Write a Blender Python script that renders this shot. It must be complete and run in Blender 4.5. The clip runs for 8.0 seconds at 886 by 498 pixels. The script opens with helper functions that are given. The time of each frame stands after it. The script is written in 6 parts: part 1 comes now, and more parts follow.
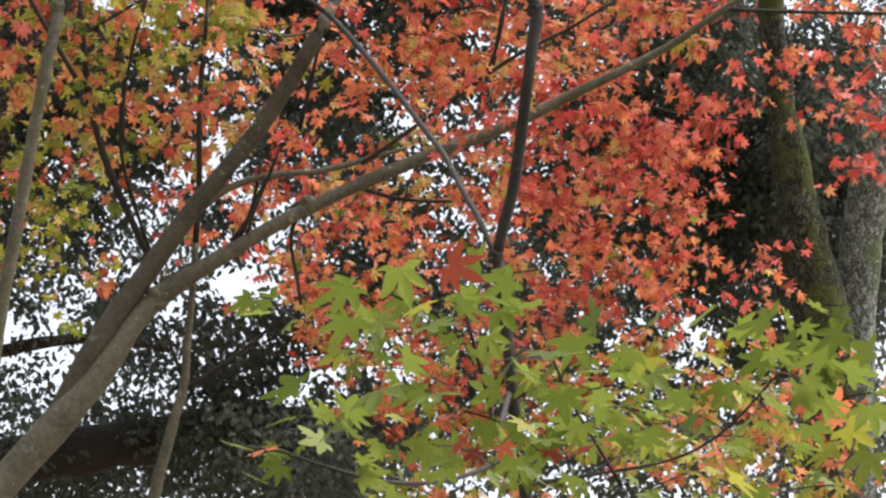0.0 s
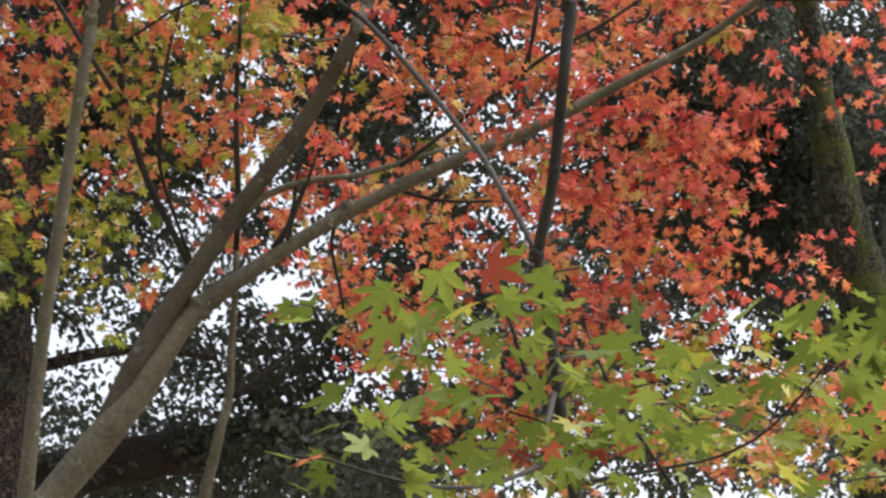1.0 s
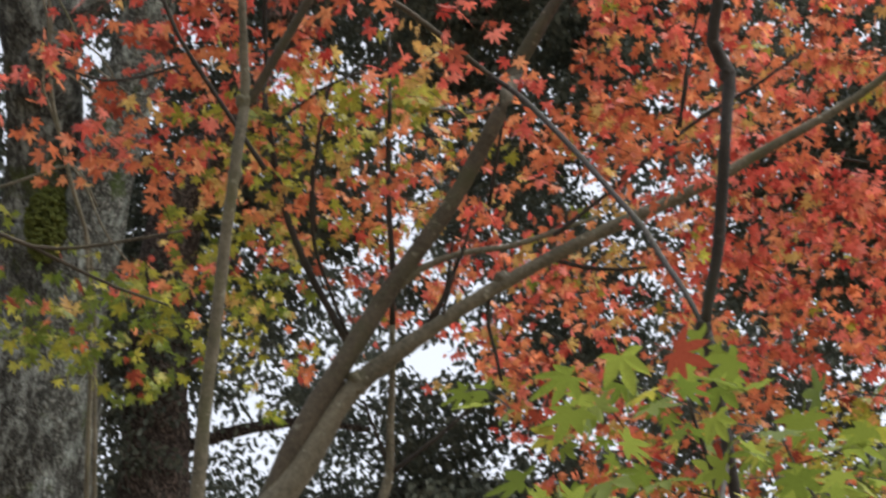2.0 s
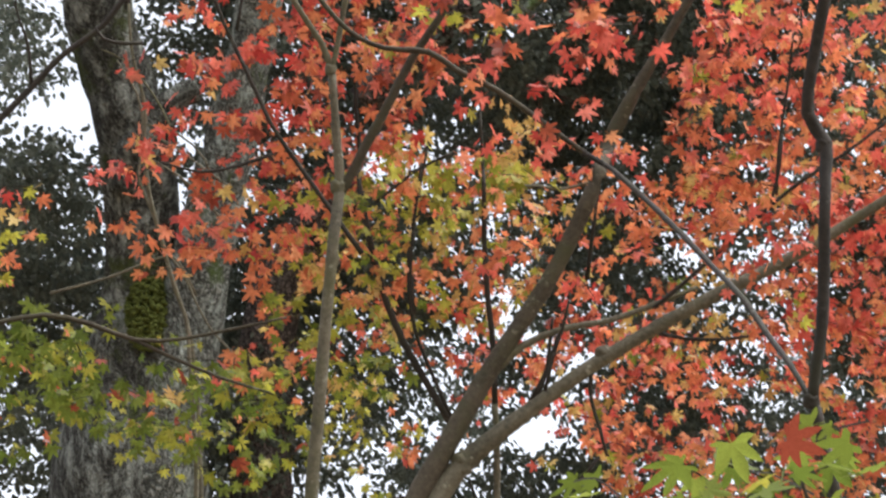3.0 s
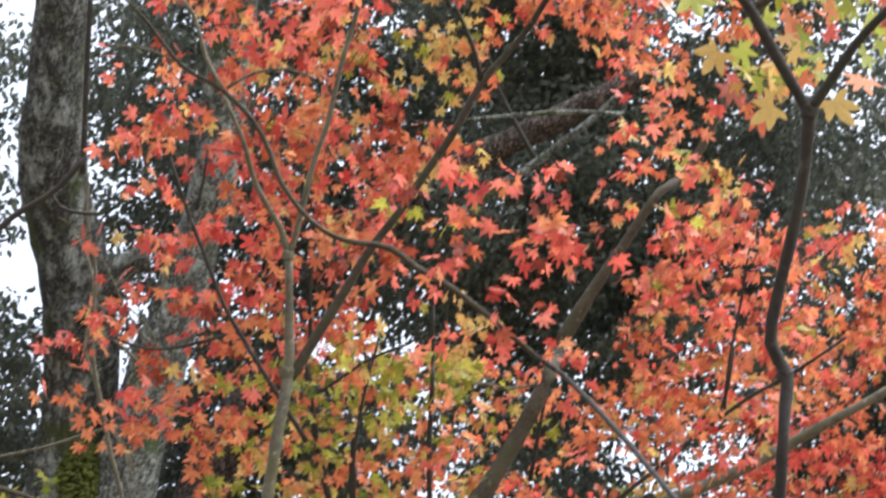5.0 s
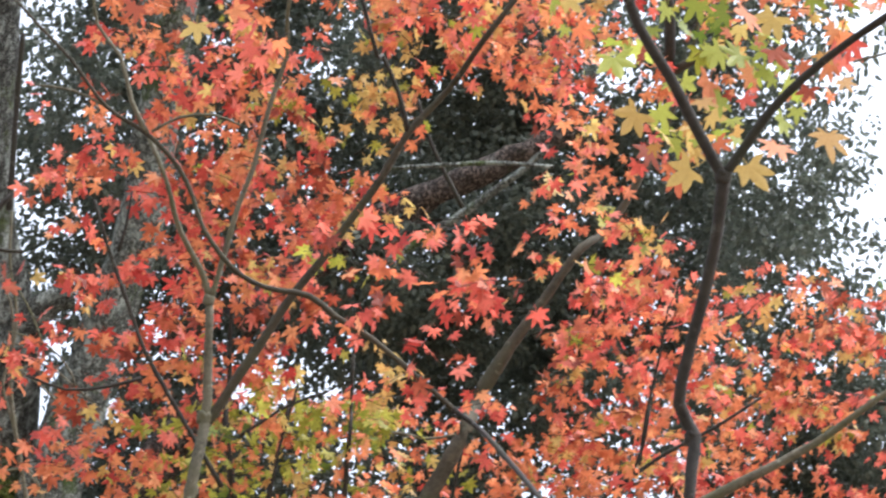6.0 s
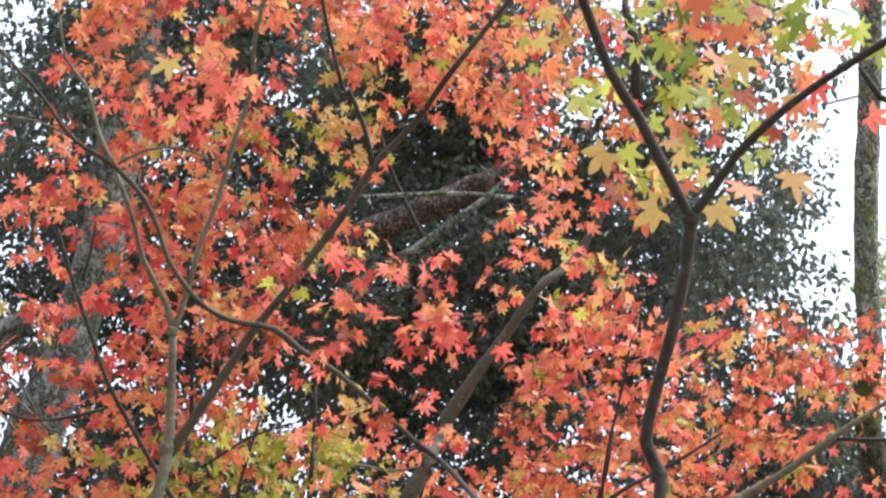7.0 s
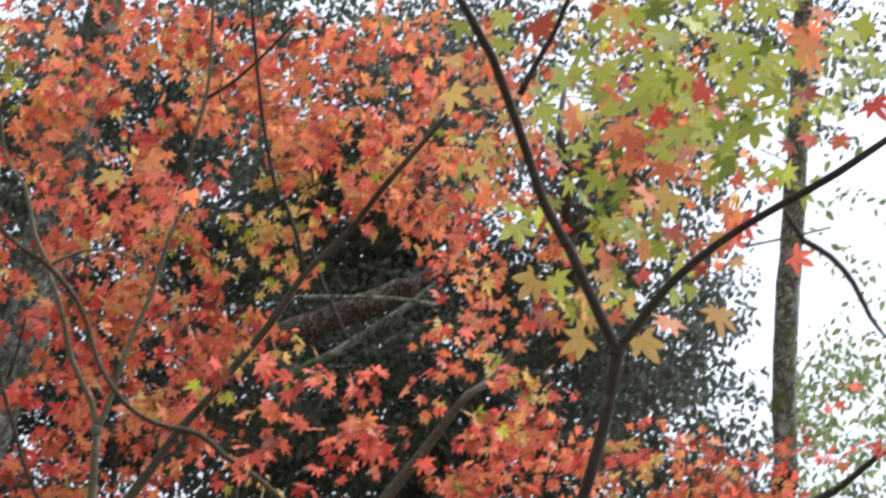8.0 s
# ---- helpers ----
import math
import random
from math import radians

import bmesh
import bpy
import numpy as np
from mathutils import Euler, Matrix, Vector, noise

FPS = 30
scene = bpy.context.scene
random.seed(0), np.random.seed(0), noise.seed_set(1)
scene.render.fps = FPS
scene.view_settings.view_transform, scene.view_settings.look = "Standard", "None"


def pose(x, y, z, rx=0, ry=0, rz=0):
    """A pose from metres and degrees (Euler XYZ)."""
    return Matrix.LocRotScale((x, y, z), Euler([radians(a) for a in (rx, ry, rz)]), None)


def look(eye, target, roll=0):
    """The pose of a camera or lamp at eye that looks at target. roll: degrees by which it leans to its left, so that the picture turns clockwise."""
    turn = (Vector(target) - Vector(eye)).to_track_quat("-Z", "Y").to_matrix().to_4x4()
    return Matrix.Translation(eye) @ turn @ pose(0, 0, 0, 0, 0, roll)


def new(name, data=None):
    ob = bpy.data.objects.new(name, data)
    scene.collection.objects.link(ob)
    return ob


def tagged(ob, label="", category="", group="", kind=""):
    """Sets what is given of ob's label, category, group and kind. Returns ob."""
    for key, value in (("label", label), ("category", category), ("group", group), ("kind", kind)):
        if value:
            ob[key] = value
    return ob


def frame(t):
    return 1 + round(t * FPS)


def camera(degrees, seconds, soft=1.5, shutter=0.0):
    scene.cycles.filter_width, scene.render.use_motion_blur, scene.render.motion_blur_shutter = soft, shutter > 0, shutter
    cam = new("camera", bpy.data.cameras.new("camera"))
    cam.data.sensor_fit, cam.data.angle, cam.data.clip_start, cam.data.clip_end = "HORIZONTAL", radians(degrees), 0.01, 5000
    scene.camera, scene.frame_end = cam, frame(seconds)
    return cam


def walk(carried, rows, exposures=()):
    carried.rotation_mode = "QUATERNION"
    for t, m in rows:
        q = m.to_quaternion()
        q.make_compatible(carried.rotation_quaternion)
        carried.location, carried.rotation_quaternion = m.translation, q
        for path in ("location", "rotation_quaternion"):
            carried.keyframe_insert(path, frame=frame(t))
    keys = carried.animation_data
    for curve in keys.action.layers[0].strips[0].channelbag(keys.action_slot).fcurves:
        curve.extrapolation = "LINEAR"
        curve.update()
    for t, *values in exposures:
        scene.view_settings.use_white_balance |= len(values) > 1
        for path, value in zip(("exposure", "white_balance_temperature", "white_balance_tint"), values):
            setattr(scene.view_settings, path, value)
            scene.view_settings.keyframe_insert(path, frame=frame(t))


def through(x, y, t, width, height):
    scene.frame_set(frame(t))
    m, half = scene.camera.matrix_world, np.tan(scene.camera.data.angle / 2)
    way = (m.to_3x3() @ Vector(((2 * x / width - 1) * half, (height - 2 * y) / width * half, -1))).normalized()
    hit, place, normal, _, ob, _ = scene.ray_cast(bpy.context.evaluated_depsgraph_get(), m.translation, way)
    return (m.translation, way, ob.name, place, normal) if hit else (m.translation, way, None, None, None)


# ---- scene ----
cam = camera(24, 8.0, soft=2.3, shutter=0.6)
PATH = [
    (0.0, pose(0.035, -0.025, 1.541, 115.24, -0.77, -9.22)),
    (0.5, pose(0.039, -0.009, 1.543, 115.26, -0.34, -8.49)),
    (1.0, pose(0.040, -0.008, 1.551, 115.24, 0.39, -7.40)),
    (1.5, pose(0.026, -0.009, 1.563, 116.21, 0.23, -5.00)),
    (1.7, pose(0.019, -0.007, 1.567, 116.50, 0.21, -4.09)),
    (2.8, pose(0.002, 0.005, 1.593, 118.71, 0.84, -0.35)),
    (3.0, pose(0.005, -0.008, 1.595, 119.03, 1.01, 0.36)),
    (3.5, pose(0.000, 0.000, 1.600, 120.00, -0.00, 0.00)),
    (4.0, pose(-0.009, -0.008, 1.611, 121.27, -0.45, -1.09)),
    (4.5, pose(-0.019, -0.007, 1.632, 122.65, -0.72, -1.71)),
    (5.0, pose(-0.034, -0.024, 1.639, 123.93, -1.22, -3.00)),
    (5.2, pose(-0.037, -0.028, 1.644, 124.46, -1.15, -3.55)),
    (6.3, pose(-0.005, -0.051, 1.638, 125.50, -1.29, -6.28)),
    (6.5, pose(-0.015, -0.043, 1.648, 125.75, -0.99, -6.66)),
    (7.0, pose(-0.034, -0.071, 1.644, 126.01, -1.22, -6.77)),
    (7.5, pose(-0.058, -0.130, 1.640, 127.30, -1.85, -8.35)),
    (8.0, pose(-0.062, -0.151, 1.632, 128.79, -1.88, -9.95)),
]
walk(cam, PATH, [(t, round(1.6 + d, 2), k, 10) for t, d, k in (
    (0.0, -0.08, 6500), (1.0, -0.21, 6500), (1.6, -0.36, 6500), (3.0, 0.08, 6500), (4.5, 0.31, 6350),
    (5.2, 0.4, 6050), (6.5, 0.5, 6000), (7.2, 0.4, 6000), (8.0, -0.05, 6150))])

# ---- light: a bright overcast sky ----
world = bpy.data.worlds.new("overcast_sky")
scene.world = world
world.use_nodes = True
wn, wl = world.node_tree.nodes, world.node_tree.links
sky = wn.new("ShaderNodeTexSky")
sky.sky_type, sky.sun_disc = "NISHITA", False
sky.sun_elevation, sky.sun_rotation = radians(62), radians(115)
sky.air_density, sky.dust_density = 1.0, 6.0
pale = wn.new("ShaderNodeHueSaturation")
pale.inputs["Saturation"].default_value = 0.34
wl.new(sky.outputs[0], pale.inputs["Color"])
wl.new(pale.outputs[0], wn["Background"].inputs["Color"])
wn["Background"].inputs["Strength"].default_value = 0.15
sun = new("sun", bpy.data.lights.new("sun", "SUN"))
sun.data.energy, sun.data.angle, sun.data.color = 0.5, radians(70), (1.0, 0.97, 0.93)
sun.matrix_world = look((math.sin(radians(115)) * 10, math.cos(radians(115)) * 10, 10 * math.tan(radians(62))), (0, 0, 0))


# ---- materials ----
def shader(name):
    m = bpy.data.materials.new(name)
    m.use_nodes = True
    return m, m.node_tree.nodes, m.node_tree.links, m.node_tree.nodes["Principled BSDF"]


def ramp(nodes, stops):
    r = nodes.new("ShaderNodeValToRGB")
    e = r.color_ramp.elements
    while len(e) < len(stops):
        e.new(0.5)
    for el, (p, c) in zip(e, stops):
        el.position, el.color = p, (*c, 1)
    return r


def noise_node(nodes, links, scale, detail=4.0, rough=0.6, stretch=None):
    co = nodes.new("ShaderNodeTexCoord")
    n = nodes.new("ShaderNodeTexNoise")
    n.inputs["Scale"].default_value, n.inputs["Detail"].default_value, n.inputs["Roughness"].default_value = scale, detail, rough
    if stretch:
        mp = nodes.new("ShaderNodeMapping")
        mp.inputs["Scale"].default_value = stretch
        links.new(co.outputs["Object"], mp.inputs[0])
        links.new(mp.outputs[0], n.inputs["Vector"])
    else:
        links.new(co.outputs["Object"], n.inputs["Vector"])
    return n


def mixed(nodes, links, fac, a, b, blend="MIX"):
    m = nodes.new("ShaderNodeMix")
    m.data_type, m.blend_type = "RGBA", blend
    for sock, v in ((m.inputs[0], fac), (m.inputs[6], a), (m.inputs[7], b)):
        if isinstance(v, (int, float)):
            sock.default_value = v
        elif isinstance(v, tuple):
            sock.default_value = (*v, 1)
        else:
            links.new(v, sock)
    return m.outputs[2]


def leaf_material(name, dark, mid, light, through=0.5, rough=0.5):
    """A thin leaf: colour differs from leaf to leaf and in blotches on the blade; light shines through it."""
    m, n, l, p = shader(name)
    geo, info = n.new("ShaderNodeNewGeometry"), n.new("ShaderNodeObjectInfo")
    add, fr = n.new("ShaderNodeMath"), n.new("ShaderNodeMath")
    add.operation, fr.operation = "ADD", "FRACT"
    l.new(geo.outputs["Random Per Island"], add.inputs[0])
    l.new(info.outputs["Random"], add.inputs[1])
    l.new(add.outputs[0], fr.inputs[0])
    r = ramp(n, [(0.0, dark), (0.5, mid), (1.0, light)])
    l.new(fr.outputs[0], r.inputs[0])
    blotch = noise_node(n, l, 45, 3)
    br = ramp(n, [(0.35, (0.68, 0.62, 0.55)), (0.62, (1.12, 1.12, 1.1))])
    l.new(blotch.outputs[0], br.inputs[0])
    col = mixed(n, l, 1.0, r.outputs[0], br.outputs[0], "MULTIPLY")
    l.new(col, p.inputs["Base Color"])
    p.inputs["Roughness"].default_value = rough
    p.inputs["Specular IOR Level"].default_value = 0.3
    tr, mx = n.new("ShaderNodeBsdfTranslucent"), n.new("ShaderNodeMixShader")
    l.new(col, tr.inputs[0])
    mx.inputs[0].default_value = through
    l.new(p.outputs[0], mx.inputs[1])
    l.new(tr.outputs[0], mx.inputs[2])
    l.new(mx.outputs[0], n["Material Output"].inputs[0])
    return m


def bark_material(name, dark, light, patch=None, patch_at=0.58, scale=30.0, bump=0.5, moss=None, moss_at=0.6, rib=0.25):
    m, n, l, p = shader(name)
    fine = noise_node(n, l, scale, 8, 0.7, (1, 1, rib))
    r = ramp(n, [(0.3, dark), (0.7, light)])
    l.new(fine.outputs[0], r.inputs[0])
    col = r.outputs[0]
    if patch:
        big = noise_node(n, l, scale * 0.22, 6, 0.7)
        pr = ramp(n, [(patch_at, (0, 0, 0)), (patch_at + 0.06, (1, 1, 1))])
        l.new(big.outputs[0], pr.inputs[0])
        col = mixed(n, l, pr.outputs[0], col, patch)
    if moss:
        green = noise_node(n, l, 1.6, 6, 0.65)
        gr = ramp(n, [(moss_at, (0, 0, 0)), (moss_at + 0.1, (1, 1, 1))])
        l.new(green.outputs[0], gr.inputs[0])
        col = mixed(n, l, gr.outputs[0], col, moss)
    l.new(col, p.inputs["Base Color"])
    p.inputs["Roughness"].default_value = 0.85
    p.inputs["Specular IOR Level"].default_value = 0.2
    b = n.new("ShaderNodeBump")
    b.inputs["Strength"].default_value, b.inputs["Distance"].default_value = bump, 0.02
    l.new(fine.outputs[0], b.inputs["Height"])
    l.new(b.outputs[0], p.inputs["Normal"])
    return m


def limb_bark(name, dark, light, crust, algae):
    """Smooth maple bark: fine grain, cross rings, pale crusts and a green film in patches."""
    m, n, l, p = shader(name)
    fine = noise_node(n, l, 70, 9, 0.75)
    broad = noise_node(n, l, 7, 5, 0.65)
    add = n.new("ShaderNodeMath")
    add.operation = "MULTIPLY_ADD"
    l.new(fine.outputs[0], add.inputs[0])
    add.inputs[1].default_value = 0.55
    half = n.new("ShaderNodeMath")
    half.operation = "MULTIPLY"
    half.inputs[1].default_value = 0.45
    l.new(broad.outputs[0], half.inputs[0])
    l.new(half.outputs[0], add.inputs[2])
    r = ramp(n, [(0.36, dark), (0.62, light)])
    l.new(add.outputs[0], r.inputs[0])
    film = noise_node(n, l, 4, 6, 0.7)
    fr = ramp(n, [(0.5, (0, 0, 0)), (0.66, (0.75, 0.75, 0.75))])
    l.new(film.outputs[0], fr.inputs[0])
    col = mixed(n, l, fr.outputs[0], r.outputs[0], algae)
    spots = noise_node(n, l, 24, 7, 0.7)
    sr = ramp(n, [(0.6, (0, 0, 0)), (0.66, (0.85, 0.85, 0.85))])
    l.new(spots.outputs[0], sr.inputs[0])
    col = mixed(n, l, sr.outputs[0], col, crust)
    l.new(col, p.inputs["Base Color"])
    p.inputs["Roughness"].default_value, p.inputs["Specular IOR Level"].default_value = 0.8, 0.25
    b = n.new("ShaderNodeBump")
    b.inputs["Strength"].default_value, b.inputs["Distance"].default_value = 0.6, 0.006
    l.new(add.outputs[0], b.inputs["Height"])
    l.new(b.outputs[0], p.inputs["Normal"])
    return m


def old_bark(name, crack, plate, lichen, lichen_at, moss, moss_at):
    """Furrowed bark with crusts of lichen and films of moss."""
    m, n, l, p = shader(name)
    co, mp, vor = n.new("ShaderNodeTexCoord"), n.new("ShaderNodeMapping"), n.new("ShaderNodeTexVoronoi")
    warp = noise_node(n, l, 9, 4)
    mp.inputs["Scale"].default_value = (1, 1, 0.16)
    off = n.new("ShaderNodeVectorMath")
    off.operation = "MULTIPLY_ADD"
    off.inputs[1].default_value = (0.2, 0.2, 0.2)
    l.new(warp.outputs["Color"], off.inputs[0])
    l.new(co.outputs["Object"], off.inputs[2])
    l.new(off.outputs[0], mp.inputs[0])
    l.new(mp.outputs[0], vor.inputs["Vector"])
    vor.feature = "DISTANCE_TO_EDGE"
    vor.inputs["Scale"].default_value = 36
    fine = noise_node(n, l, 55, 8, 0.75, (1, 1, 0.5))
    mul = n.new("ShaderNodeMath")
    mul.operation = "MULTIPLY_ADD"
    l.new(fine.outputs[0], mul.inputs[0])
    mul.inputs[1].default_value = 0.4
    edge = ramp(n, [(0.0, (0.05, 0.05, 0.05)), (0.34, (0.5, 0.5, 0.5))])
    l.new(vor.outputs["Distance"], edge.inputs[0])
    l.new(edge.outputs[0], mul.inputs[2])
    r = ramp(n, [(0.26, crack), (0.68, plate)])
    l.new(mul.outputs[0], r.inputs[0])
    spots = noise_node(n, l, 11, 9, 0.8, (1, 1, 0.4))
    sr = ramp(n, [(lichen_at - 0.03, (0, 0, 0)), (lichen_at + 0.12, (1, 1, 1))])
    l.new(spots.outputs[0], sr.inputs[0])
    crust = mixed(n, l, 0.6, lichen, r.outputs[0], "MULTIPLY")
    col = mixed(n, l, sr.outputs[0], r.outputs[0], mixed(n, l, 0.5, crust, lichen))
    film = noise_node(n, l, 2.6, 8, 0.75)
    fr = ramp(n, [(moss_at, (0, 0, 0)), (moss_at + 0.09, (1, 1, 1))])
    l.new(film.outputs[0], fr.inputs[0])
    col = mixed(n, l, fr.outputs[0], col, mixed(n, l, 0.75, moss, fine.outputs[0], "OVERLAY"))
    l.new(col, p.inputs["Base Color"])
    p.inputs["Roughness"].default_value, p.inputs["Specular IOR Level"].default_value = 0.9, 0.15
    b = n.new("ShaderNodeBump")
    b.inputs["Strength"].default_value, b.inputs["Distance"].default_value = 1.0, 0.03
    l.new(mul.outputs[0], b.inputs["Height"])
    l.new(b.outputs[0], p.inputs["Normal"])
    return m


LEAF = {
    # The dark end of scarlet paints leaves that hang in shadow.
    "scarlet": leaf_material("scarlet_leaf", (0.35, 0.04, 0.034), (0.55, 0.105, 0.078), (0.64, 0.185, 0.135)),
    "orange": leaf_material("orange_leaf", (0.45, 0.118, 0.06), (0.58, 0.185, 0.085), (0.62, 0.265, 0.12)),
    "amber": leaf_material("amber_leaf", (0.45, 0.245, 0.08), (0.48, 0.32, 0.105), (0.5, 0.38, 0.13)),
    "lime": leaf_material("lime_leaf", (0.2, 0.215, 0.03), (0.29, 0.295, 0.043), (0.385, 0.37, 0.067)),
    "green": leaf_material("green_leaf", (0.086, 0.127, 0.02), (0.135, 0.18, 0.03), (0.19, 0.24, 0.043)),
    "spring": leaf_material("yellow_green_leaf", (0.22, 0.26, 0.04), (0.30, 0.345, 0.06), (0.39, 0.425, 0.09)),
    # Red-brown leaves; in the red mixes they also stand in for shadowed ones.
    "rust": leaf_material("rust_and_shadowed_leaf", (0.18, 0.035, 0.022), (0.29, 0.062, 0.035), (0.38, 0.1, 0.05)),
    "evergreen": leaf_material("evergreen_leaf", (0.053, 0.066, 0.054), (0.08, 0.097, 0.079), (0.121, 0.139, 0.114), 0.5, 0.5),
    "pale_green": leaf_material("pale_green_leaf", (0.10, 0.15, 0.06), (0.18, 0.23, 0.10), (0.26, 0.31, 0.15), 0.5),
}
MIX = {
    # The rust share in red and redorange also puts shadow into the crown.
    "red": (("scarlet", 6), ("orange", 3), ("rust", 1.2), ("amber", 0.3)),
    "redorange": (("scarlet", 3.4), ("orange", 5), ("amber", 1.0), ("rust", 1.3), ("lime", 0.35)),
    "orange": (("scarlet", 1.6), ("orange", 6), ("amber", 1.1), ("lime", 0.4)),
    "amber": (("orange", 2.5), ("amber", 4), ("lime", 1.5), ("scarlet", 0.5)),
    "limeorange": (("orange", 3), ("amber", 1.6), ("lime", 4), ("green", 0.6)),
    "lime": (("lime", 5), ("green", 1.5), ("amber", 1.2), ("orange", 0.5)),
    "green": (("green", 5.5), ("lime", 2.2), ("orange", 0.5), ("rust", 0.3)),
    "neargreen": (("green", 8), ("lime", 0.9), ("rust", 0.3), ("orange", 0.12)),
    "nearyellow": (("spring", 3), ("amber", 3.5), ("orange", 1.6), ("green", 0.6)),
    "nearlime": (("spring", 4.5), ("lime", 1), ("green", 1.2), ("amber", 1.0), ("orange", 1.0), ("rust", 0.5)),
    "evergreen": (("evergreen", 1),),
    "pale_green": (("pale_green", 1),),
}
BARK_PALE = limb_bark("smooth_grey_bark", (0.042, 0.039, 0.027), (0.142, 0.13, 0.095), (0.23, 0.23, 0.185), (0.07, 0.074, 0.033))
BARK_BROWN = limb_bark("brown_bark", (0.016, 0.0135, 0.009), (0.06, 0.05, 0.034), (0.1, 0.095, 0.07), (0.036, 0.038, 0.018))
# Bark of dark twigs; on two limbs it also carries shade as colour.
BARK_DARK = limb_bark("dark_twig_and_shaded_bark", (0.01, 0.0085, 0.0075), (0.036, 0.03, 0.025), (0.075, 0.073, 0.062), (0.025, 0.026, 0.015))
BARK_UMBER = limb_bark("umber_bark", (0.024, 0.021, 0.015), (0.084, 0.072, 0.052), (0.15, 0.146, 0.113), (0.046, 0.05, 0.023))
BARK_MOSSY = old_bark("mossy_lichen_bark", (0.012, 0.012, 0.010), (0.09, 0.091, 0.08), (0.38, 0.41, 0.375), 0.525, (0.04, 0.05, 0.016), 0.54)
BARK_LICHEN = old_bark("pale_lichen_bark", (0.02, 0.021, 0.018), (0.21, 0.22, 0.2), (0.44, 0.5, 0.46), 0.53, (0.055, 0.08, 0.024), 0.54)
BARK_GREY = old_bark("grey_lichen_bark", (0.035, 0.037, 0.03), (0.33, 0.345, 0.3), (0.52, 0.58, 0.52), 0.54, (0.11, 0.145, 0.055), 0.53)
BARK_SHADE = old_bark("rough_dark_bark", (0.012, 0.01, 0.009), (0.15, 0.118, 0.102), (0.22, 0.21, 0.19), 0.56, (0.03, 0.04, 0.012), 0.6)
BARK_OLIVE = old_bark("moss_grown_bark", (0.008, 0.009, 0.005), (0.085, 0.082, 0.058), (0.28, 0.3, 0.25), 0.57, (0.068, 0.078, 0.022), 0.47)
MOSS = bark_material("moss", (0.025, 0.034, 0.006), (0.1, 0.118, 0.02), None, 0.6, 60, 1.0, rib=1.0)
LITTER = bark_material("leaf_litter", (0.09, 0.072, 0.05), (0.25, 0.19, 0.125), (0.3, 0.16, 0.08), 0.62, 7, 0.8, (0.05, 0.07, 0.02), 0.62, 1.0)


# ---- builders ----
def mesh_object(name, verts, faces, mats, parent=None, index=None, smooth=False):
    me = bpy.data.meshes.new(name)
    me.from_pydata(verts, [], faces)
    for m in mats:
        me.materials.append(m)
    if index is not None:
        me.polygons.foreach_set("material_index", index)
    if smooth:
        me.polygons.foreach_set("use_smooth", [True] * len(me.polygons))
    me.update()
    ob = new(name, me)
    ob.parent = parent
    return ob


def spline(rows, step=0.05):
    """Catmull-Rom through (x, y, z, radius) rows."""
    p = np.array(rows, float)
    p = np.vstack([2 * p[0] - p[1], p, 2 * p[-1] - p[-2]])
    p[:, 3] = np.maximum(p[:, 3], 0.0008)
    out = []
    for i in range(1, len(p) - 2):
        a, b, c, d = p[i - 1:i + 3]
        k = max(2, int(np.linalg.norm(c[:3] - b[:3]) / step))
        for t in np.arange(k) / k:
            out.append(0.5 * (2 * b + (c - a) * t + (2 * a - 5 * b + 4 * c - d) * t * t + (3 * b - a - 3 * c + d) * t ** 3))
    out.append(p[-2])
    return np.array(out)


def tube(rows, sides=10, step=0.05, rough=0.06, verts=None, faces=None):
    """A tapering, slightly knotty branch."""
    s = spline(rows, step)
    verts, faces = ([], []) if verts is None else (verts, faces)
    base, up = len(verts), Vector((0.31, 0.2, 0.93))
    for i, (x, y, z, r) in enumerate(s):
        q = s[min(i + 1, len(s) - 1)] - s[max(i - 1, 0)]
        ax = Vector(q[:3]).normalized()
        u = ax.cross(up).normalized() if abs(ax.dot(up)) < 0.97 else ax.cross(Vector((1, 0, 0))).normalized()
        v = ax.cross(u)
        for k in range(sides):
            a = 2 * math.pi * k / sides
            w = u * math.cos(a) + v * math.sin(a)
            rr = r
            if rough:
                rr *= 1 + rough * noise.noise(Vector((x, y, z)) * (0.6 / max(r, 0.01)) * 0.5 + w * 0.9) * 2
            verts.append((x + w.x * rr, y + w.y * rr, z + w.z * rr))
    for i in range(len(s) - 1):
        for k in range(sides):
            a, b = base + i * sides + k, base + i * sides + (k + 1) % sides
            faces.append((a, b, b + sides, a + sides))
    faces.append(tuple(base + k for k in range(sides))[::-1])
    faces.append(tuple(base + (len(s) - 1) * sides + k for k in range(sides)))
    return verts, faces


def limb(tree, name, material, rows, label="", sides=12, rough=0.06, step=0.05):
    v, f = tube(rows, sides, step, rough)
    ob = mesh_object(name, v, f, [material], tree, smooth=True)
    return tagged(ob, label) if label else ob


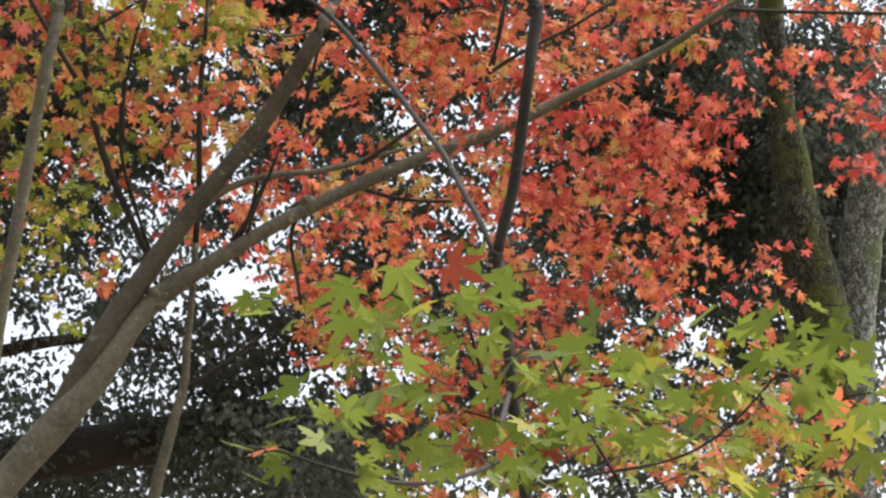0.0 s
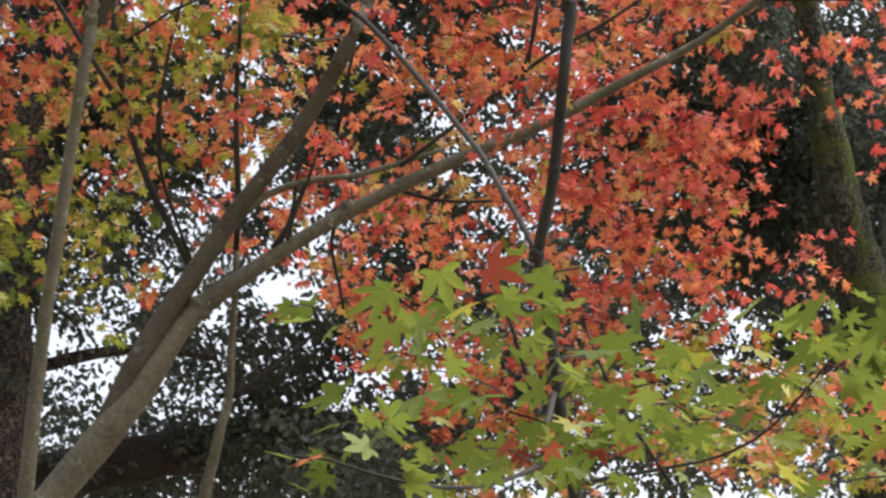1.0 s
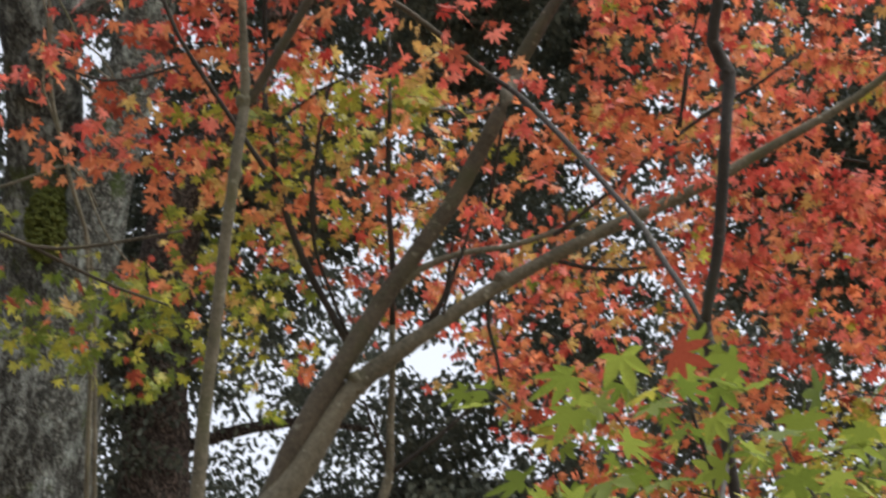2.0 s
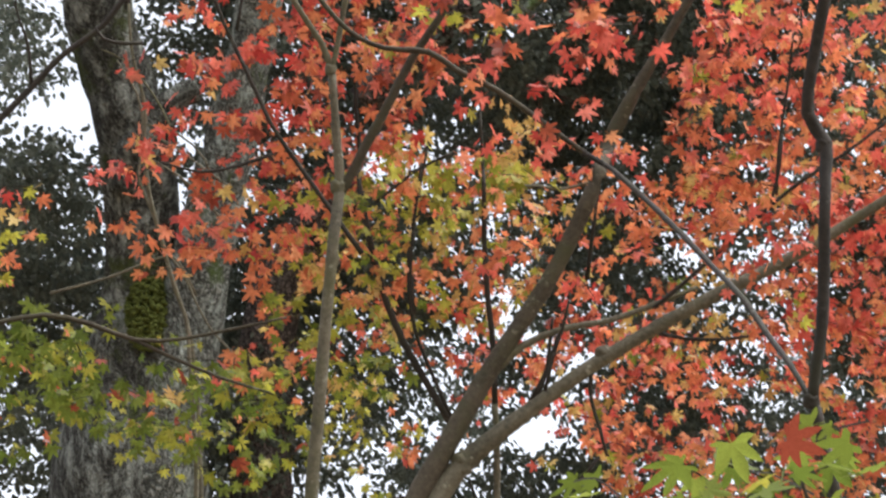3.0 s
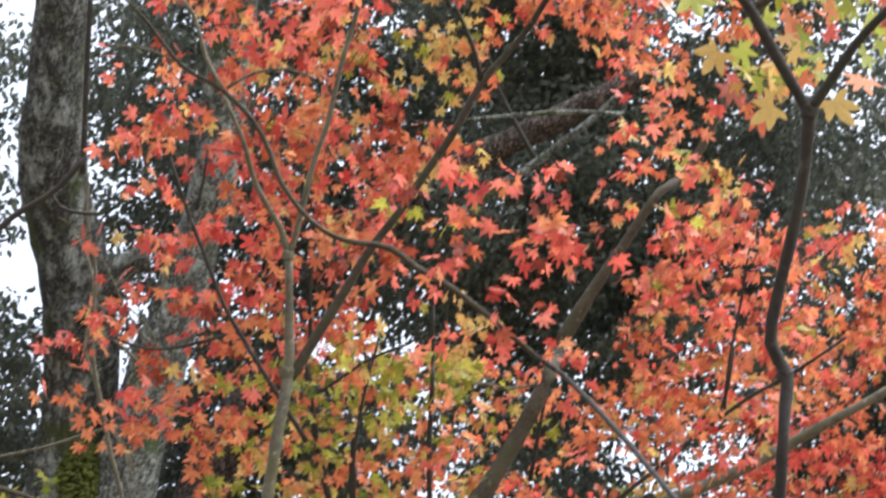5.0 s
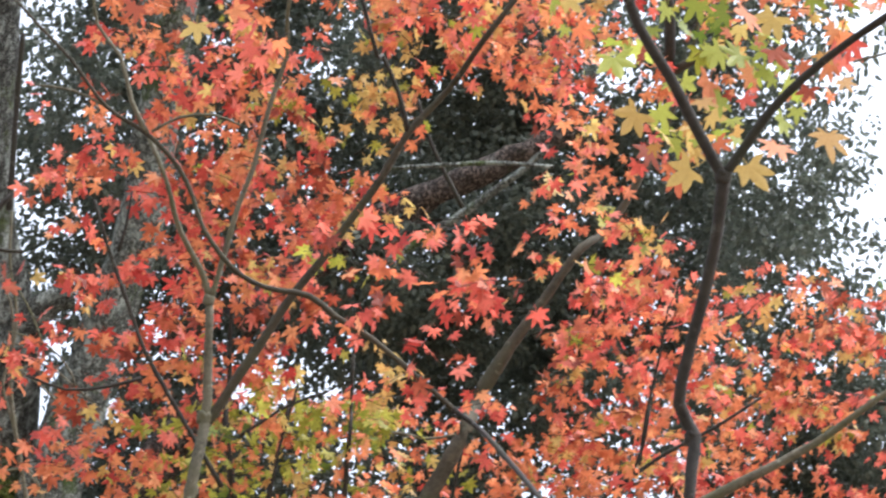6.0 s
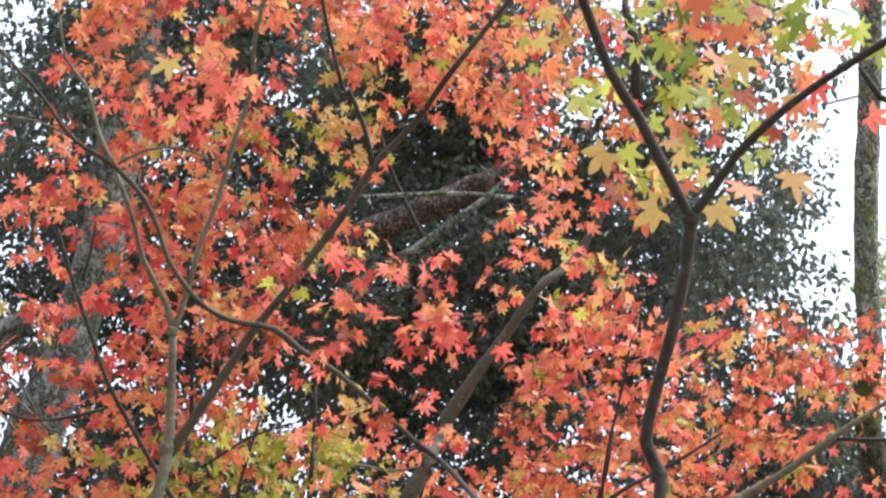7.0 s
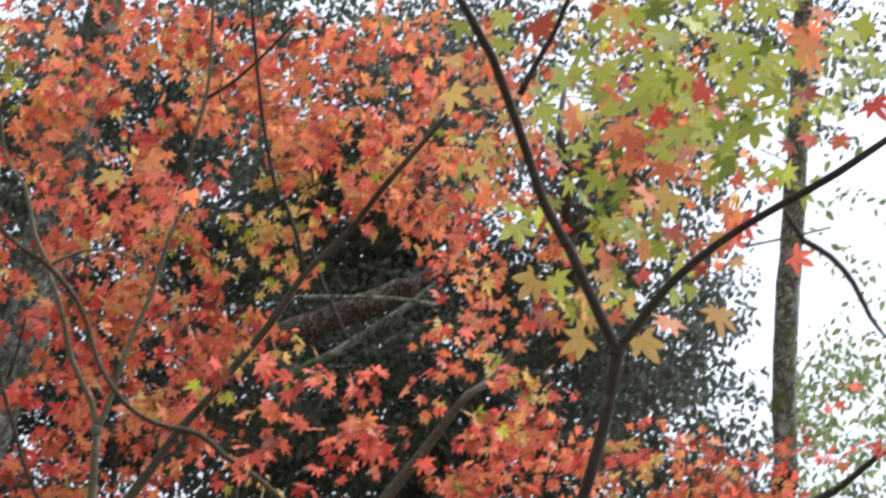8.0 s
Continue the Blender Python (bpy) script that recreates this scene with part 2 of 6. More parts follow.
def maple_blade(seed):
    """Outline and faces of a palmate leaf with five to seven pointed lobes; tip along +y, one unit long."""
    rnd = random.Random(seed)
    v, f = [(0, 0, 0)], []
    lobes = ((-122, 0.42), (-80, 0.66), (-40, 0.84), (0, 0.94), (40, 0.84), (80, 0.66), (122, 0.42))
    if seed % 3 == 2:
        lobes = ((-100, 0.56), (-48, 0.82), (0, 0.96), (48, 0.82), (100, 0.56))
    curl, fold = rnd.uniform(-0.06, 0.3), rnd.uniform(0.0, 0.03)
    half = 13.5 if len(lobes) == 7 else 17
    ring = []
    for i, (a, r) in enumerate(lobes):
        a += rnd.uniform(-7, 7)
        r *= rnd.uniform(0.86, 1.1)
        for da, k in ((-half, 0.62), (-half * 0.42, 0.84), (0, 1.0), (half * 0.42, 0.84), (half, 0.62)):
            ring.append((a + da, r * k, 0.005 if da else 0.0))
        if i < len(lobes) - 1:
            ring.append(((a + lobes[i + 1][0]) / 2, rnd.uniform(0.32, 0.4), fold))
    for a, r, up in ring:
        t = radians(a)
        v.append((r * math.sin(t), r * math.cos(t), up - curl * r * r))
    for i in range(1, len(ring)):
        f.append((0, i, i + 1))
    n = len(v)
    v += [(-0.012, -0.02, 0), (0.012, -0.02, 0), (0.01, -0.5, 0.1), (-0.01, -0.5, 0.1)]
    f += [(0, n, n + 1), (n, n + 3, n + 2, n + 1)]
    return [Vector(q) for q in v], f


def oval_blade(seed):
    rnd = random.Random(seed)
    h, w = rnd.uniform(0.04, 0.14), rnd.uniform(0.19, 0.26)
    v = [(0, 0, 0), (-w, 0.35, h), (-w * 0.7, 0.72, h * 0.6), (0, 1, -0.12), (w * 0.7, 0.72, h * 0.6), (w, 0.35, h), (0, 0.5, 0)]
    return [Vector(q) for q in v], [(0, 6, 1), (1, 6, 2), (2, 6, 3), (3, 6, 4), (4, 6, 5), (5, 6, 0)]


MAPLE = [maple_blade(i) for i in range(9)]
OVAL = [oval_blade(i) for i in range(4)]
SINGLE = {}


def single_mesh(blades, kind, colour):
    key = (blades is MAPLE, kind, colour)
    if key not in SINGLE:
        v, f = blades[kind]
        me = bpy.data.meshes.new("leaf")
        me.from_pydata([tuple(q) for q in v], [], f)
        me.materials.append(LEAF[colour])
        me.polygons.foreach_set("use_smooth", [True] * len(me.polygons))
        SINGLE[key] = me
    return SINGLE[key]


def knot(branch, at, r, material):
    """A swollen knot with an uneven rim on a limb."""
    bm = bmesh.new()
    bmesh.ops.create_icosphere(bm, subdivisions=3, radius=r)
    for v in bm.verts:
        v.co *= 1 + 0.35 * noise.noise(v.co * (1.6 / r)) - 0.25 * max(0, v.co.normalized().dot(Vector((0.3, -0.8, -0.5))) - 0.75) * 4
        v.co += Vector(at)
    me = bpy.data.meshes.new("knot")
    bm.to_mesh(me)
    bm.free()
    me.materials.append(material)
    me.polygons.foreach_set("use_smooth", [True] * len(me.polygons))
    new("knot", me).parent = branch


def moss_cushion(stem, centre, wide, high, deep, count):
    """A cushion of small moss tufts grown together on a stem."""
    rnd, v, f = random.Random(5), [], []
    bm = bmesh.new()
    bmesh.ops.create_icosphere(bm, subdivisions=1, radius=1)
    base = [q.co.copy() for q in bm.verts]
    tris = [[q.index for q in t.verts] for t in bm.faces]
    bm.free()
    for _ in range(count):
        a, h = rnd.uniform(-1.7, 1.7), rnd.uniform(-1, 1)
        w = math.sqrt(max(0.05, 1 - h * h)) * rnd.uniform(0.6, 1)
        p = Vector(centre) + Vector((math.sin(a) * wide * w, -math.cos(a) * deep * w, h * high))
        r, k = rnd.uniform(0.008, 0.02), len(v)
        v.extend(tuple(p + Vector((q.x, q.y, q.z * 0.8)) * r * rnd.uniform(0.8, 1.25)) for q in base)
        f.extend(tuple(k + i for i in t) for t in tris)
    tagged(mesh_object("moss_cushion", v, f, [MOSS], stem, smooth=True), "thick cushion of green moss", kind="stuff")


class Crown:
    """Collects the leaves and twigs of one tree: some leaves become objects, the rest is joined."""

    def __init__(self, tree, seed, blades, twig_mat, singles=300):
        self.tree, self.rnd, self.blades, self.mat, self.singles = tree, random.Random(seed), blades, twig_mat, singles
        self.v, self.f, self.i, self.tv, self.tf = [], [], [], [], []
        self.colours = list(LEAF)

    def leaf(self, at, tip, face, size, colour, single):
        z = face - tip * face.dot(tip)
        if z.length < 1e-4:
            return
        z.normalize()
        m = Matrix((tip.cross(z), tip, z)).transposed()
        if single and self.singles > 0:
            self.singles -= 1
            ob = new("leaf", single_mesh(self.blades, self.rnd.randrange(len(self.blades)), colour))
            ob.parent = self.tree
            ob.matrix_basis = Matrix.Translation(at) @ m.to_4x4() @ Matrix.Scale(size, 4)
            return
        bv, bf = self.rnd.choice(self.blades)
        base = len(self.v)
        self.v.extend([tuple(at + m @ q * size) for q in bv])
        self.f.extend([tuple(k + base for k in q) for q in bf])
        self.i.extend([self.colours.index(colour)] * len(bf))

    def spray(self, centre, a, b, mix, k=1.0, size=0.038, depth=None, single=0.0, per=6, hang=0.5, lean=0.7):
        """Leafy twigs through a cloud a wide and b high (half axes, metres)."""
        rnd, c = self.rnd, Vector(centre)
        area = size * size * 4 * (0.265 if self.blades is MAPLE else 0.064)
        count = max(2, int(k * math.pi * a * b / area / per))
        depth = depth or max(0.35, 0.6 * a)
        names, weights = [q for q, _ in MIX[mix]], [w for _, w in MIX[mix]]
        for _ in range(count):
            while True:
                o = Vector((rnd.uniform(-1, 1), rnd.uniform(-1, 1), rnd.uniform(-1, 1)))
                if o.length < 1:
                    break
            at = c + Vector((o.x * a, o.y * depth, o.z * b))
            yaw = rnd.uniform(0, 2 * math.pi)
            way = Vector((math.cos(yaw), math.sin(yaw) * 0.8, rnd.uniform(-0.55, 0.15))).normalized()
            side = way.cross(Vector((0, 0, 1))).normalized()
            length = size * per * (0.62 if self.blades is MAPLE else 0.42)
            main = rnd.choices(names, weights)[0]
            start = at - way * length * 0.6
            if self.blades is MAPLE:
                tube([(*start, 0.0016), (*(at + Vector((0, 0, 0.012))), 0.0013), (*(at + way * length * 0.5), 0.0008)], 3, 1, 0, self.tv, self.tf)
            for j in range(per):
                s = (j // 2 * 2 + 1) / per
                p = start + way * length * 1.1 * (s + (rnd.uniform(-0.16, 0.16) if self.blades is MAPLE else 0)) + Vector((0, 0, rnd.gauss(0, size * 0.35)))
                sgn = 1 if j % 2 else -1
                out = (side * sgn * rnd.uniform(0.4, 1.0) + way * rnd.uniform(0.1, 1.0) + Vector((0, 0, -rnd.uniform(0.1, 1.3) * hang * 2))).normalized()
                face = Vector((rnd.gauss(0, 0.5), lean + rnd.gauss(0, 0.5), 0.75 + rnd.gauss(0, 0.4)))
                col = main if rnd.random() < 0.6 else rnd.choices(names, weights)[0]
                sz = size * rnd.choice((0.55, 0.72, 0.86, 0.95, 1.05, 1.2))
                self.leaf(p + out * sz * 0.45, out, face, sz, col, rnd.random() < single)

    def close(self, label):
        if self.tv:
            tagged(mesh_object("brushwood", self.tv, self.tf, [self.mat], self.tree), "fine dark leaf-bearing twigs", kind="stuff")
        if self.v:
            tagged(mesh_object("foliage", self.v, self.f, [LEAF[q] for q in self.colours], self.tree, self.i, True), label, kind="stuff")


def stray_leaf(crown, at, size, colour, tip, face):
    """One leaf set by itself, so that it can be told from the rest."""
    crown.singles += 1
    crown.leaf(Vector(at), Vector(tip).normalized(), Vector(face), size, colour, True)


def spread_leaf(crown, at, size, colour):
    """A single leaf held nearly level, drooping a little at its tip."""
    rnd = crown.rnd
    yaw = rnd.uniform(0, 2 * math.pi)
    stray_leaf(crown, at, size, colour, (math.cos(yaw), math.sin(yaw) * 0.8, rnd.uniform(-0.6, -0.15)),
               (rnd.gauss(0, 0.25), 0.28 + rnd.gauss(0, 0.2), 0.88))


def hanging_leaf(crown, at, size, colour):
    """A single leaf that hangs from its stalk, its blade turned to the light."""
    rnd = crown.rnd
    stray_leaf(crown, at, size, colour, (rnd.gauss(0, 0.55), rnd.gauss(0.1, 0.2), -0.8), (rnd.gauss(0, 0.3), 0.8 + rnd.gauss(0, 0.2), 0.5))


def tree(name, label, category="tree", group=""):
    return tagged(new(name), label, category, group)


# ---- the ground: a sheet of leaf litter out to the horizon ----
def ground():
    v, f, n = [], [], 60
    for i in range(n + 1):
        for j in range(n + 1):
            x, y = ((2 * i / n - 1) ** 3) * 600, ((2 * j / n - 1) ** 3) * 600
            near = math.exp(-(x * x + y * y) / 900)
            v.append((x, y + 6, 0.12 * near * noise.noise(Vector((x, y, 0)) * 0.35) - 0.05))
    for i in range(n):
        for j in range(n):
            a = i * (n + 1) + j
            f.append((a, a + n + 1, a + n + 2, a + 1))
    tagged(mesh_object("ground", v, f, [LITTER], smooth=True), "brown forest floor covered with fallen leaves", "ground", kind="structure")


ground()

# ---- far evergreen trees ----
twin = tree("broadleaf_tree", "old broadleaf tree with two mossy lichen-spotted stems", group="tall trees behind the maples")
limb(twin, "trunk", BARK_MOSSY, [(-1.835, 12.049, -0.250, 0.5846), (-1.833, 11.999, 4.587, 0.5083), (-1.828, 11.365, 6.474, 0.4406), (-1.784, 11.236, 6.779, 0.3728), (-1.738, 11.098, 7.083, 0.3220), (-1.723, 10.994, 7.293, 0.2711)], rough=0.1, sides=20, step=0.15)
twin_stem = limb(twin, "stem", BARK_MOSSY, [(-1.770, 11.123, 7.021, 0.2542), (-1.764, 10.911, 7.439, 0.2372), (-1.742, 10.718, 7.792, 0.2372), (-1.751, 10.528, 8.108, 0.2288), (-1.837, 10.319, 8.411, 0.2118), (-1.931, 10.101, 8.706, 0.1949), (-1.974, 9.881, 8.997, 0.1864), (-1.964, 9.688, 9.279, 0.1694), (-1.970, 9.220, 9.979, 0.1537), (-2.035, 8.582, 10.622, 0.1366)], "dark mossy stem with grey lichen", rough=0.1, sides=18, step=0.1)
limb(twin, "stem", BARK_LICHEN, [(-1.780, 11.645, 5.136, 0.2835), (-1.704, 11.343, 6.041, 0.2501), (-1.622, 11.206, 6.406, 0.2334), (-1.547, 11.026, 6.827, 0.2084), (-1.436, 10.833, 7.247, 0.1917), (-1.323, 10.605, 7.688, 0.1751), (-1.191, 10.361, 8.122, 0.1534), (-1.090, 10.151, 8.459, 0.1417), (-1.005, 9.931, 8.788, 0.1334), (-0.962, 9.620, 9.217, 0.1267), (-0.889, 9.202, 9.728, 0.1167), (-0.789, 8.650, 10.326, 0.1000)], "pale stem covered with grey lichen", rough=0.08, sides=18, step=0.1)
limb(twin, "limb", BARK_MOSSY, [(-1.802, 10.512, 7.826, 0.1004), (-1.730, 10.384, 8.058, 0.1339), (-1.605, 10.295, 8.229, 0.1038), (-1.474, 10.242, 8.341, 0.0770), (-1.368, 10.229, 8.384, 0.0670)], "broken mossy limb stump", rough=0.14, sides=16)
limb(twin, "limb", BARK_DARK, [(-1.713, 9.036, 9.336, 0.0146), (-1.722, 9.317, 8.992, 0.0163), (-1.721, 9.492, 8.765, 0.0163), (-1.722, 9.652, 8.546, 0.0179)], "thin dark climbing stem")
limb(twin, "limb", BARK_DARK, [(-1.653, 9.265, 8.382, 0.0146), (-1.807, 9.354, 8.218, 0.0155), (-2.019, 9.413, 8.072, 0.0173), (-2.200, 9.488, 7.900, 0.0182), (-2.380, 9.550, 7.739, 0.0201), (-2.645, 9.607, 7.539, 0.0219)], "bare dark limb")
limb(twin, "limb", BARK_DARK, [(-2.185, 9.474, 7.927, 0.0110), (-2.197, 9.351, 8.104, 0.0082), (-2.252, 9.218, 8.272, 0.0064), (-2.219, 9.115, 8.423, 0.0055)], "thin bare limb")
moss_cushion(twin_stem, (-1.683, 10.767, 7.194), 0.13, 0.25, 0.12, 1100)
crown_twin = Crown(twin, 11, OVAL, BARK_DARK)
crown_twin.spray((-2.72, 12.04, 8.42), 0.71, 0.46, "evergreen", 4.29, 0.068, 0.75, per=10, single=0.006)
crown_twin.spray((-2.77, 13.07, 8.41), 0.67, 0.40, "evergreen", 3.90, 0.068, 0.75, per=10, single=0.006)
crown_twin.spray((-3.21, 12.76, 10.53), 0.28, 0.33, "evergreen", 3.12, 0.068, 0.75, per=10, single=0.006)
crown_twin.spray((-2.57, 11.74, 9.81), 0.26, 0.26, "evergreen", 0.12, 0.068, 0.75, per=10, single=0.006)
crown_twin.spray((-1.88, 12.54, 10.42), 0.41, 0.51, "evergreen", 0.28, 0.068, 0.75, per=10, single=0.006)
crown_twin.spray((-1.83, 11.89, 8.95), 0.38, 0.34, "evergreen", 1.95, 0.068, 0.75, per=10, single=0.006)
crown_twin.spray((-3.04, 13.20, 8.04), 0.54, 0.36, "evergreen", 3.12, 0.068, 0.75, per=10, single=0.006)
crown_twin.spray((-2.68, 14.23, 8.16), 0.57, 0.43, "evergreen", 2.73, 0.068, 0.75, per=10, single=0.006)
crown_twin.spray((-2.75, 13.10, 7.30), 0.61, 0.26, "evergreen", 3.12, 0.068, 0.75, per=10, single=0.006)
crown_twin.spray((-1.47, 13.71, 8.56), 0.55, 0.60, "evergreen", 5.27, 0.068, 0.75, per=10, single=0.006)
crown_twin.spray((-1.30, 12.78, 7.41), 0.50, 0.50, "evergreen", 4.53, 0.068, 0.75, per=10, single=0.006)
crown_twin.spray((-0.91, 13.04, 8.95), 0.58, 0.67, "evergreen", 4.39, 0.068, 0.75, per=10, single=0.006)
crown_twin.spray((-2.61, 10.88, 10.21), 0.25, 0.29, "evergreen", 0.20, 0.068, 0.75, per=10, single=0.006)
crown_twin.spray((-2.70, 11.83, 10.45), 0.22, 0.22, "evergreen", 0.35, 0.068, 0.75, per=10, single=0.006)
crown_twin.spray((-2.00, 12.42, 11.35), 0.52, 0.52, "evergreen", 1.36, 0.068, 0.75, per=10, single=0.006)
crown_twin.spray((-1.67, 11.62, 10.23), 0.35, 0.35, "evergreen", 0.40, 0.068, 0.75, per=10, single=0.006)
crown_twin.spray((-1.38, 10.22, 11.10), 0.38, 0.34, "evergreen", 1.76, 0.068, 0.75, per=10, single=0.006)
crown_twin.spray((-1.06, 10.78, 11.86), 0.54, 0.40, "evergreen", 3.51, 0.068, 0.75, per=10, single=0.006)
crown_twin.spray((-0.61, 11.89, 12.00), 0.81, 0.62, "evergreen", 3.90, 0.068, 0.75, per=10, single=0.006)
crown_twin.spray((-1.27, 10.95, 10.96), 0.43, 0.43, "evergreen", 4.29, 0.068, 0.75, per=10, single=0.006)
crown_twin.spray((-0.16, 11.04, 12.28), 0.60, 0.41, "evergreen", 3.90, 0.068, 0.75, per=10, single=0.006)
crown_twin.spray((-1.13, 11.26, 9.85), 0.50, 0.63, "evergreen", 0.40, 0.068, 0.75, per=10, single=0.006)
crown_twin.spray((-1.50, 10.96, 10.31), 0.63, 0.50, "evergreen", 2.45, 0.068, 0.75, per=10, single=0.006)
crown_twin.spray((-1.59, 12.21, 10.12), 0.54, 0.58, "evergreen", 3.10, 0.068, 0.75, per=10, single=0.006)
crown_twin.spray((-1.08, 12.81, 10.91), 0.57, 0.52, "evergreen", 2.82, 0.068, 0.75, per=10, single=0.006)
crown_twin.spray((-1.74, 10.94, 11.01), 0.39, 0.35, "evergreen", 2.34, 0.068, 0.75, per=10, single=0.006)
crown_twin.spray((-1.09, 12.95, 9.88), 0.65, 0.46, "evergreen", 3.51, 0.068, 0.75, per=10, single=0.006)
crown_twin.spray((-2.57, 10.93, 10.15), 0.29, 0.38, "evergreen", 2.15, 0.068, 0.75, per=10, single=0.006)
crown_twin.spray((-2.73, 12.08, 10.09), 0.27, 0.36, "evergreen", 1.84, 0.068, 0.75, per=10, single=0.006)
crown_twin.spray((-0.73, 12.51, 11.41), 0.62, 0.43, "evergreen", 3.51, 0.068, 0.75, per=10, single=0.006)
crown_twin.spray((-0.97, 11.75, 10.16), 0.39, 0.35, "evergreen", 0.32, 0.068, 0.75, per=10, single=0.006)
crown_twin.spray((-1.44, 12.31, 10.85), 0.41, 0.41, "evergreen", 0.32, 0.068, 0.75, per=10, single=0.006)
crown_twin.spray((-0.11, 11.30, 10.05), 0.46, 0.38, "evergreen", 0.32, 0.068, 0.75, per=10, single=0.006)
crown_twin.spray((0.42, 9.84, 11.57), 0.50, 0.25, "evergreen", 3.90, 0.068, 0.75, per=10, single=0.006)
crown_twin.spray((1.36, 10.51, 12.08), 0.40, 0.36, "evergreen", 1.24, 0.068, 0.75, per=10, single=0.006)
crown_twin.spray((1.97, 11.56, 12.19), 0.38, 0.43, "evergreen", 0.82, 0.068, 0.75, per=10, single=0.006)
crown_twin.spray((1.92, 10.00, 11.87), 0.39, 0.30, "evergreen", 0.32, 0.068, 0.75, per=10, single=0.006)
crown_twin.spray((2.89, 10.28, 10.76), 0.63, 0.46, "evergreen", 1.76, 0.068, 0.75, per=10, single=0.006)
crown_twin.spray((2.54, 10.86, 11.58), 0.49, 0.36, "evergreen", 0.32, 0.068, 0.75, per=10, single=0.006)
crown_twin.spray((3.81, 11.88, 11.40), 0.38, 0.28, "evergreen", 1.40, 0.068, 0.75, per=10, single=0.006)
crown_twin.spray((3.49, 10.39, 11.13), 0.30, 0.26, "evergreen", 1.12, 0.068, 0.75, per=10, single=0.006)
crown_twin.spray((1.99, 11.25, 11.96), 0.65, 0.32, "evergreen", 2.29, 0.068, 0.75, per=10, single=0.006)
crown_twin.spray((-2.41, 10.43, 8.05), 0.30, 0.18, "evergreen", 2.40, 0.068, 0.4, per=10, single=0.006)
crown_twin.spray((-2.17, 10.77, 8.18), 0.30, 0.18, "evergreen", 2.40, 0.068, 0.4, per=10, single=0.006)
crown_twin.spray((-2.55, 10.44, 8.17), 0.20, 0.15, "evergreen", 2.00, 0.068, 0.4, per=10, single=0.006)
crown_twin.spray((-2.55, 10.14, 8.45), 0.14, 0.20, "evergreen", 2.60, 0.068, 0.4, per=10, single=0.006)
crown_twin.spray((-2.43, 10.64, 7.90), 0.35, 0.20, "evergreen", 2.60, 0.068, 0.4, per=10, single=0.006)
crown_twin.close("dark glossy evergreen leaves with sky between them")

dark = tree("evergreen_tree", "large dark evergreen tree with a heavy leaning limb", group="tall trees behind the maples")
limb(dark, "trunk", BARK_SHADE, [(-1.093, 13.803, -0.250, 0.3274), (-1.115, 13.753, 3.969, 0.2847), (-1.188, 13.119, 6.341, 0.2467), (-1.180, 12.791, 7.167, 0.2088), (-1.111, 12.410, 7.984, 0.1803), (-0.849, 12.157, 8.492, 0.1518), (-0.470, 11.981, 8.828, 0.1423)], rough=0.1, sides=18, step=0.15)
limb(dark, "limb", BARK_SHADE, [(-0.429, 10.903, 8.690, 0.1163), (-0.086, 10.717, 8.980, 0.1163), (0.190, 10.591, 9.158, 0.1163), (0.501, 10.455, 9.331, 0.1057), (0.776, 10.345, 9.455, 0.0916), (1.119, 10.213, 9.586, 0.0740), (1.560, 10.017, 9.758, 0.0599)], "thick leaning limb with rough bark", rough=0.2, sides=16, step=0.1)
limb(dark, "limb", BARK_LICHEN, [(0.444, 9.976, 8.629, 0.0267), (0.670, 9.868, 8.763, 0.0267), (0.863, 9.777, 8.866, 0.0246), (1.022, 9.686, 8.967, 0.0226), (1.181, 9.592, 9.066, 0.0205), (1.337, 9.475, 9.188, 0.0144)], "slim limb spotted with pale lichen", rough=0.2)
limb(dark, "limb", BARK_DARK, [(0.847, 9.598, 8.774, 0.0146), (0.711, 9.471, 8.956, 0.0130), (0.608, 9.358, 9.110, 0.0114), (0.537, 9.240, 9.260, 0.0098)], "thin bare limb")
limb(dark, "limb", BARK_LICHEN, [(0.402, 9.101, 8.641, 0.0109), (0.680, 9.066, 8.663, 0.0125), (0.988, 9.026, 8.678, 0.0125), (1.294, 9.000, 8.661, 0.0109)], "thin pale limb")
# Darker bark than the trunk: this limb's shade is put into its colour.
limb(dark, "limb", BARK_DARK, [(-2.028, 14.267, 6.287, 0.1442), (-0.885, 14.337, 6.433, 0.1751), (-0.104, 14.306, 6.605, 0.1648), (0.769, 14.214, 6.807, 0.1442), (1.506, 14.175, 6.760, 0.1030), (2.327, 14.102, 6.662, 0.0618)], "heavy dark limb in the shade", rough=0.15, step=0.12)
limb(dark, "limb", BARK_SHADE, [(-1.269, 13.433, 6.778, 0.0472), (-0.685, 13.398, 6.976, 0.0432), (-0.234, 13.385, 7.049, 0.0314), (0.233, 13.403, 7.009, 0.0197)], "dark limb", rough=0.15)
crown_dark = Crown(dark, 12, OVAL, BARK_DARK)
crown_dark.spray((0.70, 13.44, 7.06), 0.48, 0.30, "evergreen", 4.29, 0.068, 0.75, per=10, single=0.006)
crown_dark.spray((0.28, 14.48, 7.00), 0.83, 0.28, "evergreen", 2.34, 0.068, 0.75, per=10, single=0.006)
crown_dark.spray((-0.46, 15.45, 7.03), 0.78, 0.29, "evergreen", 2.73, 0.068, 0.75, per=10, single=0.006)
crown_dark.spray((0.90, 14.12, 6.57), 0.90, 0.31, "evergreen", 4.68, 0.068, 0.75, per=10, single=0.006)
crown_dark.spray((0.12, 15.09, 6.67), 1.19, 0.24, "evergreen", 3.90, 0.068, 0.75, per=10, single=0.006)
crown_dark.spray((1.52, 13.56, 6.58), 0.52, 0.35, "evergreen", 4.29, 0.068, 0.75, per=10, single=0.006)
